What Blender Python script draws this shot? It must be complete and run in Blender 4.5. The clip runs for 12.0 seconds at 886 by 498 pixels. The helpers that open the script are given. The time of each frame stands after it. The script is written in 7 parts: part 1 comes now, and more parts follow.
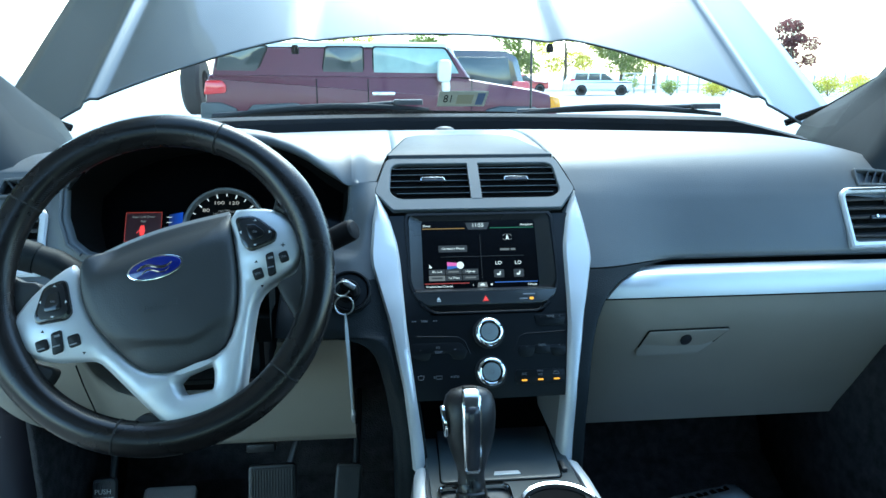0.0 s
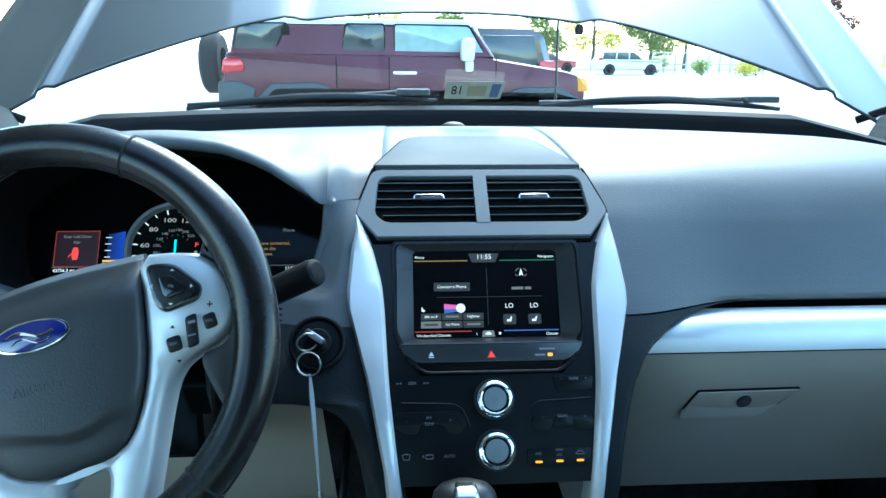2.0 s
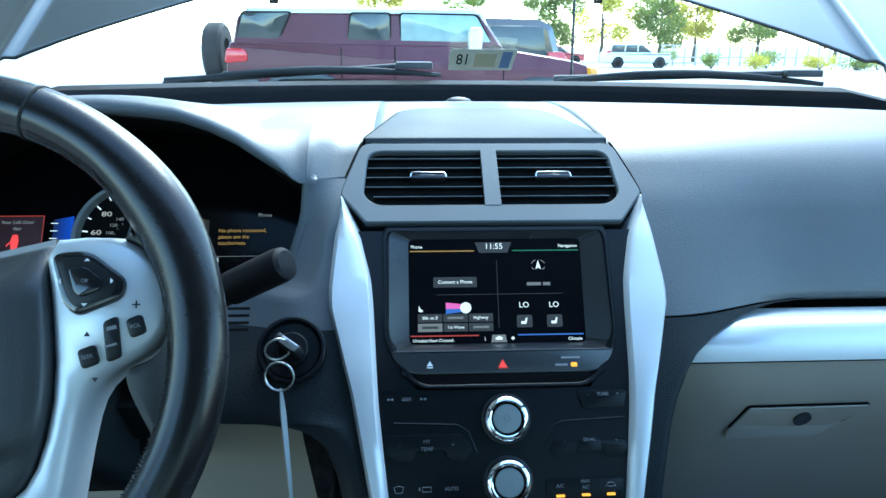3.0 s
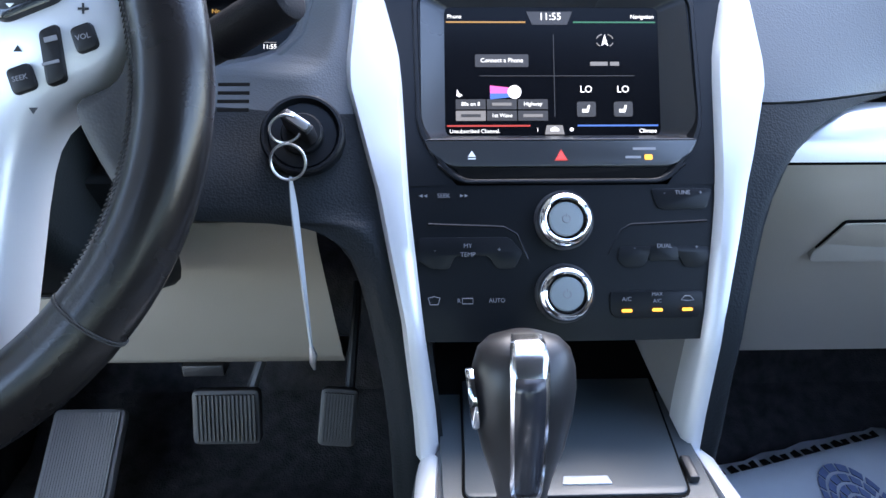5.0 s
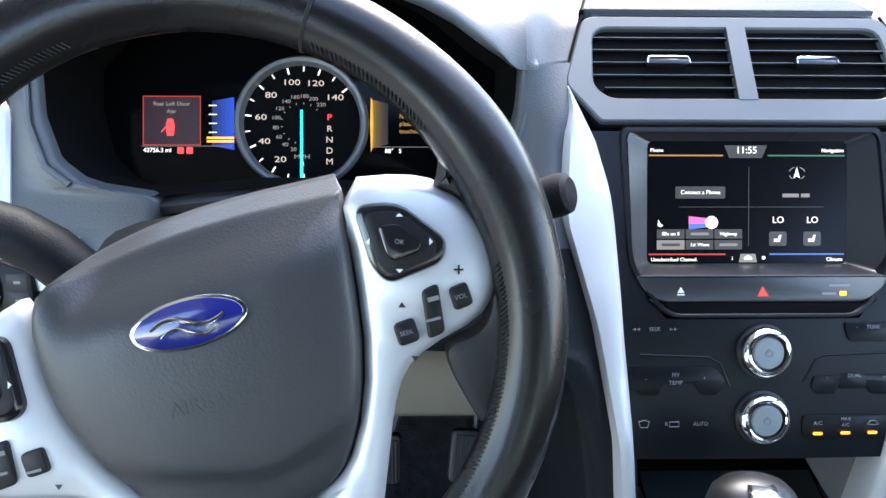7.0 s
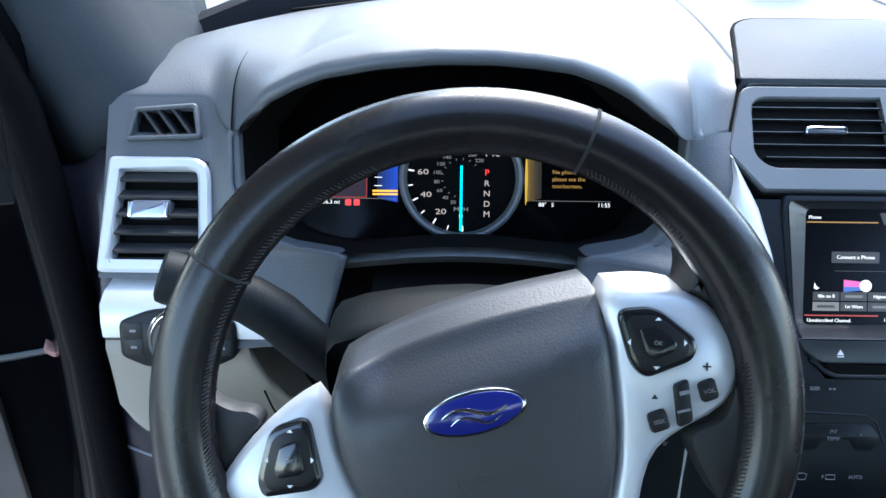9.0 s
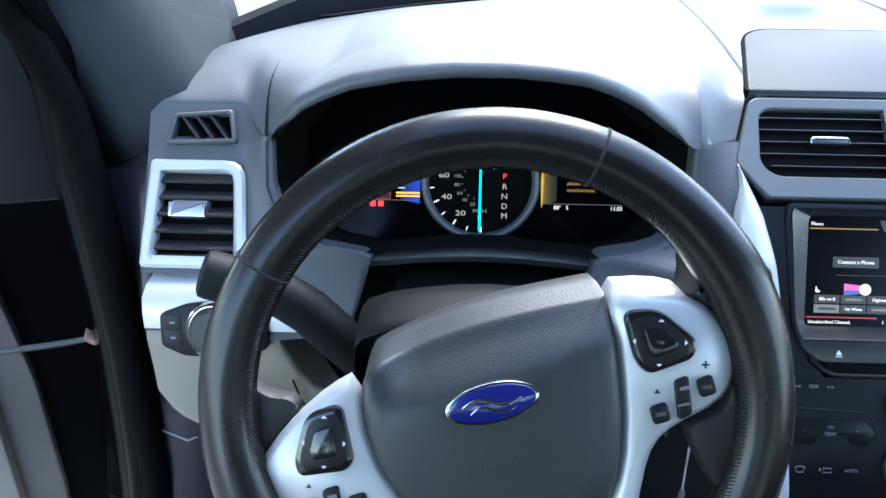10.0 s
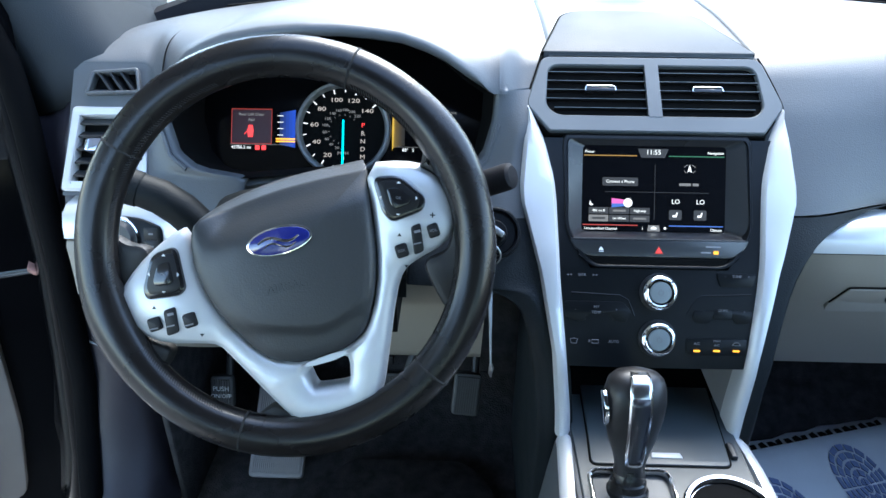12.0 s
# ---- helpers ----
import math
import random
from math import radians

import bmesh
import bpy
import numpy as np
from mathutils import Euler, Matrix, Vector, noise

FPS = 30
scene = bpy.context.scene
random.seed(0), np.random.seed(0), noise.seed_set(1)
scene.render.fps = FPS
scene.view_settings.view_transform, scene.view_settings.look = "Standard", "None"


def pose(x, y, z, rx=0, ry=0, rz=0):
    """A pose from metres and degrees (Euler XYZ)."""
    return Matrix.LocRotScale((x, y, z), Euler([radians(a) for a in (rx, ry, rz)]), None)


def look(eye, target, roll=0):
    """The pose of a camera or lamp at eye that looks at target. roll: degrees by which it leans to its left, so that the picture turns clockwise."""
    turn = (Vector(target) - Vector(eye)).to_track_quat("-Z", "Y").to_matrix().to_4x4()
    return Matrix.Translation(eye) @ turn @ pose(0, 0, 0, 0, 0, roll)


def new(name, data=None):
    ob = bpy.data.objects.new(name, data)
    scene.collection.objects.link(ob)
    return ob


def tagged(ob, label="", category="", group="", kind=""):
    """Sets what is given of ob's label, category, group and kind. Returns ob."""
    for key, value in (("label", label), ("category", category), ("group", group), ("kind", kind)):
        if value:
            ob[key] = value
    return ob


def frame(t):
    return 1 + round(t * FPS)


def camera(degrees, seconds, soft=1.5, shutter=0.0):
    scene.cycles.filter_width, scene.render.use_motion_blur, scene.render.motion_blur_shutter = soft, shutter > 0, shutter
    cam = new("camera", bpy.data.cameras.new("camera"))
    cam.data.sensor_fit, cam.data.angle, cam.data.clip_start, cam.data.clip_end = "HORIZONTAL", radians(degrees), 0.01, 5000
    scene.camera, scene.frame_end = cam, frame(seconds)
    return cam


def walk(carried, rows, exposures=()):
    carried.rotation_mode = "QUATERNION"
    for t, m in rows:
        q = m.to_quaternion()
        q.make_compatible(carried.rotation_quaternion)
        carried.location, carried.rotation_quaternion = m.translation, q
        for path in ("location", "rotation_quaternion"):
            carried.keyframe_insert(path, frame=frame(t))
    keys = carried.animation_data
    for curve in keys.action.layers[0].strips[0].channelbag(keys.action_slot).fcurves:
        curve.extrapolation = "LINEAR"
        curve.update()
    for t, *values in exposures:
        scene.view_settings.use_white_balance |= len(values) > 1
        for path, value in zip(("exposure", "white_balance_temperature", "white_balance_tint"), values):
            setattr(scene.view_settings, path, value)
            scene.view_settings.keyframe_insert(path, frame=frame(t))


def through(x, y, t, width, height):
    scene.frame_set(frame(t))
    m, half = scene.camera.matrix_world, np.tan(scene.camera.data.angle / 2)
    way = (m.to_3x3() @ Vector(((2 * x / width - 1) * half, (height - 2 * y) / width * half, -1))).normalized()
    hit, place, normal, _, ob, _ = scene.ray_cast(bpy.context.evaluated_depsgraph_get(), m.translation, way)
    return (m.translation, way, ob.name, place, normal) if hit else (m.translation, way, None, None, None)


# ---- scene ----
cam = camera(64.7, 12.0)
METRES, EYE, TILT, LEAN, TURN = 1.3, 1.45, -14.0, 0.0, -5.7
ROWS = [
    (0.0, 0.0, 0.0, 0.0, -0.0, 0.0, 0.0),
    (0.5, 0.0037, 0.049, 0.0051, 0.88, -0.39, -0.31),
    (1.0, 0.0, 0.0821, 0.0106, 1.39, -0.91, -0.52),
    (1.5, 0.0062, 0.1246, 0.0481, 1.69, -1.59, -0.68),
    (2.0, 0.0242, 0.1713, 0.0551, 1.91, -1.72, -0.84),
    (2.5, 0.0259, 0.2309, 0.06, 2.17, -1.72, -0.89),
    (4.5, 0.0262, 0.353, -0.0253, 3.41, -8.69, -1.15),
    (5.0, 0.0036, 0.3656, -0.0264, 3.58, -11.83, -1.26),
    (5.5, -0.0346, 0.3745, -0.0118, 3.59, -13.96, -1.4),
    (6.0, -0.0666, 0.3692, 0.0173, 3.65, -15.29, -1.57),
    (6.5, -0.1029, 0.3566, 0.0558, 3.77, -15.98, -1.66),
    (7.0, -0.1316, 0.3494, 0.0912, 4.02, -16.37, -1.71),
    (7.5, -0.1635, 0.3331, 0.1181, 4.34, -16.45, -1.66),
    (9.5, -0.2404, 0.3184, 0.1533, 6.91, -17.94, -2.08),
    (10.0, -0.2355, 0.2925, 0.1609, 7.58, -18.18, -2.2),
    (10.5, -0.214, 0.2584, 0.1605, 8.12, -18.14, -2.28),
    (11.0, -0.1714, 0.2259, 0.1476, 8.51, -17.86, -2.33),
    (11.5, -0.1153, 0.1848, 0.1289, 8.7, -16.85, -2.38),
    (12.0, -0.0791, 0.145, 0.1152, 7.12, -15.9, -2.11),
]
walk(cam, [(t, pose(-0.158, 0, EYE, TILT, LEAN, TURN) @ pose(METRES * x, METRES * y, METRES * z, 90 + pitch, roll, yaw)) for t, x, y, z, yaw, pitch, roll in ROWS],
     exposures=[(0.0, 2.90, 5650, -12), (0.9, 3.00, 5650, -12), (2.7, 2.96, 5400, -12), (4.5, 3.78, 6000, 11), (5.5, 3.92, 6900, 16), (6.5, 3.84, 7000, 14), (7.7, 3.58, 6800, 8), (9.5, 3.30, 6200, 7), (12.0, 3.42, 6300, 5)])

# ---- world, sun ----
SUN_EL, SUN_AZ = 52.0, 16.0   # height, and bearing clockwise from straight ahead
world = bpy.data.worlds.new("sky")
scene.world = world
world.use_nodes = True
wn = world.node_tree.nodes
wn.clear()
sky = wn.new("ShaderNodeTexSky")
sky.sky_type, sky.sun_disc = "NISHITA", False
sky.sun_elevation, sky.sun_rotation = radians(SUN_EL), radians(SUN_AZ)
bg = wn.new("ShaderNodeBackground")
bg.inputs["Strength"].default_value = 0.15
wo = wn.new("ShaderNodeOutputWorld")
world.node_tree.links.new(sky.outputs[0], bg.inputs[0])
world.node_tree.links.new(bg.outputs[0], wo.inputs[0])
sun = new("sun", bpy.data.lights.new("sun", "SUN"))
sun.data.energy, sun.data.angle, sun.data.color = 0.75, radians(35), (1.0, 0.98, 0.96)
se, sa = radians(SUN_EL), radians(SUN_AZ)
sun_way = Vector((math.cos(se) * math.sin(sa), math.cos(se) * math.cos(sa), math.sin(se)))
sun.matrix_world = look(sun_way * 50, (0, 0, 0))


# ---- materials ----
def mat(name, colour, rough=0.5, metal=0.0, grain=0.0, grain_size=0.002, vary=0.12, vary_size=0.15, coat=0.0, spec=0.5, emit=None, power=0.0, rough_vary=0.08):
    m = bpy.data.materials.new(name)
    m.use_nodes = True
    nt = m.node_tree
    b = nt.nodes["Principled BSDF"]
    b.inputs["Roughness"].default_value, b.inputs["Metallic"].default_value = rough, metal
    b.inputs["Coat Weight"].default_value = coat
    b.inputs["Coat Roughness"].default_value = 0.03 if coat > 0.28 or not coat else 0.22
    b.inputs["Specular IOR Level"].default_value = spec
    geo = nt.nodes.new("ShaderNodeNewGeometry")
    big = nt.nodes.new("ShaderNodeTexNoise")
    big.inputs["Scale"].default_value, big.inputs["Detail"].default_value = 1.0 / vary_size, 5.0
    nt.links.new(geo.outputs["Position"], big.inputs["Vector"])
    ramp = nt.nodes.new("ShaderNodeMapRange")
    ramp.inputs[1].default_value, ramp.inputs[2].default_value = 0.3, 0.7
    ramp.inputs[3].default_value, ramp.inputs[4].default_value = 1.0 - vary, 1.0 + vary
    nt.links.new(big.outputs[0], ramp.inputs[0])
    mul = nt.nodes.new("ShaderNodeVectorMath")
    mul.operation = "SCALE"
    mul.inputs[0].default_value = colour
    nt.links.new(ramp.outputs[0], mul.inputs["Scale"])
    nt.links.new(mul.outputs[0], b.inputs["Base Color"])
    rr = nt.nodes.new("ShaderNodeMapRange")
    rr.inputs[1].default_value, rr.inputs[2].default_value = 0.3, 0.7
    rr.inputs[3].default_value, rr.inputs[4].default_value = max(0.0, rough - rough_vary * rough), min(1.0, rough + rough_vary * rough)
    nt.links.new(big.outputs[0], rr.inputs[0])
    nt.links.new(rr.outputs[0], b.inputs["Roughness"])
    if grain:
        fine = nt.nodes.new("ShaderNodeTexVoronoi")
        fine.inputs["Scale"].default_value = 1.0 / grain_size
        nt.links.new(geo.outputs["Position"], fine.inputs["Vector"])
        bump = nt.nodes.new("ShaderNodeBump")
        bump.inputs["Strength"].default_value, bump.inputs["Distance"].default_value = grain, grain_size * 0.3
        nt.links.new(fine.outputs["Distance"], bump.inputs["Height"])
        nt.links.new(bump.outputs[0], b.inputs["Normal"])
    if emit:
        b.inputs["Emission Color"].default_value = (*emit, 1)
        b.inputs["Emission Strength"].default_value = power
    return m


def glass(name, tint=(0.95, 0.97, 0.97), through=0.9, rough=0.0):
    m = bpy.data.materials.new(name)
    m.use_nodes = True
    nt = m.node_tree
    nt.nodes.clear()
    tr, gl, lw = nt.nodes.new("ShaderNodeBsdfTransparent"), nt.nodes.new("ShaderNodeBsdfGlossy"), nt.nodes.new("ShaderNodeLayerWeight")
    po, fr = nt.nodes.new("ShaderNodeMath"), nt.nodes.new("ShaderNodeMath")
    po.operation, fr.operation = "POWER", "MULTIPLY_ADD"
    mx, out = nt.nodes.new("ShaderNodeMixShader"), nt.nodes.new("ShaderNodeOutputMaterial")
    tr.inputs[0].default_value = (*[c * through for c in tint], 1)
    gl.inputs["Roughness"].default_value = rough
    lw.inputs[0].default_value = 0.5
    po.inputs[1].default_value = 5.0
    fr.inputs[1].default_value, fr.inputs[2].default_value = 0.8, 0.04
    nt.links.new(lw.outputs["Facing"], po.inputs[0])
    nt.links.new(po.outputs[0], fr.inputs[0])
    nt.links.new(fr.outputs[0], mx.inputs[0])
    nt.links.new(tr.outputs[0], mx.inputs[1])
    nt.links.new(gl.outputs[0], mx.inputs[2])
    nt.links.new(mx.outputs[0], out.inputs[0])
    return m


DASH = mat("dash_soft_plastic", (0.068, 0.073, 0.079), 0.46, grain=0.35, grain_size=0.0016, vary=0.10)
DASH_UPPER = mat("dash_metal_grey_plastic", (0.078, 0.089, 0.098), 0.46, metal=0.1, grain=0.1, grain_size=0.0012)
PLASTIC = mat("black_plastic", (0.011, 0.011, 0.013), 0.45, grain=0.25, grain_size=0.0012)
TRIM_DARK = mat("dark_pillar_trim", (0.0085, 0.0085, 0.0105), 0.65, spec=0.13, grain=0.3, grain_size=0.0015)
EAR = mat("leather_wrap", (0.013, 0.0125, 0.0125), 0.55, grain=0.15, grain_size=0.0014)
GRIP = mat("black_shifter_grip", (0.012, 0.012, 0.013), 0.40, spec=0.38, coat=0.05)
PEDAL_RUBBER = mat("pedal_rubber", (0.045, 0.044, 0.045), 0.5)
FOOTREST = mat("footrest_rubber", (0.20, 0.185, 0.185), 0.6)
KICK = mat("kick_panel_plastic", (0.028, 0.024, 0.031), 0.45, grain=0.3, grain_size=0.0015)
EDGE_GREY = mat("vent_edge_grey", (0.22, 0.23, 0.25), 0.45)
VANE = mat("vent_vane_plastic", (0.016, 0.017, 0.019), 0.5)
BLADE = mat("vent_blade_plastic", (0.003, 0.003, 0.0035), 0.8, spec=0.05)
# dash plastic made darker: the shade on the lower faces is in this colour
SHADED_DASH = mat("shaded_dash_plastic", (0.0085, 0.0110, 0.0130), 0.55, spec=0.18, grain=0.5, grain_size=0.0018, vary=0.10)
CANOPY = mat("canopy_boards", (0.26, 0.25, 0.21), 0.8, grain=0.3, grain_size=0.05)
SMOKED = mat("smoked_chrome", (0.34, 0.36, 0.44), 0.35, metal=0.9)
LID_GREY = mat("console_lid_plastic", (0.034, 0.043, 0.048), 0.42, grain=0.15, grain_size=0.0012)
# black car paint with the door opening's shade put into colour and gloss
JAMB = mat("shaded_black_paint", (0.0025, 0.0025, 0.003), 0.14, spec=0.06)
HOOD_PAINT = mat("hood_metallic_paint", (0.085, 0.094, 0.096), 0.30, metal=0.5, coat=0.8, vary=0.03)
PILLAR = mat("pillar_trim_vinyl", (0.030, 0.034, 0.038), 0.75, spec=0.12, grain=0.3, grain_size=0.0015)
TRIM_GREY = mat("grey_pillar_trim", (0.085, 0.088, 0.092), 0.65, grain=0.3, grain_size=0.0015)
BEIGE = mat("beige_plastic", (0.29, 0.258, 0.215), 0.6, grain=0.3, grain_size=0.0016, vary=0.06)
SILVER = mat("silver_painted_plastic", (0.56, 0.57, 0.585), 0.38, metal=0.35, vary=0.04)
CHROME = mat("chrome", (0.82, 0.83, 0.84), 0.09, metal=1.0, vary=0.03)
KEY = mat("satin_black_key", (0.009, 0.009, 0.010), 0.42, spec=0.3)
GLOSS = mat("gloss_black_plastic", (0.010, 0.010, 0.011), 0.16, coat=0.3)
FASCIA = mat("satin_black_fascia", (0.0050, 0.0060, 0.0075), 0.36, spec=0.18, grain=0.08, grain_size=0.001)
MATT = mat("matt_black", (0.003, 0.003, 0.003), 0.9, spec=0.1)
LEATHER = mat("black_leather", (0.0085, 0.0076, 0.0076), 0.27, spec=0.33, coat=0.12, grain=0.12, grain_size=0.0014, vary=0.12, vary_size=0.06, rough_vary=0.15)
PAD = mat("airbag_cover_vinyl", (0.030, 0.032, 0.034), 0.44, grain=0.22, grain_size=0.0017)
STITCH = mat("black_thread", (0.014, 0.014, 0.014), 0.8)
RUBBER = mat("rubber", (0.0028, 0.0028, 0.0032), 0.8, spec=0.04, grain=0.3)
CARPET = mat("dark_carpet", (0.030, 0.029, 0.031), 0.95, spec=0.1, grain=1.0, grain_size=0.003, vary=0.4, vary_size=0.02)
BADGE_BLUE = mat("badge_enamel", (0.012, 0.018, 0.16), 0.15, coat=0.8)
CLUSTER = mat("cluster_lens", (0.002, 0.002, 0.0025), 0.10, spec=0.10)
SCREEN = mat("display_glass", (0.004, 0.004, 0.005), 0.2, spec=0.12)


def glow(name, colour, power):
    return mat(name, (0.01, 0.01, 0.01), 0.4, emit=colour, power=power * 0.2)


G_WHITE = glow("display_white", (0.9, 0.95, 1.0), 0.75)
G_NUMBER = glow("dial_number_light", (0.90, 0.80, 0.76), 0.34)
G_GREY = glow("display_grey", (0.5, 0.5, 0.52), 0.25)
G_DIM = glow("display_dim", (0.3, 0.3, 0.32), 0.08)
G_AMBER = glow("amber_lamp", (1.0, 0.42, 0.03), 1.0)
G_RED = glow("red_lamp", (1.0, 0.05, 0.05), 0.8)
G_DKRED = glow("dark_red_line", (0.8, 0.08, 0.06), 0.3)
G_GREEN = glow("green_line", (0.1, 0.5, 0.25), 0.2)
G_ORANGE = glow("orange_line", (0.8, 0.45, 0.1), 0.3)
G_BLUE = glow("blue_line", (0.1, 0.25, 0.9), 0.4)
G_CYAN = glow("cyan_needle", (0.0, 0.75, 1.0), 1.1)
G_GOLD = glow("gold_edge", (0.95, 0.6, 0.06), 0.40)
G_PINK = glow("pink_patch", (0.9, 0.15, 0.55), 0.6)
PRINT = mat("white_print", (0.7, 0.7, 0.7), 0.6)
PRINT_GREY = mat("grey_print", (0.17, 0.17, 0.18), 0.6)
PAPER = mat("paper_floor_mat", (0.68, 0.70, 0.74), 0.85, vary=0.06, vary_size=0.08)
PAPER_INK = mat("blue_print_ink", (0.16, 0.20, 0.36), 0.85)
CAR_BLACK = mat("black_car_paint", (0.010, 0.011, 0.012), 0.12, coat=1.0, vary=0.05)
MAROON = mat("maroon_car_paint", (0.080, 0.010, 0.026), 0.35, metal=0.15, coat=0.25, spec=0.3, vary=0.05)
WHITE_PAINT = mat("white_car_paint", (0.75, 0.75, 0.75), 0.3, coat=0.6, vary=0.03)
RED_PAINT = mat("red_car_paint", (0.4, 0.03, 0.03), 0.3, coat=0.6)
GREY_CLAD = mat("grey_body_cladding", (0.055, 0.065, 0.072), 0.55, grain=0.2)
TYRE = mat("tyre_rubber", (0.020, 0.020, 0.022), 0.8, grain=0.3, grain_size=0.01)
ALLOY = mat("alloy_wheel", (0.5, 0.5, 0.52), 0.35, metal=0.9)
CAR_GLASS = mat("dark_car_window", (0.035, 0.045, 0.045), 0.05, coat=0.5)
CLEAR_WINDOW = mat("pale_car_window", (0.30, 0.40, 0.38), 0.05, coat=0.5)
TAIL = mat("red_lamp_lens", (0.55, 0.02, 0.03), 0.15, coat=0.6)
INDICATOR = mat("amber_lamp_lens", (0.75, 0.32, 0.02), 0.15, coat=0.6)
GROUND = mat("sunlit_concrete", (0.34, 0.33, 0.31), 0.9, grain=0.3, grain_size=0.02, vary=0.2, vary_size=1.5)
BARK = mat("bark", (0.11, 0.085, 0.06), 0.9, grain=0.8, grain_size=0.03)
def leaf_mat(name, colour):
    """Thin leaves that let light through."""
    m = mat(name, colour, 0.6, vary=0.4, vary_size=0.5)
    nt = m.node_tree
    b, out = nt.nodes["Principled BSDF"], nt.nodes["Material Output"]
    tl, mx = nt.nodes.new("ShaderNodeBsdfTranslucent"), nt.nodes.new("ShaderNodeMixShader")
    tl.inputs[0].default_value = (*[min(1.0, c * 2.2) for c in colour], 1)
    mx.inputs[0].default_value = 0.5
    nt.links.new(b.outputs[0], mx.inputs[1])
    nt.links.new(tl.outputs[0], mx.inputs[2])
    nt.links.new(mx.outputs[0], out.inputs[0])
    return m


LEAF = leaf_mat("green_leaves", (0.14, 0.17, 0.035))
LEAF_YELLOW = leaf_mat("yellow_green_leaves", (0.32, 0.29, 0.04))
LEAF_RED = leaf_mat("purple_red_leaves", (0.12, 0.045, 0.04))
FENCE_WOOD = mat("weathered_fence_wood", (0.45, 0.43, 0.38), 0.9, grain=0.4, grain_size=0.02)
TINTED = glass("tinted_window_glass", (0.60, 0.64, 0.64), 0.75)
WINDSHIELD = glass("windshield_glass", through=0.96)
STICKER = mat("sticker_vinyl", (0.55, 0.54, 0.42), 0.6, vary=0.1, vary_size=0.02)
STICKER_BLUE = mat("sticker_blue_print", (0.10, 0.16, 0.30), 0.6)
STEEL = mat("dull_steel", (0.45, 0.46, 0.47), 0.35, metal=1.0, vary=0.15, vary_size=0.01)


# ---- mesh helpers ----
IDENT = Matrix.Identity(4)
CX = 0.002    # middle of the centre stack


def frame_at(origin, up, right=(1, 0, 0)):
    """A local frame: x to the right, y along up, z out of the surface."""
    r, u = Vector(right).normalized(), Vector(up).normalized()
    o = r.cross(u).normalized()
    u = o.cross(r).normalized()
    m = Matrix((r, u, o)).transposed().to_4x4()
    m.translation = origin
    return m


def thing(name, at, label, category, group="", kind=""):
    ob = new(name)
    ob.empty_display_size = 0.05
    ob.matrix_basis = Matrix.Translation(at)
    return tagged(ob, label, category, group, kind)


def mesh_of(name, bm, material, sharp=32):
    me = bpy.data.meshes.new(name)
    bmesh.ops.recalc_face_normals(bm, faces=bm.faces[:])
    bm.to_mesh(me)
    bm.free()
    for p in me.polygons:
        p.use_smooth = True
    me.set_sharp_from_angle(angle=radians(sharp))
    me.materials.append(material)
    return me


def part(name, bm, material, parent, label="", sharp=32):
    ob = new(name, mesh_of(name, bm, material, sharp) if not isinstance(bm, bpy.types.Mesh) else bm)
    if isinstance(bm, bpy.types.Mesh) and not bm.materials:
        bm.materials.append(material)
    ob.parent = parent
    if parent.parent is None:
        ob.matrix_parent_inverse = parent.matrix_basis.inverted()
    if label:
        ob["label"] = label
    return ob


def single(name, bm, material, label, category, group="", kind="", sharp=32):
    """A thing of one mesh."""
    return tagged(new(name, mesh_of(name, bm, material, sharp)), label, category, group, kind)


def fillet(pts, r, seg=4):
    """A polygon with rounded corners; r is one radius or one for each corner."""
    out, n = [], len(pts)
    for i in range(n):
        p, a, b = Vector(pts[i]), Vector(pts[i - 1]), Vector(pts[(i + 1) % n])
        da, db = a - p, b - p
        ri = r[i] if isinstance(r, (list, tuple)) else r
        ri = min(ri, da.length * 0.49, db.length * 0.49)
        s, e = p + da.normalized() * ri, p + db.normalized() * ri
        for k in range(seg + 1):
            t = k / seg
            out.append(tuple(s * (1 - t) ** 2 + p * 2 * t * (1 - t) + e * t * t))
    return out


def chaikin(pts, times=2):
    for _ in range(times):
        out = []
        for i in range(len(pts)):
            p, q = Vector(pts[i]), Vector(pts[(i + 1) % len(pts)])
            out += [tuple(p * 0.75 + q * 0.25), tuple(p * 0.25 + q * 0.75)]
        pts = out
    return pts


def rect(x0, y0, x1, y1):
    return [(x0, y0), (x1, y0), (x1, y1), (x0, y1)]


def scaled(pts, d):
    """The polygon drawn in by about d."""
    n = len(pts)
    area = sum(pts[i][0] * pts[(i + 1) % n][1] - pts[(i + 1) % n][0] * pts[i][1] for i in range(n))
    s = 1 if area > 0 else -1
    out = []
    for i in range(n):
        a, p, b = Vector(pts[i - 1]), Vector(pts[i]), Vector(pts[(i + 1) % n])
        e, f = (p - a), (b - p)
        na = Vector((-e.y, e.x)).normalized() if e.length > 1e-9 else Vector((0, 0))
        nb = Vector((-f.y, f.x)).normalized() if f.length > 1e-9 else na
        k = (na + nb)
        k = k.normalized() if k.length > 1e-6 else na
        out.append(tuple(p + k * d * s))
    return out


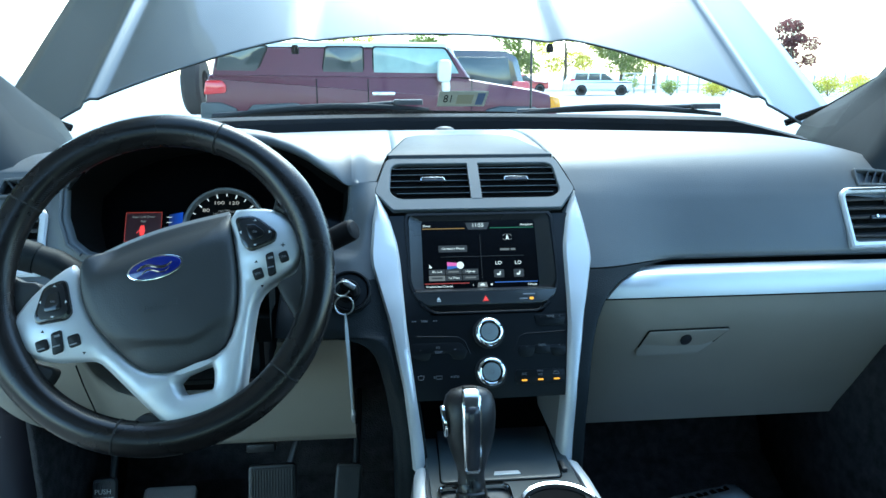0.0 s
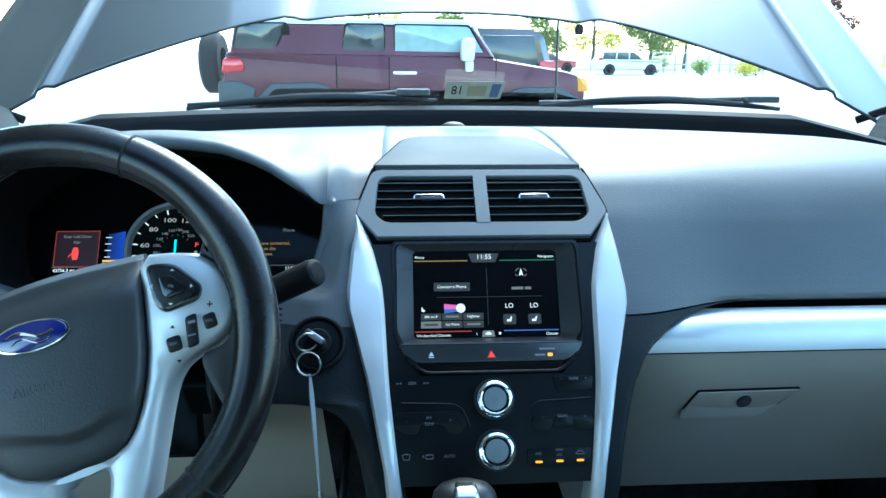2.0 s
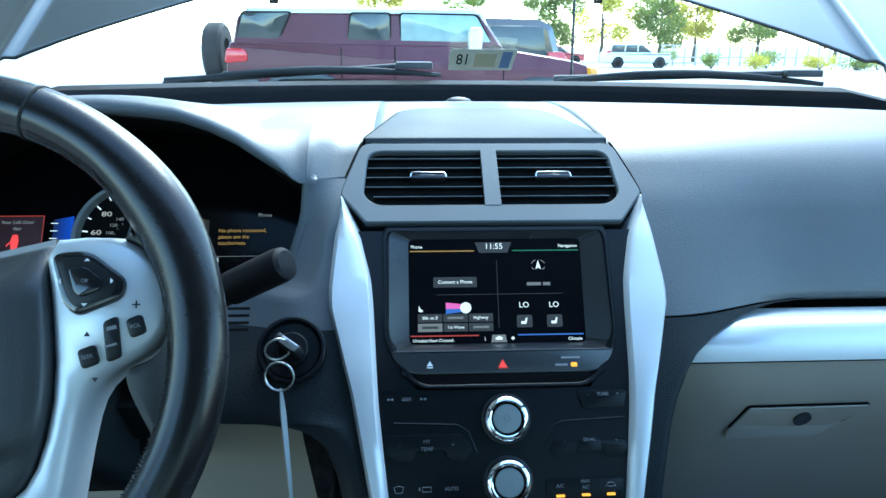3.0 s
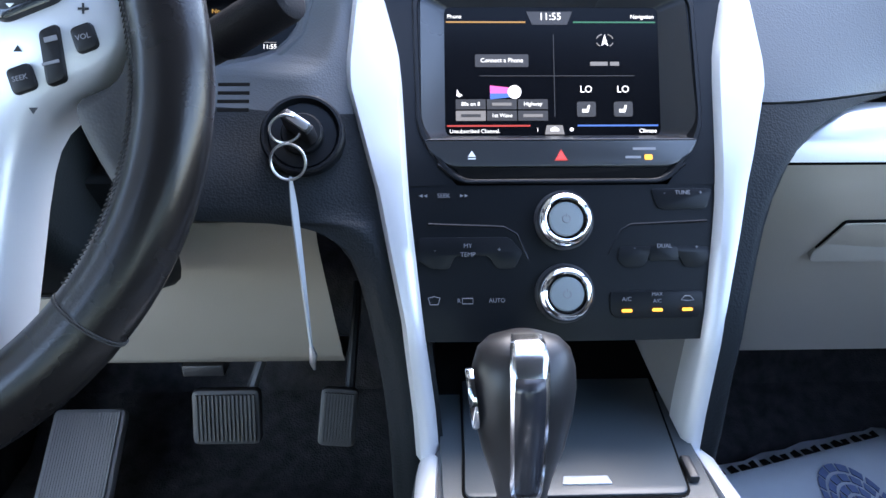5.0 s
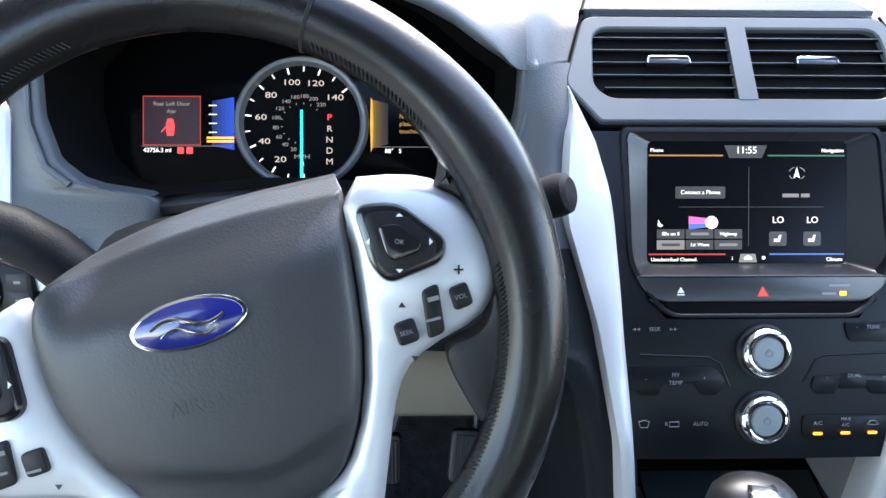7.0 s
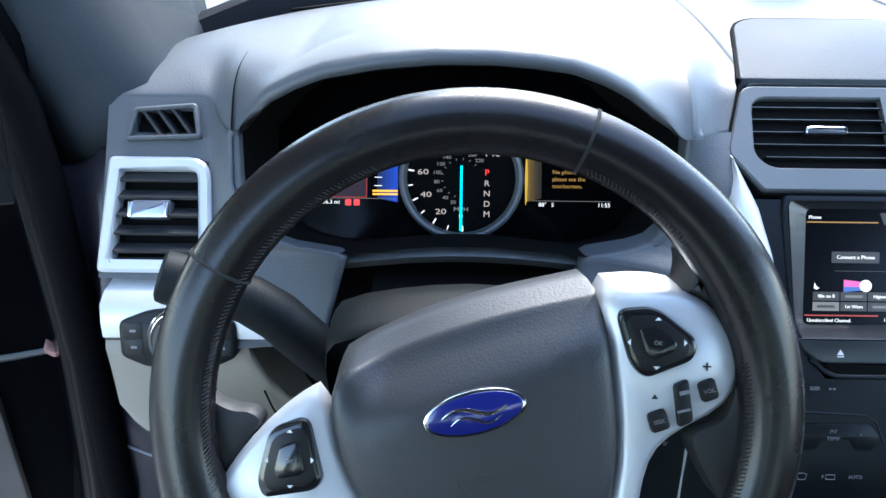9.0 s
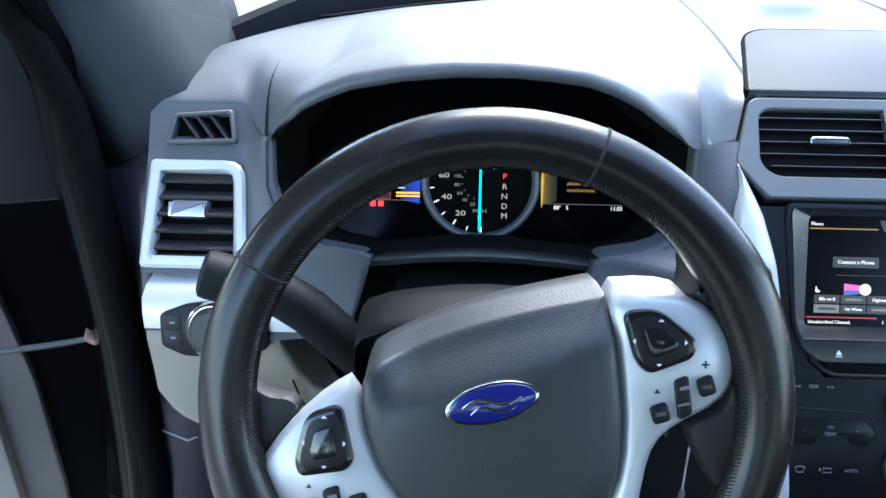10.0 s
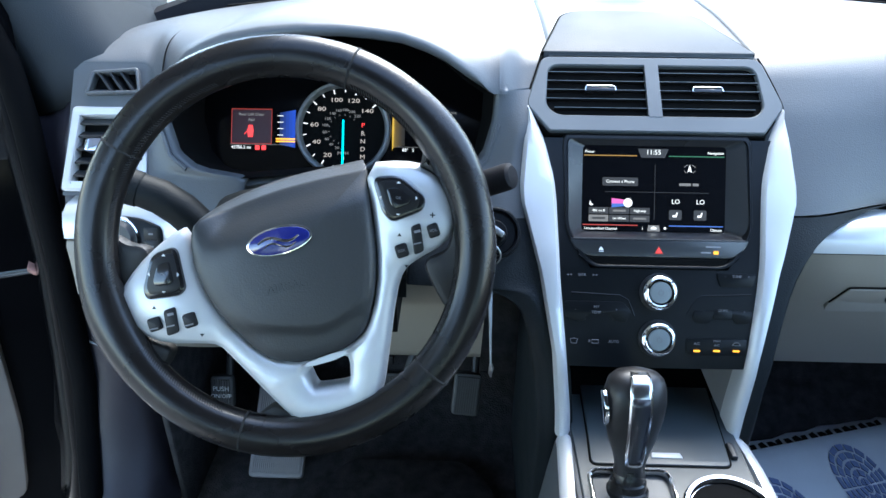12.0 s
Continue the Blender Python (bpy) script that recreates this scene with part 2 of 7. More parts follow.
def prism(bm, pts, z0, z1, m=IDENT, bevel=0.0, dome=0.0):
    """A plate: the outline from z0 to z1, with a rounded front edge."""
    rings = [(pts, z0)]
    if bevel:
        rings += [(pts, z1 - bevel), (scaled(pts, bevel * 0.3), z1 - bevel * 0.3), (scaled(pts, bevel), z1)]
    else:
        rings += [(pts, z1)]
    loops = [[bm.verts.new(m @ Vector((x, y, z))) for x, y in ring] for ring, z in rings]
    for a, b in zip(loops, loops[1:]):
        for i in range(len(a)):
            j = (i + 1) % len(a)
            bm.faces.new((a[i], a[j], b[j], b[i]))
    bm.faces.new(loops[0][::-1])
    if dome:
        c = [sum(p[k] for p in rings[-1][0]) / len(pts) for k in (0, 1)]
        mid = bm.verts.new(m @ Vector((c[0], c[1], z1 + dome)))
        t = loops[-1]
        for i in range(len(t)):
            bm.faces.new((t[i], t[(i + 1) % len(t)], mid))
    else:
        bm.faces.new(loops[-1])
    return bm


def plate(bm, outer, holes, z0, z1, m=IDENT, bevel=0.0):
    """A plate with holes."""
    def cap(z, inset):
        edges, loops = [], []
        for k, loop in enumerate([outer] + holes):
            ring = scaled(loop, inset if k == 0 else -inset) if inset else loop
            vs = [bm.verts.new(m @ Vector((x, y, z))) for x, y in ring]
            loops.append(vs)
            edges += [bm.edges.new((vs[i], vs[(i + 1) % len(vs)])) for i in range(len(vs))]
        bmesh.ops.triangle_fill(bm, use_beauty=True, use_dissolve=False, edges=edges, normal=m.to_3x3() @ Vector((0, 0, 1)))
        return loops

    def wall(la, lb):
        for a, b in zip(la, lb):
            for i in range(len(a)):
                j = (i + 1) % len(a)
                bm.faces.new((a[i], a[j], b[j], b[i]))
    back, front = cap(z0, 0.0), cap(z1, bevel)
    if bevel:
        mid = [[bm.verts.new(m @ Vector((x, y, z1 - bevel))) for x, y in loop] for loop in [outer] + holes]
        wall(back, mid)
        wall(mid, front)
    else:
        wall(back, front)
    return bm


def box(bm, x0, y0, z0, x1, y1, z1, m=IDENT, bevel=0.0):
    pts = rect(x0, y0, x1, y1)
    return prism(bm, fillet(pts, bevel, 2) if bevel else pts, z0, z1, m, bevel)


def loft(bm, rings, closed=True, caps=True):
    loops = [[bm.verts.new(p) for p in ring] for ring in rings]
    for a, b in zip(loops, loops[1:]):
        for i in range(len(a) if closed else len(a) - 1):
            j = (i + 1) % len(a)
            bm.faces.new((a[i], a[j], b[j], b[i]))
    if closed and caps:
        bm.faces.new(loops[0][::-1])
        bm.faces.new(loops[-1])
    return bm


def tube(bm, pts, radii, sides=10, closed=False, flat=1.0):
    """A round bar along points; radii one or one for each point; flat squeezes it along its second axis."""
    pts = [Vector(p) for p in pts]
    n, rings, prev = len(pts), [], None
    for i, p in enumerate(pts):
        d = (pts[(i + 1) % n] - pts[i - 1]) if closed or 0 < i < n - 1 else (pts[1] - pts[0] if i == 0 else pts[-1] - pts[-2])
        d.normalize()
        a = prev if prev is not None else (Vector((0, 0, 1)) if abs(d.z) < 0.9 else Vector((1, 0, 0)))
        a = (a - d * a.dot(d)).normalized()
        b = d.cross(a)
        prev = a
        r = radii[i] if isinstance(radii, (list, tuple)) else radii
        rings.append([p + a * r * math.cos(2 * math.pi * k / sides) + b * r * flat * math.sin(2 * math.pi * k / sides) for k in range(sides)])
    if closed:
        rings.append(rings[0])
        loops = [[bm.verts.new(q) for q in ring] for ring in rings[:-1]]
        loops.append(loops[0])
        for u, v in zip(loops, loops[1:]):
            for i in range(sides):
                j = (i + 1) % sides
                bm.faces.new((u[i], u[j], v[j], v[i]))
        return bm
    return loft(bm, rings)


def lathe(bm, prof, m=IDENT, n=32, squash=1.0):
    """Turns (radius, height) about the frame's z axis."""
    rings = [[m @ Vector((r * math.cos(2 * math.pi * k / n), r * squash * math.sin(2 * math.pi * k / n), z)) for k in range(n)] for r, z in prof]
    return loft(bm, rings)


def ellipse(a, b, n=40, cx=0.0, cy=0.0, turn=0.0):
    c, s = math.cos(turn), math.sin(turn)
    return [(cx + a * math.cos(2 * math.pi * k / n) * c - b * math.sin(2 * math.pi * k / n) * s, cy + a * math.cos(2 * math.pi * k / n) * s + b * math.sin(2 * math.pi * k / n) * c) for k in range(n)]


def sheet(bm, rows):
    """An open surface through rows of points."""
    vs = [[bm.verts.new(p) for p in row] for row in rows]
    for a, b in zip(vs, vs[1:]):
        for i in range(len(a) - 1):
            bm.faces.new((a[i], a[i + 1], b[i + 1], b[i]))
    return bm


def thicken(ob, t, offset=-1.0):
    md = ob.modifiers.new("thickness", "SOLIDIFY")
    md.thickness, md.offset = t, offset
    return ob


def lerp(table, x):
    """Piecewise smooth value from a sorted table of (x, value)."""
    if x <= table[0][0]:
        return table[0][1]
    for (a, u), (b, v) in zip(table, table[1:]):
        if x <= b:
            t = (x - a) / (b - a)
            return u + (v - u) * t
    return table[-1][1]


def smooth(t):
    t = min(1.0, max(0.0, t))
    return t * t * (3 - 2 * t)


def lettering(name, text, size, m, material, parent, align="CENTER", wide=1.0, thick=0.0002):
    cu = bpy.data.curves.new(name, "FONT")
    cu.body, cu.size, cu.align_x, cu.align_y, cu.extrude = text, size, align, "CENTER", thick
    cu.resolution_u = 3
    ob = bpy.data.objects.new(name, cu)
    scene.collection.objects.link(ob)
    bpy.context.view_layer.update()
    me = bpy.data.meshes.new_from_object(ob.evaluated_get(bpy.context.evaluated_depsgraph_get()))
    bpy.data.objects.remove(ob)
    bpy.data.curves.remove(cu)
    me.transform(m @ Matrix.Diagonal((wide, 1, 1, 1)))
    me.materials.clear()
    me.materials.append(material)
    return part(name, me, material, parent)


def at(m, x, y, z=0.0, turn=0.0):
    return m @ Matrix.Translation((x, y, z)) @ Matrix.Rotation(turn, 4, "Z")


def flat(name, pts, m, material, parent, z=0.0, t=0.0004, label=""):
    """A thin printed or lit patch on a surface."""
    return part(name, prism(bmesh.new(), pts, z, z + t, m), material, parent, label)


# ---- outside: ground ----
bm = bmesh.new()
sheet(bm, [[(x, y, 0.0) for x in (-900, -60, -20, 0, 20, 60, 900)] for y in (-900, -40, 0, 20, 60, 140, 1200)])
single("ground", bm, GROUND, "sunlit pale concrete of a car park", "ground", kind="structure")

# ---- cabin shell ----
FLOOR = 0.57
bm = bmesh.new()
sheet(bm, [[(x, y, z) for x in (-0.80, -0.5, -0.2, 0.2, 0.5, 0.80)] for y, z in ((-1.9, FLOOR), (0.4, FLOOR), (0.9, FLOOR), (1.24, FLOOR), (1.34, FLOOR + 0.06), (1.42, FLOOR + 0.22), (1.46, FLOOR + 0.45), (1.47, 1.30))])
thicken(single("floor", bm, CARPET, "dark carpeted floor and footwell of the car", "floor", kind="structure"), 0.03)
bm = bmesh.new()
sheet(bm, [[(x, y, z - 0.05 * (x / 0.62) ** 2) for x in (-0.62, -0.4, 0.0, 0.4, 0.62)] for y, z in ((-1.95, 1.60), (-1.2, 1.70), (-0.3, 1.745), (0.35, 1.735), (0.62, 1.70))])
thicken(single("ceiling", bm, TRIM_GREY, "pale grey headliner of the car", "headliner", kind="structure"), 0.03, 1.0)
bm = bmesh.new()
box(bm, -0.80, -2.0, 0.3, 0.80, -1.92, 1.10)
single("wall_rear", bm, TRIM_GREY, "grey tailgate trim below the rear window", "wall", kind="structure")
bm = bmesh.new()
sheet(bm, [[(x, y, z) for x in (-0.66, 0.0, 0.66)] for y, z in ((-1.96, 1.08), (-1.90, 1.64))])
thicken(single("window_rear", bm, TINTED, "dark tinted rear window", "window", kind="structure"), 0.006)
for sgn, nm in ((-1, "wall_left"), (1, "wall_right")):
    bm = bmesh.new()
    y1 = 0.05 if sgn < 0 else 1.46
    sheet(bm, [[(sgn * x, y, z) for y in (-1.95, -1.0, -0.05, y1)] for x, z in ((0.84, 0.3), (0.86, 0.7), (0.85, 1.0), (0.82, 1.12), (0.83, 1.15))])
    thicken(single(nm, bm, TRIM_DARK if sgn > 0 else TRIM_GREY, "closed door panels along the side of the cabin", "wall", kind="structure"), 0.05)
    bm = bmesh.new()
    sheet(bm, [[(sgn * x, y, z) for y in (-1.95, -0.8, 0.05 if sgn < 0 else -0.05)] for x, z in ((0.80, 1.10), (0.72, 1.45), (0.62, 1.70))])
    thicken(single("window_rear_side", bm, TINTED, "dark tinted rear side window", "window", kind="structure"), 0.006)
    bm = bmesh.new()
    yb = 0.05 if sgn < 0 else -0.05
    tube(bm, [(sgn * 0.82, yb, 0.5), (sgn * 0.80, yb - 0.03, 1.12), (sgn * 0.64, yb - 0.10, 1.70)], [0.06, 0.05, 0.05], 10)
    tagged(new("pillar_b", mesh_of("pillar_b", bm, TRIM_GREY)), "grey pillar trim between the doors", "pillar", kind="structure")
    # windscreen pillar with its lower trim: the face towards the cabin
    bm = bmesh.new()
    A = lambda d, y, z: (sgn * (d + (0.020 if sgn < 0 else 0.045) * smooth((y - 1.12) / 0.2)), y, z)
    sheet(bm, [
        [A(0.800, 1.60, 1.300), A(0.735, 1.42, 1.295), A(0.716, 1.319, 1.292), A(0.713, 1.25, 1.276), A(0.708, 1.195, 1.272), A(0.714, 1.162, 1.268), A(0.740, 1.150, 1.258), A(0.780, 1.150, 1.240), A(0.815, 1.150, 1.230)],
        [A(0.810, 1.60, 1.322), A(0.746, 1.425, 1.318), A(0.722, 1.325, 1.314), A(0.719, 1.255, 1.298), A(0.714, 1.196, 1.293), A(0.721, 1.160, 1.289), A(0.746, 1.149, 1.281), A(0.784, 1.150, 1.266), A(0.817, 1.149, 1.256)],
        [A(0.822, 1.60, 1.345), A(0.766, 1.43, 1.345), A(0.746, 1.335, 1.344), A(0.742, 1.265, 1.336), A(0.738, 1.205, 1.333), A(0.745, 1.166, 1.329), A(0.768, 1.150, 1.322), A(0.800, 1.147, 1.312), A(0.824, 1.145, 1.302)],
        [A(0.845, 1.55, 1.380), A(0.800, 1.42, 1.390), A(0.781, 1.34, 1.394), A(0.773, 1.275, 1.394), A(0.768, 1.215, 1.393), A(0.774, 1.172, 1.389), A(0.795, 1.149, 1.383), A(0.820, 1.142, 1.374), A(0.838, 1.138, 1.362)],
        [A(0.852, 1.42, 1.440), A(0.828, 1.36, 1.449), A(0.812, 1.31, 1.454), A(0.801, 1.255, 1.456), A(0.796, 1.205, 1.455), A(0.800, 1.165, 1.452), A(0.817, 1.140, 1.446), A(0.837, 1.126, 1.438), A(0.850, 1.118, 1.428)],
        [A(0.762, 1.04, 1.622), A(0.745, 1.00, 1.634), A(0.735, 0.96, 1.640), A(0.731, 0.93, 1.641), A(0.731, 0.90, 1.638), A(0.737, 0.875, 1.634), A(0.750, 0.85, 1.626), A(0.763, 0.835, 1.618), A(0.776, 0.825, 1.608)],
        [A(0.682, 0.74, 1.722), A(0.668, 0.71, 1.731), A(0.658, 0.68, 1.735), A(0.652, 0.65, 1.735), A(0.652, 0.63, 1.733), A(0.657, 0.605, 1.728), A(0.666, 0.585, 1.722), A(0.674, 0.57, 1.716), A(0.682, 0.56, 1.708)],
    ])
    ob = thicken(single("pillar_a", bm, PILLAR, "dark grey moulded trim of the windscreen pillar", "pillar", kind="structure", sharp=60), 0.02, 1.0 if sgn < 0 else -1.0)
    # black rubber line of the windscreen edge along the pillar
    bm = bmesh.new()
    tube(bm, [A(0.800, 1.64, 1.335), A(0.832, 1.615, 1.354), A(0.852, 1.555, 1.377), A(0.857, 1.405, 1.442), A(0.840, 1.27, 1.512), A(0.766, 1.02, 1.632), A(0.685, 0.72, 1.732)], 0.008, 8)
    single("trim_windscreen_edge", bm, MATT, "black rubber edge of the windscreen", "trim", kind="structure")

# ---- dashboard ----
PF = [(0.50, 0.872), (0.90, 0.881), (0.945, 0.889), (1.005, 0.901), (1.027, 0.909), (1.08, 0.935), (1.105, 0.949), (1.13, 0.965), (1.18, 1.003), (1.235, 1.048), (1.267, 1.076), (1.307, 1.122), (1.316, 1.135)]
face_y = lambda z: lerp(PF, z)


def face_frame(z, x=CX, out=0.0):
    d = 0.01
    m = frame_at((x, face_y(z), z), (0, (face_y(z + d) - face_y(z - d)) / (2 * d), 1))
    return m @ Matrix.Translation((0, 0, out))


screen_y = lambda x: 1.64 - 0.55 * (x - CX) ** 2
end_drop = lambda x: 0.0 if abs(x) < 0.55 else -0.9 * (abs(x) - 0.55) ** 2
LIP = [(-0.620, 1.283), (-0.606, 1.303), (-0.582, 1.329), (-0.555, 1.344), (-0.528, 1.355), (-0.479, 1.365), (-0.430, 1.370), (-0.380, 1.370), (-0.345, 1.367), (-0.311, 1.362), (-0.282, 1.351), (-0.258, 1.338), (-0.225, 1.313), (-0.192, 1.286)]
lip_z = lambda x: lerp(LIP, x)
lip_y = lambda z: 1.09 - 0.3 * (z - 1.283)
open_y = lambda z: 1.09 + 0.5 * (z - 1.283) if z < 1.283 else lip_y(z)
dashboard = thing("dashboard", (0, 1.2, 0.9), "dark grey soft plastic dashboard with beige lower panels", "dashboard")


def top_points(x, y_end, z_end, n=8):
    """From the windscreen back over the top of the dashboard to an edge."""
    w, d = screen_y(x), end_drop(x)
    pts = [(x, w + 0.05, 1.300 + d), (x, w, 1.320 + d), (x, w - 0.045, 1.326 + d), (x, w - 0.05, 1.3285 + d)]
    a = Vector((w - 0.06, 1.331 + d))
    b = Vector((y_end, z_end))
    for k in range(1, n + 1):
        t = k / n
        y = a.x + (b.x - a.x) * t
        lin = a.y + (b.y - a.y) * t
        crown = 0.012 * math.sin(math.pi * t)
        pts.append((x, y, lin + crown))
    return pts


PAD_Y = [(1.165, 1.046), (1.172, 1.047), (1.185, 1.053), (1.205, 1.064), (1.230, 1.080), (1.256, 1.098), (1.279, 1.118), (1.297, 1.138), (1.311, 1.160)]


def pad_y(x, z):
    """Depth of the pad, drawn in to the centre stack's face beside it."""
    near = 1.0 - smooth((x - 0.17) / 0.17)
    y = lerp(PAD_Y, z)
    return y + (face_y(z) + 0.007 - y) * near


def passenger(x):
    """The profile beside the centre stack and over the passenger side."""
    pts = top_points(x, 1.185, 1.322 + end_drop(x) * 0.8)
    for z in (1.311, 1.297, 1.288, 1.279, 1.270, 1.262, 1.255, 1.249, 1.240, 1.230, 1.218, 1.205, 1.195, 1.189, 1.183, 1.177, 1.172, 1.165):
        hollow = 0.035 if 0.630 < x < 0.714 and 1.184 < z < 1.251 else 0.0
        pts.append((x, pad_y(x, z) + hollow, z + end_drop(x) * 0.8 * smooth((z - 1.2) / 0.1)))
    y = pts[-1][1]
    return pts + [(x, y + 0.006, 1.160), (x, y + 0.039, 1.158)]


bm = bmesh.new()
xs = [0.1375, 0.150, 0.160, 0.168, 0.18, 0.20, 0.22, 0.25, 0.28, 0.32, 0.36, 0.42, 0.48, 0.54, 0.58] + [0.60 + 0.006 * k for k in range(24)] + [0.75, 0.775, 0.80]
sheet(bm, [passenger(x) for x in xs])
thicken(part("passenger_pad", bm, DASH, dashboard, "smooth dark grey soft-touch pad", sharp=60), 0.012)

bm = bmesh.new()
rows = []
for x in [-0.1265 + i * 0.0132 for i in range(21)]:
    half = abs(x - CX)
    rows.append(top_points(x, 1.148, 1.3170) + [(x, 1.156, 1.30), (x, 1.166, 1.27)])
sheet(bm, rows)
thicken(part("centre_pad", bm, DASH, dashboard, sharp=60), 0.012)

def edge_z(x):
    return 1.2865 + 0.0155 * smooth((-0.625 - x) / 0.035) if x < -0.62 else 1.287 if x > -0.19 else lip_z(x)


def column_from(x, yl, z, lipped):
    """From the windscreen back to an edge at yl, z: falling late to a low edge, rising early to a high one."""
    w = screen_y(x)
    d = end_drop(x) * 0.5
    pts = [(x, w + 0.05, 1.300 + d), (x, w, 1.320 + d), (x, w - 0.045, 1.326 + d), (x, w - 0.05, 1.3285 + d)]
    flat_z, y0 = 1.331 + d, w - 0.06
    for k in range(25):
        q = 1 - (1 - k / 24) ** 1.8
        y = y0 + (yl - y0) * q
        reach = min(0.09, 0.8 * (y - yl))
        ze = z + sum(edge_z(x + reach * j / 6) - edge_z(x) for j in range(-6, 7)) / 13
        if ze < flat_z:
            u = min(1.0, (y - yl) / (0.12 if x > -0.62 else 0.12 + 0.5 * min(0.10, -0.62 - x)))
            e = 1 - (1 - u) ** 3.2
        else:
            e = smooth(min(1.0, (y - yl) / 0.42) * 0.94 + 0.06)
        pts.append((x, y, ze + (flat_z - ze) * e + 0.005 * math.sin(math.pi * k / 24)))
    f = smooth((0.214 - abs(x + 0.407)) / 0.035) if lipped else 0.0
    mixed = lambda a, b: b + (a - b) * f
    pts += [(x, yl - mixed(0.004, 0.001), z - mixed(0.003, 0.002)), (x, yl - mixed(0.006, 0.002), z - mixed(0.007, 0.004)), (x, yl - mixed(0.004, -0.002), z - mixed(0.013, 0.005)), (x, yl + 0.010, z - mixed(0.017, 0.006))]
    return pts


def hood_column(x):
    z = lip_z(x)
    k = smooth((x + 0.225) / 0.033)
    return column_from(x, lip_y(z) + 0.006 + (open_y(1.287) - lip_y(1.287) - 0.007) * k, z + (1.287 - z) * k * k, True)


bm = bmesh.new()
sheet(bm, [hood_column(-0.622 + 0.430 * i / 60) for i in range(61)])
part("instrument_hood", bm, DASH, dashboard, "arched hood over the instruments", sharp=60)

# inside of the hood, from the lip to the instrument face
OPEN = [(-0.6155, 1.280), (-0.6155, 1.242), (-0.603, 1.209), (-0.583, 1.195), (-0.566, 1.190), (-0.545, 1.187), (-0.518, 1.183), (-0.428, 1.190), (-0.375, 1.190), (-0.287, 1.183), (-0.262, 1.187), (-0.243, 1.190), (-0.226, 1.195), (-0.208, 1.209), (-0.1965, 1.249), (-0.1945, 1.280)]
arch = [(x, z - 0.015) for x, z in LIP[1:-1]][::-1]
loop = OPEN + arch
bm = bmesh.new()
front = [(x, open_y(z), z) for x, z in loop]
mid = [(-0.404 + (x + 0.404) * 0.985, open_y(z) + 0.03, 1.235 + (z - 1.235) * (0.985 if z > 1.235 else 1.08)) for x, z in loop]
zb = lambda z: 1.212 + (z - 1.235) * (1.25 if z < 1.235 else 0.92)
back = [(-0.404 + (x + 0.404) * 0.93, 1.158 + 0.59 * (zb(z) - 1.207), zb(z)) for x, z in loop]
loft(bm, [front, mid, back], True, False)
part("hood_lining", bm, MATT, dashboard, "matt black lining", sharp=60)

STRIP_OUT = [(0.50, 0.1145), (0.905, 0.1145), (0.945, 0.117), (1.02, 0.125), (1.11, 0.144), (1.15, 0.157), (1.18, 0.1667), (1.195, 0.1672), (1.235, 0.163), (1.27, 0.158)]
STRIP_IN = [(0.50, 0.096), (0.905, 0.096), (0.945, 0.099), (1.0, 0.106), (1.10, 0.118), (1.18, 0.1235), (1.20, 0.126), (1.235, 0.137), (1.262, 0.152), (1.27, 0.157)]
# faces on both sides of the instruments; the driver's runs on down as the side of the stack
LEFT_OUT = [(0.50, -0.126), (0.90, -0.130), (0.95, -0.134), (0.994, -0.141), (1.02, -0.146), (1.043, -0.152), (1.060, -0.159), (1.070, -0.167), (1.077, -0.177), (1.082, -0.189), (1.085, -0.203), (1.087, -0.222), (1.088, -0.300), (1.165, -0.292), (1.180, -0.288), (1.184, -0.281), (1.187, -0.262), (1.190, -0.243), (1.195, -0.226), (1.209, -0.208), (1.249, -0.1955), (1.283, -0.1935), (1.32, -0.1935)]


def side_y(z, t):
    """Depth of the face from the strip's edge, t = 0, to its outer edge, t = 1."""
    up = smooth((z - 1.0) / 0.09)
    low = face_y(max(z, 0.9)) + 0.005 + max(0.0, 0.9 - z) * 0.10 + 0.006 * smooth((t - 0.6) / 0.4)
    yy = face_y(z) + 0.006 - 0.010 * smooth(t / 0.4)
    yo = open_y(z) - 0.002
    k = smooth((z - 1.11) / 0.07)
    flush = smooth((z - 1.225) / 0.035)      # level with the vent frame beside it
    yy += (1.1042 + 1.237 * (z - 1.2886) - yy) * flush
    high = yy + (yo - yy) * smooth(t) * k + 0.006 * smooth(t) * (1 - k)
    return low + (high - low) * up


bm = bmesh.new()
rows = []
levels = [0.52 + 0.04 * k for k in range(13)] + [1.015 + 0.005 * k for k in range(10)] + [1.063 + 0.003 * k for k in range(10)] + [1.10 + 0.0116 * k for k in range(7)] + [1.178 + 0.0012 * k for k in range(17)] + [1.204 + 0.0102 * k for k in range(9)]
for z in levels:
    xr, xl = CX - lerp(STRIP_OUT if z > 1.0 else STRIP_IN, z) + 0.004, lerp(LEFT_OUT, z)
    row = [(xr + (xl - xr) * i / 12, side_y(z, i / 12), z) for i in range(13)]
    back = 0.30 if z < 1.10 else 0.012
    row += [(xl - 0.003, row[-1][1] + 0.003, z), (xl - 0.004, row[-1][1] + 0.010, z), (xl - 0.004, row[-1][1] + back + 0.01, z)]
    rows.append(row)
# one face cut in two; the lower part's colour holds its shade
cutz = [k for k, z in enumerate(levels) if z < 1.166][-1]
sheet(bm, rows[:cutz + 1])
part("ignition_panel", bm, SHADED_DASH, dashboard, "panel beside the centre stack with the ignition switch, painted in shade", sharp=60)
bm = bmesh.new()
sheet(bm, rows[cutz:])
part("upper_face", bm, DASH, dashboard, sharp=60)
bm = bmesh.new()
rows = []
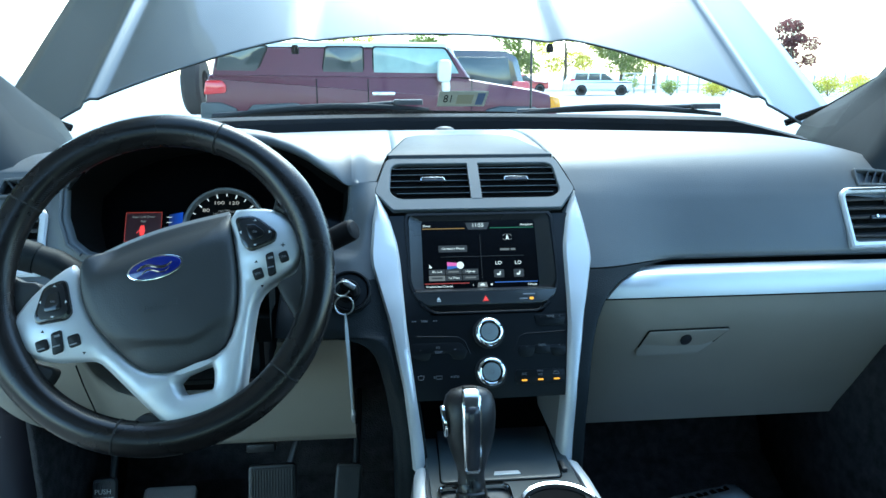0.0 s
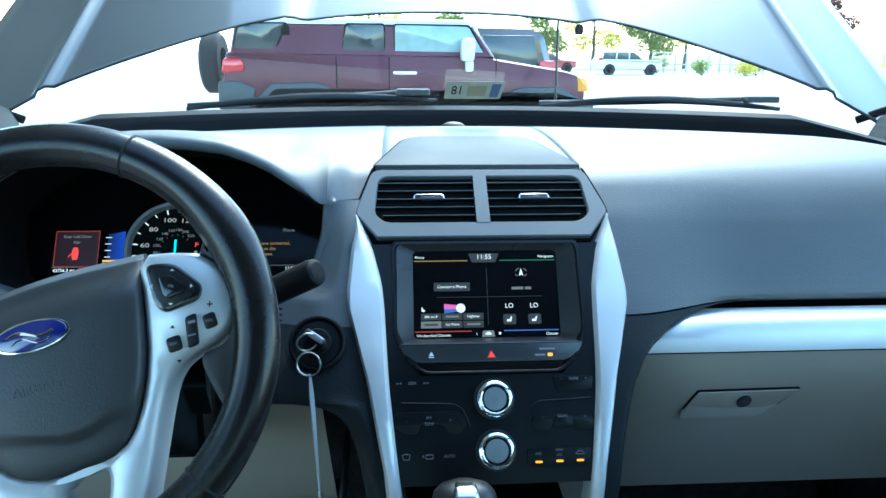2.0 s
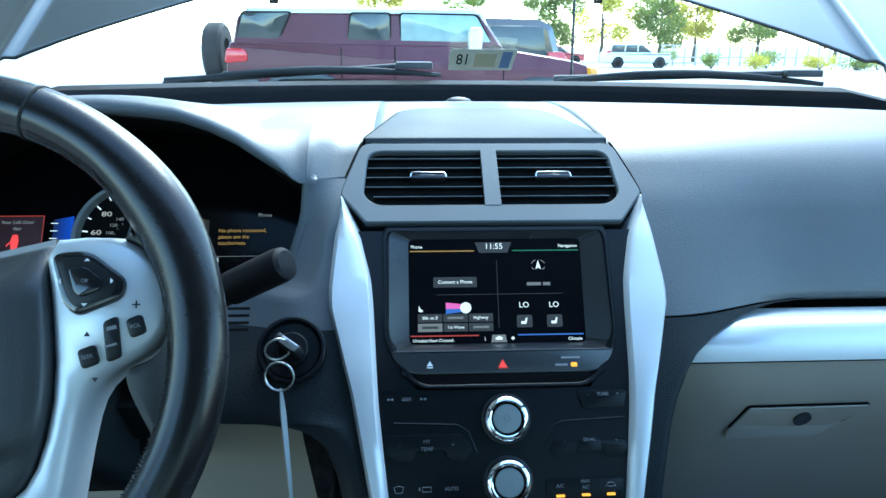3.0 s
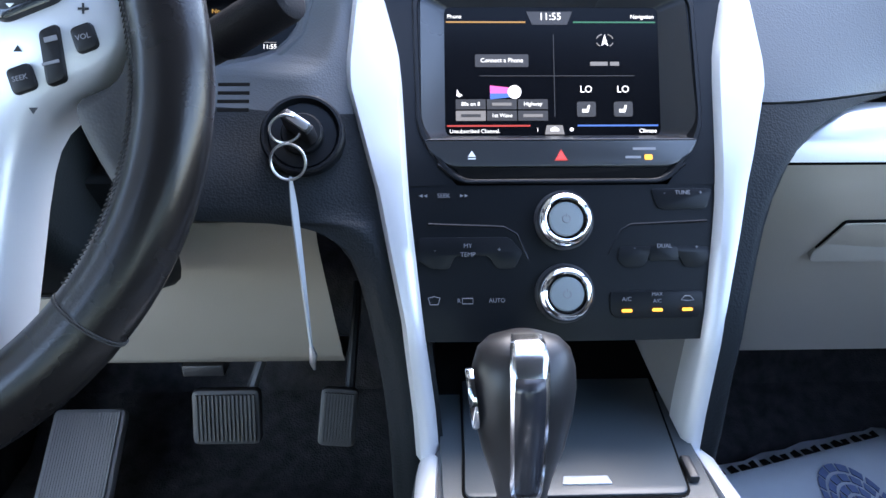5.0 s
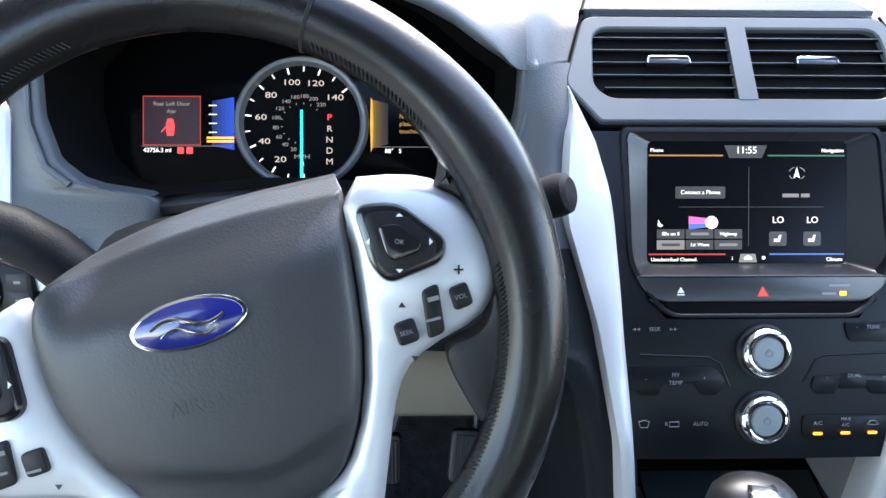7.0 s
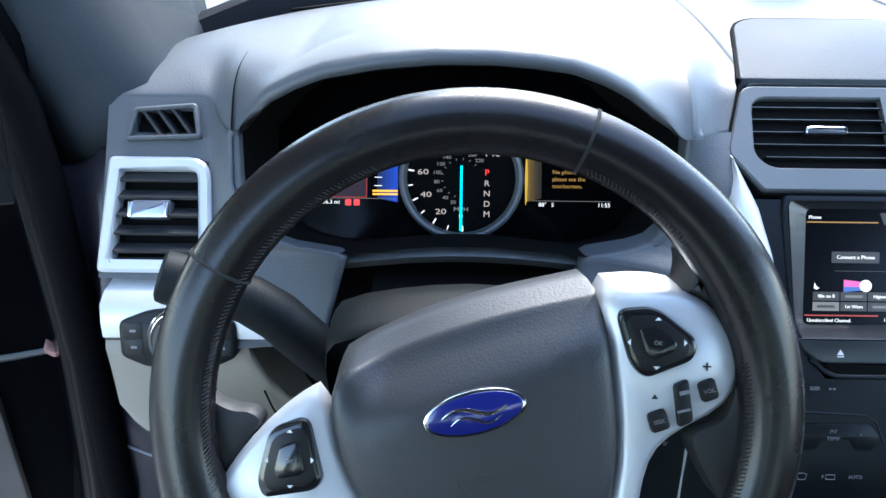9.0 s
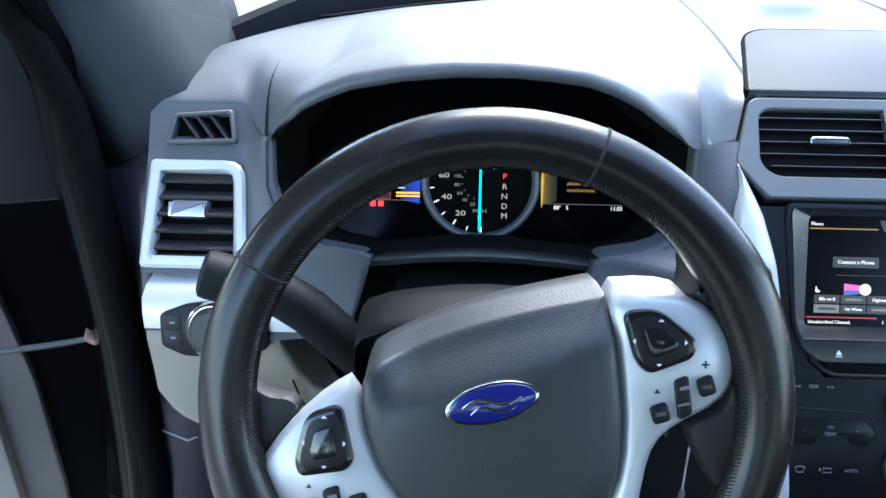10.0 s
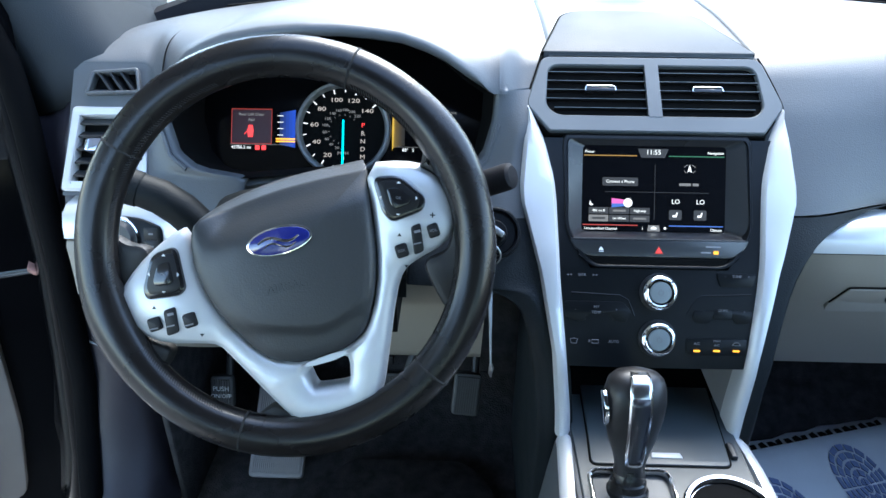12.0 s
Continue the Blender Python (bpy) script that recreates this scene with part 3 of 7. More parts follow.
for i in range(21):
    f = i / 20
    xa = -0.192 + 0.0535 * f
    pts = []
    for x, y, z in column_from(xa, open_y(1.287) - 0.001 + (1.1040 - open_y(1.287)) * smooth(f), 1.287, False):
        if y < 1.52 and z > 1.287:      # falls in with the vents and the speaker grille beside it
            w = screen_y(xa) - 0.06
            t = (w - y) / (w - 1.142)
            beside = min(1.331 + (1.316 - 1.331) * t + 0.012 * math.sin(math.pi * min(1.0, t)), 1.316 + (y - 1.142) * 0.808)
            z += (beside - z) * smooth(f * 1.15)
        right = -0.1535 + 0.0145 * min(1.0, max(0.0, (y - 1.104) / 0.040)) + 0.0135 * smooth((y - 1.146) / 0.05)
        pts.append((-0.192 + (right + 0.192) * f, y, z))
    rows.append(pts)
sheet(bm, rows)
part("hood_side", bm, DASH, dashboard, sharp=60)
bm = bmesh.new()
rim_pts = [(-0.404 + (x + 0.404) * 1.03, open_y(z) - 0.004, 1.235 + (z - 1.235) * 1.04) for x, z in OPEN[:4]]
tube(bm, [(-0.6195, open_y(1.283) - 0.002, 1.286)] + rim_pts, 0.003, 8)
part("surround_rim", bm, DASH, dashboard)
bm = bmesh.new()
tube(bm, [(-0.404 + (x + 0.404) * 1.02, open_y(z) - 0.002, 1.235 + (z - 1.235) * 1.03) for x, z in OPEN[12:-1]], 0.0025, 8)
part("surround_rim", bm, DASH, dashboard)
for k in range(4):
    bm = bmesh.new()
    box(bm, -0.012, -0.0012, 0.0, 0.012, 0.0012, 0.0012, face_frame(1.176 - 0.0055 * k, -0.250, 0.007))
    part("sensor_slot", bm, MATT, dashboard)

OPEN_L = [(1.09, -0.542), (1.10, -0.540), (1.180, -0.516), (1.184, -0.524), (1.187, -0.545), (1.190, -0.566), (1.195, -0.583), (1.209, -0.603), (1.242, -0.6155), (1.283, -0.6175), (1.4, -0.6175)]
left_y = lambda z: 1.100 + 0.75 * (z - 1.255)
bm = bmesh.new()
rows = []
for z in [1.106 + 0.0082 * k for k in range(6)] + [1.1585, 1.160] + [1.164 + 0.0049 * k for k in range(3)] + [1.178 + 0.0012 * k for k in range(17)] + [1.2015 + 0.0049 * k for k in range(18)] + [1.2865, 1.291, 1.296, 1.302]:
    xl = lerp(OPEN_L, z)
    x0 = -0.750 if z >= 1.1595 else -0.648
    row = []
    z_level = z
    for i in range(41):
        x = x0 + (xl - x0) * i / 40
        z = z_level if z_level < 1.287 else 1.2865 + (edge_z(x) - 1.2865) * (z_level - 1.2865) / 0.0155
        yo = open_y(z) - 0.002
        hollow = 0.035 if (-0.740 < x < -0.651 and 1.172 < z < 1.246) or (-0.722 < x < -0.662 and 1.272 < z < 1.291) else 0.0
        row.append((x, left_y(z) + hollow + (yo - left_y(z)) * smooth((x + 0.652) / (xl + 0.652)), z))
    row += [(xl + 0.003, row[-1][1] + 0.003, z), (xl + 0.004, row[-1][1] + (0.05 if z < 1.1775 else 0.012), z)]
    rows.append(row)
sheet(bm, rows)
part("driver_end_face", bm, DASH, dashboard, sharp=60)
bm = bmesh.new()
rows = []
for i in range(23):
    x = -0.750 + 0.128 * i / 22
    z = edge_z(x)
    k = smooth((x + 0.652) / 0.0345)
    ya = left_y(z)
    rows.append(column_from(x, ya + (open_y(z) - 0.001 - ya) * k + 0.001, z + 0.0008 - 0.003 * smooth((x + 0.64) / 0.018), False))
sheet(bm, rows)
part("driver_end_top", bm, DASH, dashboard, sharp=60)

# slots of the windscreen blower and the light sensor
for x0, x1 in ((-0.62, -0.052), (0.052, 0.545)):
    bm = bmesh.new()
    n = 24
    rows = []
    for off, up in ((-0.001, 0), (0.007, 0)):
        rows.append([(x0 + (x1 - x0) * k / n, screen_y(x0 + (x1 - x0) * k / n) - 0.038 + off, 1.3275) for k in range(n + 1)])
    sheet(bm, rows)
    thicken(part("defroster_slot", bm, MATT, dashboard, "black windscreen blower slot"), 0.003, 0.0)
bm = bmesh.new()
lathe(bm, [(0.024, 0.0), (0.024, 0.004), (0.019, 0.009), (0.011, 0.012), (0.001, 0.013)], Matrix.Translation((0.004, 1.59, 1.324)) @ Matrix.Diagonal((1, 0.7, 1, 1)), 24)
part("light_sensor", bm, PLASTIC, dashboard, "small dome-shaped light sensor")
# speaker grille
GRM = frame_at((CX, 1.162, 1.3190), (0, 1.0, 0.115))
bm = bmesh.new()
gr = fillet([(-0.137, -0.012), (0.137, -0.012), (0.098, 0.135), (0.075, 0.155), (-0.075, 0.155), (-0.098, 0.135)], [0.004, 0.004, 0.03, 0.02, 0.02, 0.03])
prism(bm, scaled(gr, -0.0022), -0.02, 0.0030, GRM @ Matrix.Translation((0, 0.0025, 0)))
part("grille_gap", bm, MATT, dashboard)
bm = bmesh.new()
prism(bm, gr, -0.01, 0.0048, GRM, 0.002)
part("speaker_grille", bm, mat("grille_cloth", (0.046, 0.054, 0.064), 0.62, spec=0.30, grain=0.6, grain_size=0.0018), dashboard, "flat grey speaker grille")

# side panels of the centre stack, running down to the floor
SIDE_OUT = [(0.50, 0.135), (0.90, 0.136), (0.95, 0.138), (1.02, 0.147), (1.05, 0.153), (1.08, 0.161), (1.10, 0.169), (1.12, 0.181), (1.135, 0.195), (1.145, 0.212), (1.152, 0.232), (1.158, 0.262), (1.162, 0.30), (1.1635, 0.34)]
bm = bmesh.new()
rows = []
for z in [0.52 + 0.05 * k for k in range(10)] + [1.00 + 0.02 * k for k in range(6)] + [1.110 + 0.006 * k for k in range(7)] + [1.150, 1.154, 1.157, 1.1595, 1.162, 1.1635]:
    xi, xo = lerp(STRIP_IN, z) + 0.004, lerp(SIDE_OUT, z)
    row = []
    for k in range(11):
        x = CX + xi + (xo - 0.006 - xi) * k / 10
        y0 = face_y(max(z, 0.9)) + 0.005 + max(0.0, 0.9 - z) * 0.10
        y1 = pad_y(x, max(z, 1.165)) - 0.0015 - (face_y(1.165) - face_y(z) if z < 1.165 else 0.0) * (1 - smooth((x - 0.17) / 0.17))
        row.append((x, y0 + (y1 - y0) * smooth((z - 1.09) / 0.07), z))
    y = row[-1][1]
    row += [(CX + xo - 0.002, y + 0.002, z), (CX + xo, y + 0.008, z), (CX + xo + 0.001, 1.20, z), (CX + xo, 1.45, z)]
    rows.append(row)
sheet(bm, rows)
# darkened colour in place of the shade on this steep side
part("side_panel", bm, SHADED_DASH, dashboard, "side panel of the centre stack, painted in shade", sharp=60)

# decorative bands under the ledges
def band_rows(xs, edge):
    out = []
    for x in xs:
        t = edge(x)
        out.append([(x, 1.045, 1.153 - t), (x, 1.018, 1.1525 - t), (x, 1.004, 1.146 - t), (x, 0.997, 1.130), (x, 0.994, 1.1155), (x, 1.005, 1.113)])
    return out


bm = bmesh.new()
rows = []
for y, z in ((1.045, 1.1530), (1.018, 1.1525), (1.008, 1.150), (1.004, 1.146), (0.9995, 1.138), (0.997, 1.130), (0.995, 1.122), (0.994, 1.1155), (1.005, 1.113)):
    x0 = 0.014 + lerp(SIDE_OUT, z)
    rows.append([(x0, y + 0.012, z), (x0 + 0.0015, y + 0.003, z), (x0 + 0.004, y, z)] + [(x0 + 0.004 + (0.796 - x0) * k / 8, y, z) for k in range(1, 9)])
sheet(bm, rows)
part("trim_band", bm, SILVER, dashboard, "silver decorative band", sharp=50)
bm = bmesh.new()
sheet(bm, band_rows([-0.742 + 0.0124 * i for i in range(14)], lambda x: 0.0))
part("trim_band", bm, SILVER, dashboard, "silver decorative band", sharp=50)
# dark backing behind the ledges
bm = bmesh.new()
box(bm, 0.165, 1.095, 0.99, 0.80, 1.40, 1.150)
part("inner_carrier", bm, MATT, dashboard)
bm = bmesh.new()
box(bm, -0.77, 1.095, 0.98, -0.22, 1.40, 1.150)
part("inner_carrier", bm, MATT, dashboard)

# driver's lower panel, beige, with the cut-out round the steering column
bm = bmesh.new()
rows = []
LOW = [(0.80, 1.165), (0.823, 1.152), (0.85, 1.137), (0.90, 1.105), (0.95, 1.075), (1.0, 1.045), (1.025, 1.0305), (1.049, 1.019), (1.065, 1.0115), (1.08, 1.006), (1.095, 1.0025), (1.111, 1.0)]   # lower panels, falling away forwards
KT = [(-0.742, 1.110), (-0.606, 1.110), (-0.600, 1.085), (-0.597, 1.05), (-0.590, 1.01), (-0.572, 0.966), (-0.545, 0.948), (-0.405, 0.948), (-0.380, 0.966), (-0.350, 1.030), (-0.335, 1.052), (-0.318, 1.057), (-0.218, 1.057), (-0.187, 1.05), (-0.150, 1.04)]
KB = [(-0.742, 1.03), (-0.73, 1.005), (-0.71, 0.985), (-0.69, 0.955), (-0.66, 0.915), (-0.62, 0.86), (-0.58, 0.815), (-0.150, 0.812)]
for i in range(61):
    x = -0.742 + 0.542 * i / 60
    zt, zb = lerp(KT, x), lerp(KB, x)
    w = smooth((x + 0.74) / 0.16)
    row = [(x, 1.03 + 0.06 * w, zt + 0.001)]
    for k in range(13):
        t = k / 12
        z = zt + (zb - zt) * t
        y = 0.993 - 0.016 * smooth((1.11 - z) / 0.2)
        row.append((x, y + (lerp(LOW, z) - 0.007 - y) * w + (0.004 if k in (0, 12) else 0), z))
    row.append((x, row[-1][1] + 0.06, zb - 0.004))
    rows.append(row)
sheet(bm, rows)
part("knee_panel", bm, BEIGE, dashboard, "beige plastic panel below the steering column", sharp=50)
bm = bmesh.new()
tube(bm, [(-0.6045, 1.0155, 1.030), (-0.605, 1.0330, 0.990), (-0.606, 1.0600, 0.940), (-0.608, 1.094, 0.880)], 0.0012, 5)
part("panel_seam", bm, MATT, dashboard)
bm = bmesh.new()
box(bm, -0.395, 1.150, 0.796, -0.345, 1.19, 0.811, IDENT, 0.003)
part("diagnostic_socket", bm, PLASTIC, dashboard, "black socket under the panel")

# ---- glove box ----
glove_box = thing("glove_box", (0.5, 1.0, 0.9), "closed beige plastic glove box with a recessed handle", "glove box")
GL = [(0.801, 0.192), (0.974, 0.172), (1.042, 0.169), (1.09, 0.175), (1.113, 0.188)]
bm = bmesh.new()
rows = []
for k in range(19):
    z = 1.111 - 0.291 * k / 18
    xl = CX + lerp(GL, z) - 0.004
    y = lerp(LOW, z)
    rows.append([(xl, y + 0.03, z), (xl + 0.003, y + 0.006, z), (xl + 0.010, y, z)] + [(xl + 0.010 + (0.80 - xl - 0.010) * t, y, z) for t in (0.2, 0.4, 0.6, 0.8, 1.0)])
rows.append([(x, y + 0.05, z - 0.006) for x, y, z in rows[-1]])
sheet(bm, rows)
part("lid", bm, BEIGE, glove_box, sharp=50)
GH = frame_at((0.340, lerp(LOW, 1.035), 1.035), (0, (lerp(LOW, 1.060) - lerp(LOW, 1.010)) / 0.05, 1)) @ Matrix.Diagonal((1.02, 1.25, 1, 1))
bm = bmesh.new()
rec = fillet([(-0.078, -0.028), (0.024, -0.028), (0.052, -0.012), (0.066, 0.0155), (-0.063, 0.0145)], [0.010, 0.012, 0.012, 0.004, 0.004], 5)
prism(bm, rec, -0.004, 0.0012, GH, 0.0008)
to_lid = GH.inverted()
for v in bm.verts:      # the scoop's floor comes forward to its lower lip
    p = to_lid @ v.co
    if p.z > 0:
        v.co = GH @ (p + Vector((0, 0, 0.0055 * smooth((-0.012 - p.y) / 0.016))))
part("handle_recess", bm, mat("beige_plastic_recess", (0.30, 0.275, 0.24), 0.6, grain=0.3, grain_size=0.0016), glove_box)
bm = bmesh.new()
han = fillet([(-0.073, -0.0145), (0.032, -0.0125), (0.050, -0.0045), (0.067, 0.0165), (-0.063, 0.0150)], 0.002, 2)
prism(bm, han, 0.0, 0.0040, GH, 0.0008)
handle = part("handle", bm, BEIGE, glove_box)
bm = bmesh.new()
prism(bm, [(x, y - (0.0025 if y < 0 else 0.0)) for x, y in scaled(han, -0.0013)], 0.0, 0.0024, GH)
part("handle_gap", bm, MATT, glove_box)
bm = bmesh.new()
lathe(bm, [(0.009, 0.003), (0.009, 0.0065), (0.0075, 0.0072), (0.0015, 0.0068)], at(GH, 0.0, 0.0), 20)
part("lock", bm, PLASTIC, handle, "round black lock")


# ---- air vents ----
def blade(bm, x0, x1, m, v, depth=0.022, t=0.0016, tip=0.0):
    """One horizontal blade, in front of the vent's hollow, tipped forward at its front edge."""
    p = [(v - tip, 0.0), (v - tip + t, 0.001), (v + 0.425 * depth + t, -depth), (v + 0.425 * depth, -depth)]
    return loft(bm, [[m @ Vector((x, a, b)) for a, b in p] for x in (x0, x1)])


VM = frame_at((CX, 1.1062, 1.2886), (0, 1.237, 1))
centre_vents = thing("centre_air_vents", (CX, 1.11, 1.24), "grey twin centre air vents with black blades", "air vent")
hexa = [(-0.131, 0.031), (0.131, 0.031), (0.1355, -0.030), (0.122, -0.043), (-0.122, -0.043), (-0.1355, -0.030)]
outer = fillet([(-0.139, 0.044), (0.139, 0.044), (0.1585, -0.022), (0.1585, -0.030), (0.1315, -0.066), (-0.1315, -0.066), (-0.1585, -0.030), (-0.1585, -0.022)], [0.012, 0.012, 0.006, 0.003, 0.003, 0.003, 0.003, 0.006])
bm = bmesh.new()
hr = fillet(hexa, [0.014, 0.014, 0.012, 0.012, 0.012, 0.012])
plate(bm, outer, [hr], -0.03, 0.0025, VM, 0.0015)
part("frame", bm, DASH_UPPER, centre_vents, "satin grey vent frame")
for sgn in (-1, 1):
    bm = bmesh.new()
    tube(bm, [VM @ Vector((sgn * x, y, -0.0005)) for x, y in ((0.1385, 0.0465), (0.1440, 0.032), (0.1530, 0.002), (0.1585, -0.020), (0.1592, -0.028))], 0.0014, 6)
    part("seam", bm, MATT, centre_vents, "thin black gap")
bm = bmesh.new()
prism(bm, scaled(outer, -0.0022), -0.032, -0.004, VM)
part("hollow", bm, MATT, centre_vents)
bm = bmesh.new()
loft(bm, [[VM @ Vector((x, y, z)) for x, y in ((-0.0085, 0.0325), (0.0085, 0.0325), (0.0085, -0.0445), (-0.0085, -0.0445))] for z in (-0.004, 0.0030)])
part("divider", bm, DASH_UPPER, centre_vents, "satin grey bar")
for sgn in (-1, 1):
    for k in range(5):
        v = 0.0195 - 0.0132 * k
        half = 0.1315 + 0.003 * (0.03 - v) / 0.06 - (0.010 if v < -0.031 else 0.0)
        bm = bmesh.new()
        blade(bm, sgn * 0.0088, sgn * half, VM, v, 0.020, 0.0015)
        part("blade", bm, BLADE, centre_vents)
        bm = bmesh.new()
        blade(bm, sgn * 0.0088, sgn * half, VM @ Matrix.Translation((0, 0.0010, 0.0003)), v, 0.0006, 0.0011)
        part("blade_edge", bm, EDGE_GREY, centre_vents)
    bm = bmesh.new()
    prism(bm, fillet(rect(-0.019, -0.0030, 0.019, 0.0035), 0.002), -0.008, 0.006, at(VM, sgn * 0.067, -0.0065), 0.002)
    tab = part("slider_tab", bm, GLOSS, centre_vents)
    bm = bmesh.new()
    tube(bm, [at(VM, sgn * 0.067, -0.0065) @ Vector(p) for p in ((-0.0190, -0.002, 0.0052), (-0.0180, 0.0025, 0.0058), (-0.016, 0.0036, 0.0062), (0.016, 0.0036, 0.0062), (0.0180, 0.0025, 0.0058), (0.0190, -0.002, 0.0052))], 0.0010, 6)
    part("chrome_rim", bm, CHROME, tab)


def side_vent(name, m, w, h, tip, label):
    """A framed side vent: w, h of the frame, its inner top corner rounded."""
    t = thing(name, m.translation, label, "air vent", "side air vents")
    cr = [0.006, 0.006, 0.022, 0.006] if tip > 0 else [0.006, 0.006, 0.006, 0.022]
    o = fillet([(-w / 2 - 0.004, -h / 2), (w / 2 + 0.002, -h / 2), (w / 2 - 0.004, h / 2), (-w / 2 + 0.002, h / 2)] if tip > 0 else [(-w / 2 - 0.002, -h / 2), (w / 2 + 0.004, -h / 2), (w / 2 - 0.002, h / 2), (-w / 2 + 0.004, h / 2)], cr)
    i = scaled(o, 0.0125 if tip > 0 else 0.0095)
    b = bmesh.new()
    plate(b, o, [i], -0.012, 0.006, m, 0.003)
    part("frame", b, SILVER, t, "silver frame")
    b = bmesh.new()
    prism(b, scaled(o, 0.004), -0.03, -0.010, m)
    part("hollow", b, MATT, t)
    for k in range(5):
        b = bmesh.new()
        v = h / 2 - 0.020 - (h - 0.036) * k / 4.4
        loft(b, [[m @ Vector((x, v + a, c)) for a, c in ((-0.0045, 0.0015), (-0.0025, 0.0036), (0.0065, -0.007), (0.0040, -0.009))] for x in (-w / 2 + 0.010, w / 2 - 0.010)])
        part("blade", b, VANE, t)
    b = bmesh.new()
    if tip > 0:
        prism(b, fillet([(-0.0195, -0.009), (0.018, -0.009), (0.0215, 0.0085), (-0.016, 0.0085)], 0.003), -0.004, 0.009, at(m, -0.008, 0.0045), 0.003)
    else:
        prism(b, fillet(rect(-0.014, -0.0035, 0.014, 0.0035), 0.002), -0.004, 0.007, at(m, 0.008, -0.002), 0.002)
    tab = part("slider_tab", b, SMOKED if tip > 0 else GLOSS, t, "smoked chrome slider tab" if tip > 0 else "black slider tab")
    for x in (-0.0165, 0.0175) if tip > 0 else (-0.004,):
        b = bmesh.new()
        prism(b, fillet(rect(x - 0.002, -0.008 if tip > 0 else -0.002, x + 0.002, 0.007 if tip > 0 else 0.003), 0.001), 0.006, 0.0100, at(m, -0.008 * tip, 0.0045 if tip > 0 else -0.002), 0.001)
        part("chrome_end", b, CHROME, tab)
    return t


LV = frame_at((-0.695, left_y(1.209), 1.209), (0, 0.75, 1))
side_vent("side_air_vent", LV, 0.104, 0.112, 1, "silver-framed side air vent with dark blades")
RV = frame_at((0.672, 1.075, 1.218), (0, 0.68, 1), (1, 0.06, 0))
side_vent("side_air_vent", RV, 0.105, 0.108, -1, "silver-framed side air vent beside the passenger pad")


def demister(m, flip, label):
    t = thing("window_demister", m.translation, label, "air vent", "window demisters")
    o = fillet([(-0.038, -0.0185), (0.036, -0.0155), (0.030, 0.019), (-0.030, 0.014)] if flip > 0 else [(-0.036, -0.0155), (0.038, -0.0185), (0.030, 0.014), (-0.030, 0.019)], 0.004)
    b = bmesh.new()
    plate(b, o, [scaled(o, 0.0042)], -0.012, 0.004, m, 0.0015)
    part("frame", b, DASH, t)
    b = bmesh.new()
    prism(b, scaled(o, 0.002), -0.014, -0.010, m)
    part("hollow", b, MATT, t)
    for k in range(3):
        b = bmesh.new()
        x = -0.014 + 0.015 * k
        loft(b, [[m @ Vector((x - flip * 0.012 + a, 0.0145, c)), m @ Vector((x + flip * 0.010 + a, -0.0145, c))] + [m @ Vector((x + flip * 0.010 + a + 0.003, -0.0145, c)), m @ Vector((x - flip * 0.012 + a + 0.003, 0.0145, c))] for a, c in ((0, 0.002), (0.004, -0.011))])
        part("blade", b, VANE, t)


demister(frame_at((-0.692, left_y(1.283) - 0.005, 1.283), (0, 0.75, 1)), 1, "small slanted demister vent in the dashboard's end")
demister(frame_at((0.700, 1.125, 1.277), (0, 0.9, 1), (1, 0.06, 0)), -1, "small slanted demister vent beside the passenger pad")


# ---- centre stack ----
for sgn in (-1, 1):
    bm = bmesh.new()
    rings = []
    for k in range(40):
        z = 0.9095 + (1.2705 - 0.9095) * k / 39
        o, i = lerp(STRIP_OUT, z), lerp(STRIP_IN, z)
        o = max(o, i + 0.0015)
        y = face_y(z) - (0.004 if z < 1.24 else 0.004 * (1.27 - z) / 0.03)
        b = min(0.004, (o - i) * 0.4)
        rings.append([(CX + sgn * p, q, z) for p, q in ((i, y + 0.03), (i, y + 0.002), (i + b, y - 0.004), ((i + o) / 2, y - 0.0055), (o - b, y - 0.004), (o, y + 0.004), (o, y + 0.03))])
    loft(bm, rings)
    single("stack_trim_strip", bm, SILVER, "curved silver trim strip edging the centre stack", "trim strip", "stack trim strips", sharp=40)

climate_panel = thing("climate_panel", (CX, 0.92, 1.0), "black radio and climate control panel with two chrome knobs", "control panel")
bm = bmesh.new()
rows = []
for k in range(12):
    z = 1.004 + (1.112 - 1.004) * k / 11
    h = lerp(STRIP_IN, z) + 0.003
    rows.append([(CX + h * (i / 6 - 1), face_y(z) + 0.001 * (abs(i - 6) / 6) ** 2, z) for i in range(13)])
rows.insert(0, [(x, y + 0.05, 1.003) for x, y, z in rows[0]])
sheet(bm, rows)
BEZ = [(1.105, 0.080), (1.117, 0.083), (1.125, 0.093), (1.148, 0.109), (1.245, 0.109)]
for sgn in (-1, 1):
    sheet(bm, [[(CX + sgn * (a + (lerp(STRIP_IN, z) + 0.003 - a) * t), face_y(z), z) for t in (0, 0.5, 1)] for z in [1.112 + 0.128 * k / 10 for k in range(11)] for a in (lerp(BEZ, z),)])
part("fascia", bm, FASCIA, climate_panel, sharp=60)


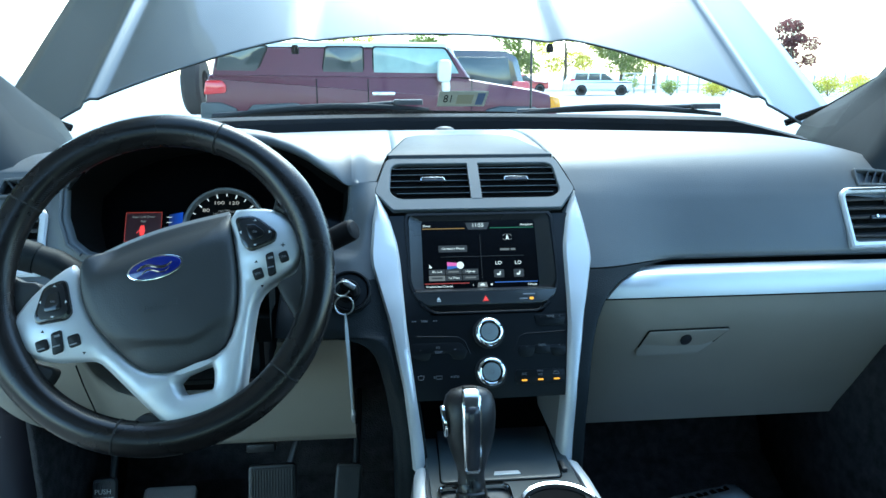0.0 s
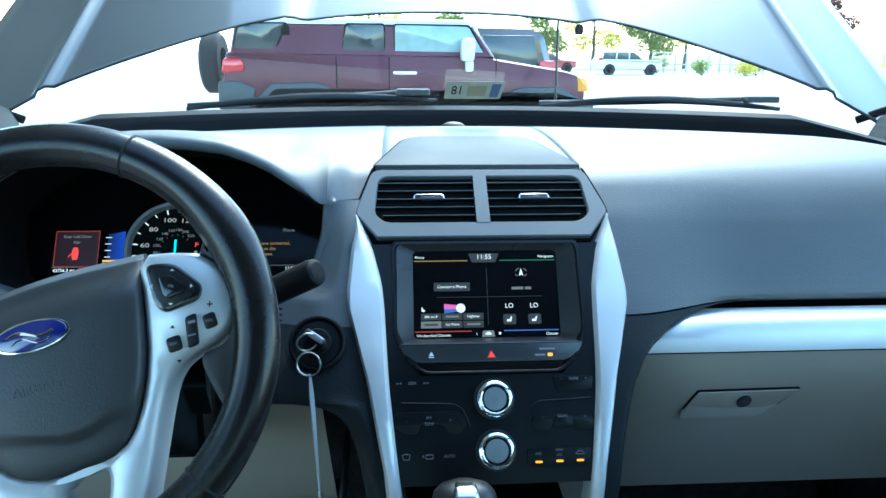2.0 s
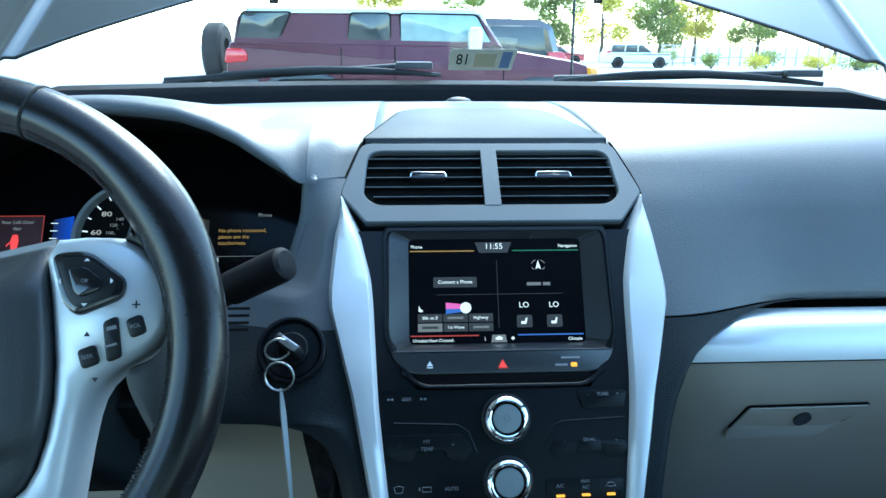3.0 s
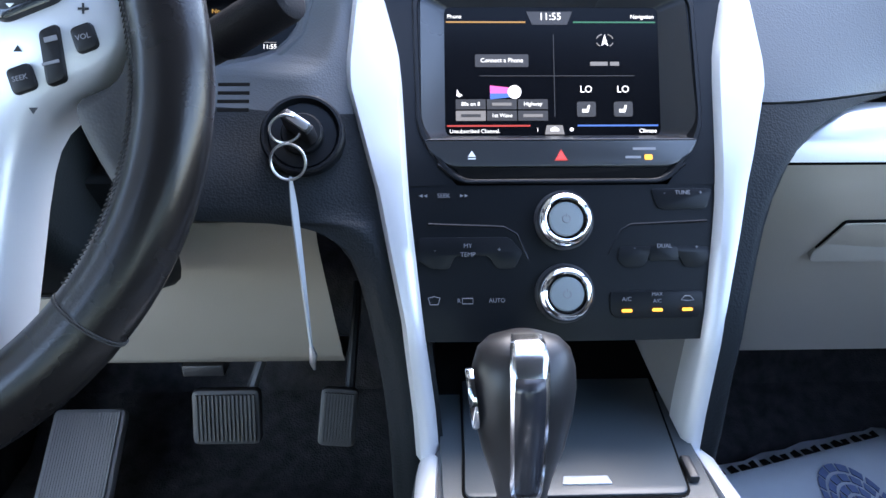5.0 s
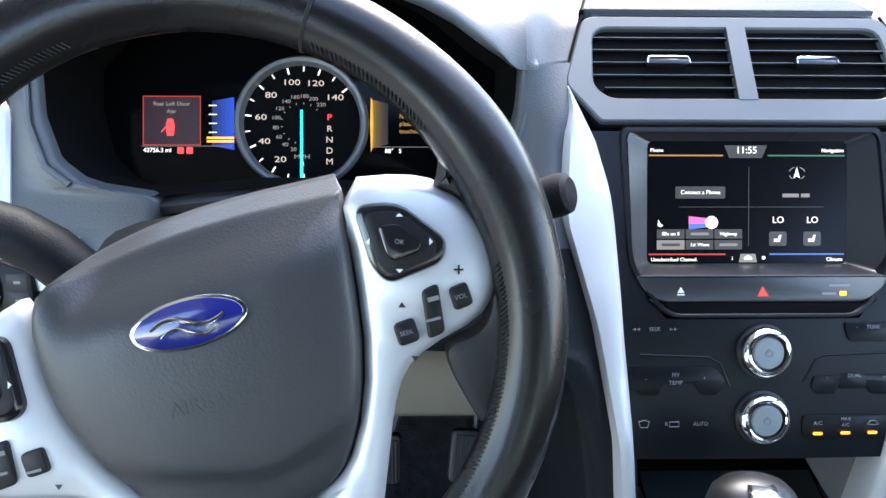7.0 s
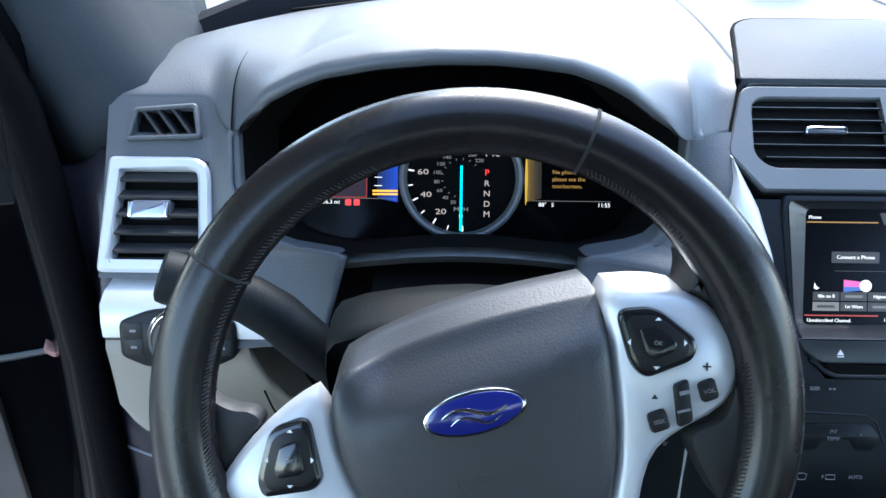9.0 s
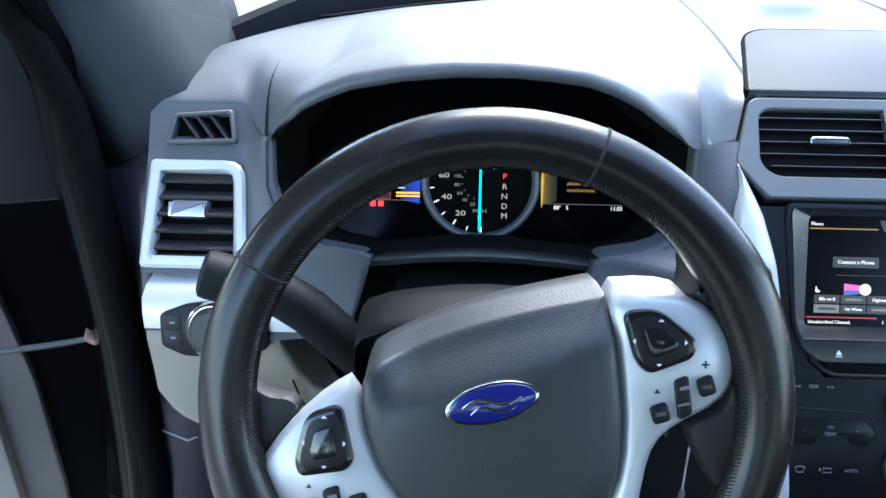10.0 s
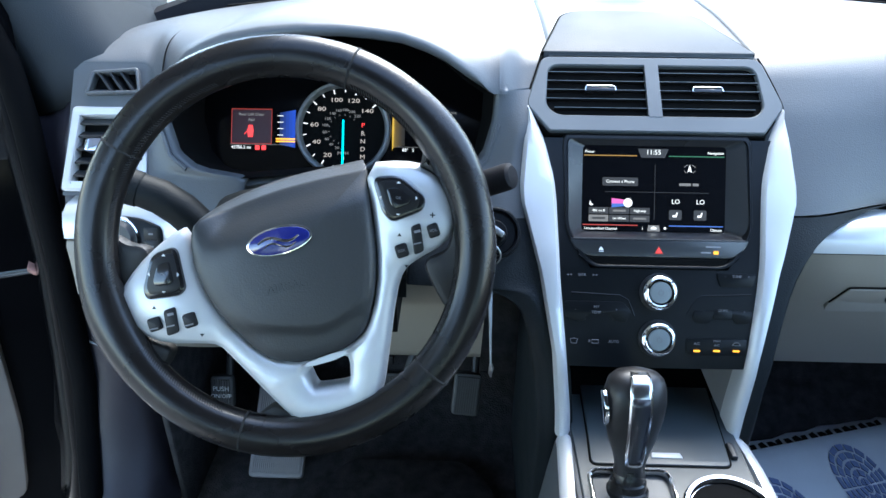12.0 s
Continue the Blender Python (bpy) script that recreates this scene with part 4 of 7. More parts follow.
def knob(z):
    m = face_frame(z) @ Matrix.Diagonal((0.90, 0.90, 0.55, 1))
    b = bmesh.new()
    lathe(b, [(0.0255, 0.0), (0.0255, 0.002), (0.0225, 0.003)], m, 40)
    k = part("knob", b, PLASTIC, climate_panel, "round knob with a chrome ring")
    b = bmesh.new()
    lathe(b, [(0.0236, 0.001), (0.0234, 0.013), (0.0222, 0.0175), (0.0200, 0.0208), (0.0182, 0.0216), (0.0170, 0.0208), (0.0162, 0.012)], m, 40)
    part("chrome_ring", b, CHROME, k)
    b = bmesh.new()
    lathe(b, [(0.0163, 0.010), (0.0162, 0.0150), (0.0001, 0.0152)], m, 32)
    part("dark_groove", b, GLOSS, k)
    b = bmesh.new()
    lathe(b, [(0.0146, 0.010), (0.0144, 0.0180), (0.0132, 0.0200), (0.0005, 0.0207)], m, 32)
    part("push_button", b, mat("satin_silver_button", (0.20, 0.225, 0.23), 0.5, metal=0.3, grain=0.3, grain_size=0.0008), k, "satin silver push button")
    b = bmesh.new()
    tube(b, [m @ Vector((0.0032 * math.sin(a), 0.0032 * math.cos(a), 0.0208)) for a in [0.5 + 5.28 * j / 14 for j in range(15)]], 0.0004, 5)
    tube(b, [m @ Vector((0, 0.0015, 0.0208)), m @ Vector((0, 0.0046, 0.0208))], 0.0004, 5)
    part("power_mark", b, PRINT_GREY, k)


knob(1.0885)
knob(1.0384)


def fv(x, z, out=0.0004):
    """A frame on the fascia at x from its middle and height z."""
    return face_frame(z + 0.004 + (z - 1.0225) * 0.07, CX + x, out)


def key_cap(name, pts, m, t=0.0022, material=None, parent=climate_panel, bevel=0.001):
    b = bmesh.new()
    prism(b, pts, -0.001, t * 0.28, m, bevel * 0.2)
    return part(name, b, material or FASCIA, parent)


# keys with printed words
lettering("lettering", "SEEK", 0.0046, fv(-0.092, 1.096, 0.0018), PRINT_GREY, climate_panel)
for sx in (-1, 1):
    for dx in (0.0, 0.0035):
        flat("arrow_mark", [(0, 0.0012), (sx * 0.0028, 0), (0, -0.0012)][::sx], at(fv(-0.092 + sx * (0.0125 + dx), 1.096), 0, 0), PRINT_GREY, climate_panel, 0.0014)
key_cap("key", fillet([(-0.024, 0.008), (-0.019, -0.008), (0.019, -0.008), (0.024, 0.008)], 0.004), fv(0.092, 1.0935), 0.0026)
lettering("lettering", "TUNE", 0.0045, fv(0.092, 1.097, 0.0028), PRINT_GREY, climate_panel)
lettering("lettering", "-", 0.0045, fv(0.078, 1.097, 0.0028), PRINT_GREY, climate_panel)
lettering("lettering", "+", 0.0045, fv(0.106, 1.097, 0.0028), PRINT_GREY, climate_panel)
key_cap("key", fillet([(-0.040, 0.012), (-0.040, -0.005), (-0.030, -0.012), (-0.016, -0.012), (-0.012, -0.002), (0.014, -0.002), (0.020, -0.012), (0.034, -0.012), (0.040, 0.000), (0.030, 0.012)], 0.003), fv(-0.072, 1.060), 0.0016)
lettering("lettering", "MY", 0.0048, fv(-0.074, 1.0645, 0.0018), PRINT_GREY, climate_panel)
lettering("lettering", "TEMP", 0.0048, fv(-0.074, 1.0590, 0.0018), PRINT_GREY, climate_panel)
lettering("lettering", "-", 0.0048, fv(-0.099, 1.062, 0.0018), PRINT_GREY, climate_panel)
lettering("lettering", "+", 0.0048, fv(-0.050, 1.062, 0.0018), PRINT_GREY, climate_panel)
key_cap("key", fillet([(-0.034, 0.004), (-0.036, -0.006), (-0.030, -0.012), (-0.016, -0.012), (-0.010, 0.000), (0.010, 0.000), (0.016, -0.012), (0.030, -0.012), (0.036, -0.004), (0.034, 0.004)], 0.003), fv(0.077, 1.060), 0.0024)
key_cap("key", fillet([(-0.012, -0.006), (0.012, -0.006), (0.010, 0.006), (-0.010, 0.006)], 0.003), fv(0.077, 1.059), 0.003)
lettering("lettering", "DUAL", 0.0045, fv(0.077, 1.0635, 0.0026), PRINT_GREY, climate_panel)
lettering("lettering", "-", 0.0048, fv(0.054, 1.0625, 0.0026), PRINT_GREY, climate_panel)
lettering("lettering", "+", 0.0048, fv(0.102, 1.0625, 0.0026), PRINT_GREY, climate_panel)
# raised panel lines of the right half
bm = bmesh.new()
tube(bm, [fv(0.111, 1.0795, 0.0) @ Vector((0, 0, 0)), fv(0.052, 1.0775, -0.0008).translation, fv(0.044, 1.074, -0.0008).translation, fv(0.034, 1.058, -0.0008).translation], 0.0012, 6)
part("moulded_line", bm, FASCIA, climate_panel)
bm = bmesh.new()
tube(bm, [fv(-0.104, 1.0785, -0.0008).translation, fv(-0.046, 1.0765, -0.0008).translation, fv(-0.036, 1.072, -0.0008).translation, fv(-0.028, 1.056, -0.0008).translation], 0.0012, 6)
part("moulded_line", bm, FASCIA, climate_panel)
key_cap("key", fillet([(-0.036, 0.011), (-0.036, -0.006), (-0.030, -0.010), (0.030, -0.010), (0.036, -0.006), (0.036, 0.011)], 0.004), fv(0.071, 1.0255), 0.0026)
lettering("lettering", "AUTO", 0.0045, fv(-0.052, 1.0295, 0.0018), PRINT_GREY, climate_panel)
lettering("lettering", "R", 0.0045, fv(-0.081, 1.0295, 0.0018), PRINT_GREY, climate_panel)
bm = bmesh.new()
tube(bm, [fv(-0.0745, 1.0295, 0.002) @ Vector(p) for p in ((-0.004, 0.002, 0), (0.004, 0.002, 0), (0.004, -0.0022, 0), (-0.004, -0.0022, 0))], 0.0004, 5, True)
part("rear_defroster_mark", bm, PRINT_GREY, climate_panel)
bm = bmesh.new()
tube(bm, [fv(-0.100, 1.0295, 0.002) @ Vector(p) for p in ((-0.0045, 0.0025, 0), (0.0, 0.0035, 0), (0.0045, 0.0025, 0), (0.003, -0.0026, 0), (-0.003, -0.0026, 0))], 0.0004, 5, True)
part("windscreen_defroster_mark", bm, PRINT_GREY, climate_panel)
lettering("lettering", "A/C", 0.0045, fv(0.0474, 1.0295, 0.0028), PRINT_GREY, climate_panel)
lettering("lettering", "MAX", 0.0040, fv(0.071, 1.0325, 0.0028), PRINT_GREY, climate_panel)
lettering("lettering", "A/C", 0.0040, fv(0.071, 1.0282, 0.0028), PRINT_GREY, climate_panel)
bm = bmesh.new()
tube(bm, [fv(0.0942, 1.0295, 0.003) @ Vector(p) for p in ((-0.005, -0.001, 0), (-0.002, 0.0022, 0), (0.002, 0.0022, 0), (0.005, -0.001, 0), (0.0, -0.0014, 0))], 0.0004, 5, True)
part("recirculation_mark", bm, PRINT_GREY, climate_panel)
for x, z in ((0.0474, 1.0222), (0.071, 1.0226), (0.0942, 1.0228)):
    flat("indicator_lamp", fillet(rect(-0.0040, -0.0012, 0.0040, 0.0012), 0.001), fv(x, z), G_AMBER, climate_panel, 0.0022, 0.0006, "lit amber lamp")

# ---- touchscreen ----
SM = frame_at((CX - 0.0005, 1.0220, 1.1868), (0, 0.565, 1))
touchscreen = thing("touchscreen", SM.translation, "lit colour touchscreen in a black bezel", "display")
def on_face(pts, out):
    """Points (x, z) laid on the curved face of the stack."""
    return [Vector((CX + x, face_y(z) - out, z)) for x, z in pts]


bz = fillet([(-0.112, 1.2440), (0.112, 1.2440), (0.1155, 1.2370), (0.1125, 1.1480), (0.084, 1.1135), (-0.084, 1.1135), (-0.1125, 1.1480), (-0.1155, 1.2370)], [0.008, 0.008, 0.006, 0.012, 0.014, 0.014, 0.012, 0.006], 5)
bi = fillet([(-0.1085, 1.2405), (0.1085, 1.2405), (0.1115, 1.2340), (0.1090, 1.1500), (0.082, 1.1165), (-0.082, 1.1165), (-0.1090, 1.1500), (-0.1115, 1.2340)], [0.008, 0.008, 0.006, 0.012, 0.014, 0.014, 0.012, 0.006], 5)
bm = bmesh.new()
loft(bm, [on_face(bz, -0.010), on_face(bz, 0.0015), on_face(scaled(bz, 0.0012), 0.0030), on_face(bi, 0.0030), on_face(scaled(bi, 0.0008), 0.0010), on_face(scaled(bi, 0.0012), -0.012)], True, False)
part("outer_bezel", bm, FASCIA, touchscreen)
bm = bmesh.new()
# the bezel slopes from its rim down to the glass
o3 = on_face(fillet([(-0.1085, 1.2400), (0.1085, 1.2400), (0.1085, 1.1425), (-0.1085, 1.1425)], 0.006), 0.001)
i3 = [SM @ Vector((x, y, -0.006)) for x, y in fillet([(-0.0885, 0.0535), (0.0885, 0.0535), (0.0885, -0.0535), (-0.0885, -0.0535)], 0.006)]
loft(bm, [o3, i3], True, False)
part("inner_bezel", bm, mat("bezel_satin_grey", (0.018, 0.019, 0.021), 0.28), touchscreen, "sloping satin frame")
bm = bmesh.new()
prism(bm, rect(-0.0895, -0.0545, 0.0895, 0.0545), -0.010, -0.0062, SM)
glass_pane = part("glass", bm, SCREEN, touchscreen)


def lit(name, pts, mt, z=0.0):
    return flat(name, pts, SM, mt, glass_pane, -0.0062 + z, 0.0003)


def word(text, x, y, size, mt=G_WHITE, align="CENTER"):
    return lettering("screen_text", text, size, at(SM, x, y, -0.0056), mt, glass_pane, align)


lit("header_line", rect(-0.0870, 0.0405, -0.0215, 0.0417), G_ORANGE)
lit("header_line", rect(0.0180, 0.0405, 0.0865, 0.0417), G_GREEN)
lit("clock_panel", [(-0.0205, 0.0500), (-0.0160, 0.0390), (0.0130, 0.0390), (0.0175, 0.0500)], G_DIM)
word("11:55", -0.0010, 0.0455, 0.0085)
word("Phone", -0.0860, 0.0455, 0.0046, G_WHITE, "LEFT")
word("Navigation", 0.0855, 0.0455, 0.0046, G_WHITE, "RIGHT")
lit("divider_line", rect(0.0012, -0.038, 0.0017, 0.031), G_DIM)
lit("divider_line", rect(-0.060, -0.0042, 0.068, -0.0037), G_DIM)
lit("button", fillet(rect(-0.0635, 0.0035, -0.0195, 0.0140), 0.001), G_DIM)
word("Connect a Phone", -0.0415, 0.0088, 0.0050)
# compass mark: an arrow in a broken ring
for a0, a1 in ((0.3, 1.2), (1.9, 2.8), (3.5, 4.1), (5.3, 5.9)):
    bm = bmesh.new()
    tube(bm, [SM @ Vector((0.0440 + 0.0072 * math.cos(a0 + (a1 - a0) * k / 5), 0.0255 + 0.0055 * math.sin(a0 + (a1 - a0) * k / 5), -0.0057)) for k in range(6)], 0.0005, 4)
    part("compass_ring", bm, G_GREY, glass_pane)
lit("compass_arrow", [(0.0440, 0.0310), (0.0412, 0.0212), (0.0440, 0.0232), (0.0468, 0.0212)], G_WHITE)
lit("plain_bar", rect(0.0315, 0.0046, 0.0460, 0.0078), G_GREY)
lit("plain_bar", rect(0.0480, 0.0046, 0.0555, 0.0078), G_GREY)
for x in (0.0275, 0.0580):
    word("LO", x, -0.0155, 0.0080)
    lit("button", fillet(rect(x - 0.0078, -0.0380, x + 0.0078, -0.0255), 0.002), G_DIM)
    lit("seat_mark", [(x - 0.0035, -0.0345), (x + 0.0015, -0.0345), (x + 0.0030, -0.0285), (x + 0.0012, -0.0285), (x + 0.0002, -0.0318), (x - 0.0035, -0.0318)], G_WHITE, 0.0003)
lit("logo_patch", [(-0.0515, -0.0120), (-0.0330, -0.0140), (-0.0330, -0.0205), (-0.0515, -0.0225)], G_PINK)
lit("logo_patch", [(-0.0515, -0.0185), (-0.0330, -0.0185), (-0.0330, -0.0215), (-0.0515, -0.0235)], G_BLUE, 0.0003)
lit("logo_disc", ellipse(0.0056, 0.0056, 20, -0.0315, -0.0175), G_WHITE, 0.0005)
lit("reception_mark", [(-0.0785, -0.0150), (-0.0765, -0.0185), (-0.0740, -0.0200), (-0.0765, -0.0215), (-0.0790, -0.0205)], G_WHITE)
for k, (t, hi) in enumerate((("80s on 8", 0), ("", 0), ("Highway", 0), ("", 1), ("1st Wave", 0), ("", 0))):
    x, y = -0.0675 + 0.0255 * (k % 3), -0.0275 - 0.0095 * (k // 3)
    lit("preset_button", rect(x - 0.0122, y - 0.0041, x + 0.0122, y + 0.0041), G_GREY if hi else G_DIM)
    if t:
        word(t, x, y, 0.0044)
    else:
        lit("plain_bar", rect(x - 0.008, y - 0.0012, x + 0.008, y + 0.0012), G_DIM if hi else G_GREY, 0.0003)
lit("footer_line", rect(-0.0870, -0.0460, -0.0190, -0.0447), G_DKRED)
lit("footer_line", rect(0.0200, -0.0460, 0.0865, -0.0447), G_BLUE)
word("Unsubscribed Channel.", -0.0850, -0.0500, 0.0044, G_WHITE, "LEFT")
word("Climate", 0.0850, -0.0500, 0.0046, G_WHITE, "RIGHT")
lit("home_button", [(-0.0070, -0.0525), (0.0090, -0.0525), (0.0075, -0.0450), (-0.0055, -0.0450)], G_GREY)
lit("home_mark", [(-0.0025, -0.0500), (0.0045, -0.0500), (0.0045, -0.0480), (0.0010, -0.0462), (-0.0025, -0.0480)], G_WHITE, 0.0003)
word("i", -0.0130, -0.0490, 0.0050)
lit("tools_mark", ellipse(0.0016, 0.0016, 10, 0.0150, -0.0485), G_WHITE)
# button bar under the glass, then the disc slot
BB = face_frame(1.1305, CX, -0.0005)
bm = bmesh.new()
prism(bm, fillet([(-0.1080, 0.0150), (0.1080, 0.0150), (0.1010, 0.001), (0.086, -0.0080), (-0.086, -0.0080), (-0.1010, 0.001)], [0.003, 0.003, 0.010, 0.008, 0.008, 0.010]), -0.010, 0.003, BB, 0.0025)
bar = part("button_bar", bm, mat("bar_satin_grey", (0.034, 0.036, 0.040), 0.3), touchscreen, "satin grey button bar")
flat("hazard_button_mark", [(-0.0052, -0.0040), (0.0052, -0.0040), (0.0, 0.0052)], at(BB, -0.001, 0.0005), G_DKRED, bar, 0.0031, 0.0005, "red warning triangle")
flat("hazard_button_fill", [(-0.0052 * 0.7, -0.0030), (0.0052 * 0.7, -0.0030), (0.0, 0.0036)], at(BB, -0.001, 0.0005), G_RED, bar, 0.0033, 0.0005)
flat("eject_mark", [(-0.0030, -0.0012), (0.0030, -0.0012), (0.0, 0.0036)], at(BB, -0.070, 0.001), PRINT, bar, 0.0031, 0.0004)
flat("eject_mark", rect(-0.0030, -0.0032, 0.0030, -0.0022), at(BB, -0.070, 0.001), PRINT, bar, 0.0031, 0.0004)
flat("airbag_lamp", fillet(rect(-0.003, -0.002, 0.003, 0.002), 0.001), at(BB, 0.067, -0.001), G_AMBER, bar, 0.0031, 0.0004)
flat("plain_bar", rect(-0.018, -0.0010, -0.006, 0.0010), at(BB, 0.067, -0.001), PRINT_GREY, bar, 0.0031, 0.0004)
flat("plain_bar", rect(-0.012, -0.0010, 0.006, 0.0010), at(BB, 0.067, 0.0058), PRINT_GREY, bar, 0.0031, 0.0004)
bm = bmesh.new()
prism(bm, fillet([(-0.084, -0.0086), (-0.074, -0.0180), (0.074, -0.0180), (0.084, -0.0086)], 0.003), -0.02, 0.0016, BB, 0.0004)
part("disc_slot", bm, MATT, touchscreen, "dark disc slot")
bm = bmesh.new()
tube(bm, [BB @ Vector((x, y, 0.0012)) for x, y in ((-0.096, -0.0055), (-0.086, -0.0130), (-0.075, -0.0192), (0.075, -0.0192), (0.086, -0.0130), (0.096, -0.0055))], 0.0014, 6)
part("slot_lip", bm, FASCIA, touchscreen)

# ---- bay below the stack, console ----
console = thing("centre_console", (0.0, 0.7, FLOOR), "grey centre console with silver rails and storage lid", "console")
CZ = 0.922
bm = bmesh.new()
box(bm, -0.100, 0.20, FLOOR, 0.116, 1.10, CZ - 0.006, IDENT, 0.004)
part("body", bm, DASH, console)
bm = bmesh.new()
CT = Matrix.Translation((0, 0, CZ))
lid = fillet([(-0.078, 0.822), (0.085, 0.822), (0.089, 0.872), (0.096, 0.960), (-0.072, 0.960), (-0.075, 0.872)], [0.008, 0.008, 0.002, 0.002, 0.002, 0.002])
gate = fillet(rect(-0.082, 0.60, 0.008, 0.812), 0.012)
cup = ellipse(0.046, 0.046, 40, 0.066, 0.755)
plate(bm, fillet([(-0.094, 0.30), (0.106, 0.30), (0.106, 1.00), (-0.094, 1.00)], 0.003), [gate, cup], -0.006, 0.0, CT, 0.001)
part("top_plate", bm, LID_GREY, console, "satin grey top plate")
bm = bmesh.new()
prism(bm, scaled(lid, -0.0022), -0.001, 0.0006, CT)
part("lid_gap", bm, MATT, console)
bm = bmesh.new()
prism(bm, lid, 0.0, 0.0026, CT, 0.001)
part("storage_lid", bm, LID_GREY, console, "flat grey sliding lid")
bm = bmesh.new()
prism(bm, fillet([(-0.006, 0.8315), (0.031, 0.8315), (0.029, 0.8395), (-0.004, 0.8395)], 0.001), 0.002, 0.0042, CT, 0.0008)
part("lid_grip", bm, SILVER, console, "bright lid grip")
bm = bmesh.new()
box(bm, 0.089, 0.834, -0.002, 0.097, 0.858, 0.006, CT, 0.002)
part("lid_hinge", bm, PLASTIC, console)
for sgn, pts in ((-1, [(-0.102, 0.884, 0.910), (-0.104, 0.860, 0.9205), (-0.107, 0.82, 0.922), (-0.115, 0.70, 0.918), (-0.120, 0.5, 0.915), (-0.120, 0.25, 0.915)]), (1, [(0.113, 0.884, 0.910), (0.113, 0.862, 0.9205), (0.117, 0.82, 0.922), (0.124, 0.70, 0.918), (0.126, 0.5, 0.915), (0.126, 0.25, 0.915)])):
    bm = bmesh.new()
    rings = []
    for x, y, z in pts:
        rings.append([(x - sgn * 0.0085, y, z - 0.005), (x - sgn * 0.007, y, z + 0.001), (x - sgn * 0.002, y, z + 0.0025), (x + sgn * 0.005, y, z - 0.001), (x + sgn * 0.009, y, z - 0.012), (x + sgn * 0.009, y, z - 0.03), (x - sgn * 0.0085, y, z - 0.03)])
    loft(bm, rings)
    part("side_rail", bm, SILVER, console, "silver side rail", sharp=50)
    bm = bmesh.new()
    sheet(bm, [[(x + sgn * 0.0095, y, z - 0.012), (x + sgn * 0.016, y, z - 0.06), (x + sgn * 0.028, y, 0.75), (x + sgn * 0.036, y, FLOOR)] for x, y, z in pts])
    part("side_skirt", bm, DASH, console)
bm = bmesh.new()
sheet(bm, [[(x, y, z) for x in (-0.095, 0.0, 0.108)] for y, z in ((0.90, CZ - 0.002), (1.03, CZ + 0.004), (1.045, CZ + 0.02), (1.05, 1.06))])
part("bay_lining", bm, MATT, console, "black lining of the open bay")
for sgn in (-1, 1):
    bm = bmesh.new()
    sheet(bm, [[(CX + sgn * (lerp(STRIP_IN, z) + 0.001), y, z) for y in (face_y(z) + 0.004, 0.97, 1.05)] for z in (0.915, 0.945, 0.98, 1.006)])
    part("bay_cheek", bm, mat("bay_cheek_grey", (0.20, 0.20, 0.21), 0.6) if sgn > 0 else PLASTIC, console)
bm = bmesh.new()
lathe(bm, [(0.0455, -0.09), (0.0455, -0.001), (0.047, 0.0045), (0.051, 0.0055), (0.0535, 0.003), (0.0535, -0.002), (0.0450, -0.003), (0.043, -0.08)], CT @ Matrix.Translation((0.066, 0.755, 0)), 40)
part("cup_holder_ring", bm, CHROME, console, "chrome cup holder ring")
bm = bmesh.new()
lathe(bm, [(0.0448, -0.002), (0.043, -0.085), (0.001, -0.085)], CT @ Matrix.Translation((0.066, 0.755, 0)), 32)
part("cup_holder_well", bm, MATT, console)
bm = bmesh.new()
plate(bm, scaled(gate, -0.004), [scaled(gate, 0.001)], -0.003, 0.004, CT, 0.0018)
part("gate_ring", bm, CHROME, console, "chrome ring round the shift gate")
bm = bmesh.new()
prism(bm, gate, -0.02, -0.012, CT)
part("gate_floor", bm, GLOSS, console, "gloss black shift gate")

SATIN_CHROME = mat("satin_chrome", (0.70, 0.71, 0.72), 0.20, metal=1.0)
gear_shifter = thing("gear_shifter", (-0.036, 0.79, CZ), "black leather gear shifter with a chrome inlay", "gear lever")
SH = frame_at((-0.0415, 0.790, CZ - 0.007), (-0.03, 0.28, 1.0))   # y runs up the lever, z towards the driver
bm = bmesh.new()
prof = [(-0.012, 0.0165, 0.0175), (0.020, 0.0180, 0.0175), (0.036, 0.0170, 0.0165), (0.050, 0.0205, 0.0180), (0.070, 0.0275, 0.0215), (0.092, 0.0325, 0.0245), (0.112, 0.0345, 0.0262), (0.126, 0.0338, 0.0255), (0.137, 0.0305, 0.0225), (0.1435, 0.0240, 0.0170), (0.1475, 0.0110, 0.0090), (0.1485, 0.0015, 0.0015)]
loft(bm, [[SH @ Vector((a * math.cos(2 * math.pi * k / 28), v, b * math.sin(2 * math.pi * k / 28) - 0.004 * smooth((v - 0.1) / 0.05))) for k in range(28)] for v, a, b in prof])
part("knob", bm, GRIP, gear_shifter, "smooth black grip", sharp=60)
bm = bmesh.new()
rows = []
for v, a, b in ((0.040, 0.0060, 0.0170), (0.042, 0.0085, 0.0174), (0.047, 0.0102, 0.0181), (0.055, 0.0108, 0.0192), (0.070, 0.0112, 0.0222), (0.092, 0.0118, 0.0252), (0.110, 0.0120, 0.0268), (0.126, 0.0122, 0.0256), (0.137, 0.0120, 0.0222), (0.1445, 0.0112, 0.0150), (0.1485, 0.0095, 0.0060)):
    rows.append([SH @ Vector((a * s, v, b + 0.0008 - 0.0012 * s * s)) for s in (-1, -0.6, 0, 0.6, 1)])
sheet(bm, rows)
thicken(part("chrome_inlay", bm, SATIN_CHROME, gear_shifter, "chrome spine"), 0.0022, 0.0)
bm = bmesh.new()
rows = []
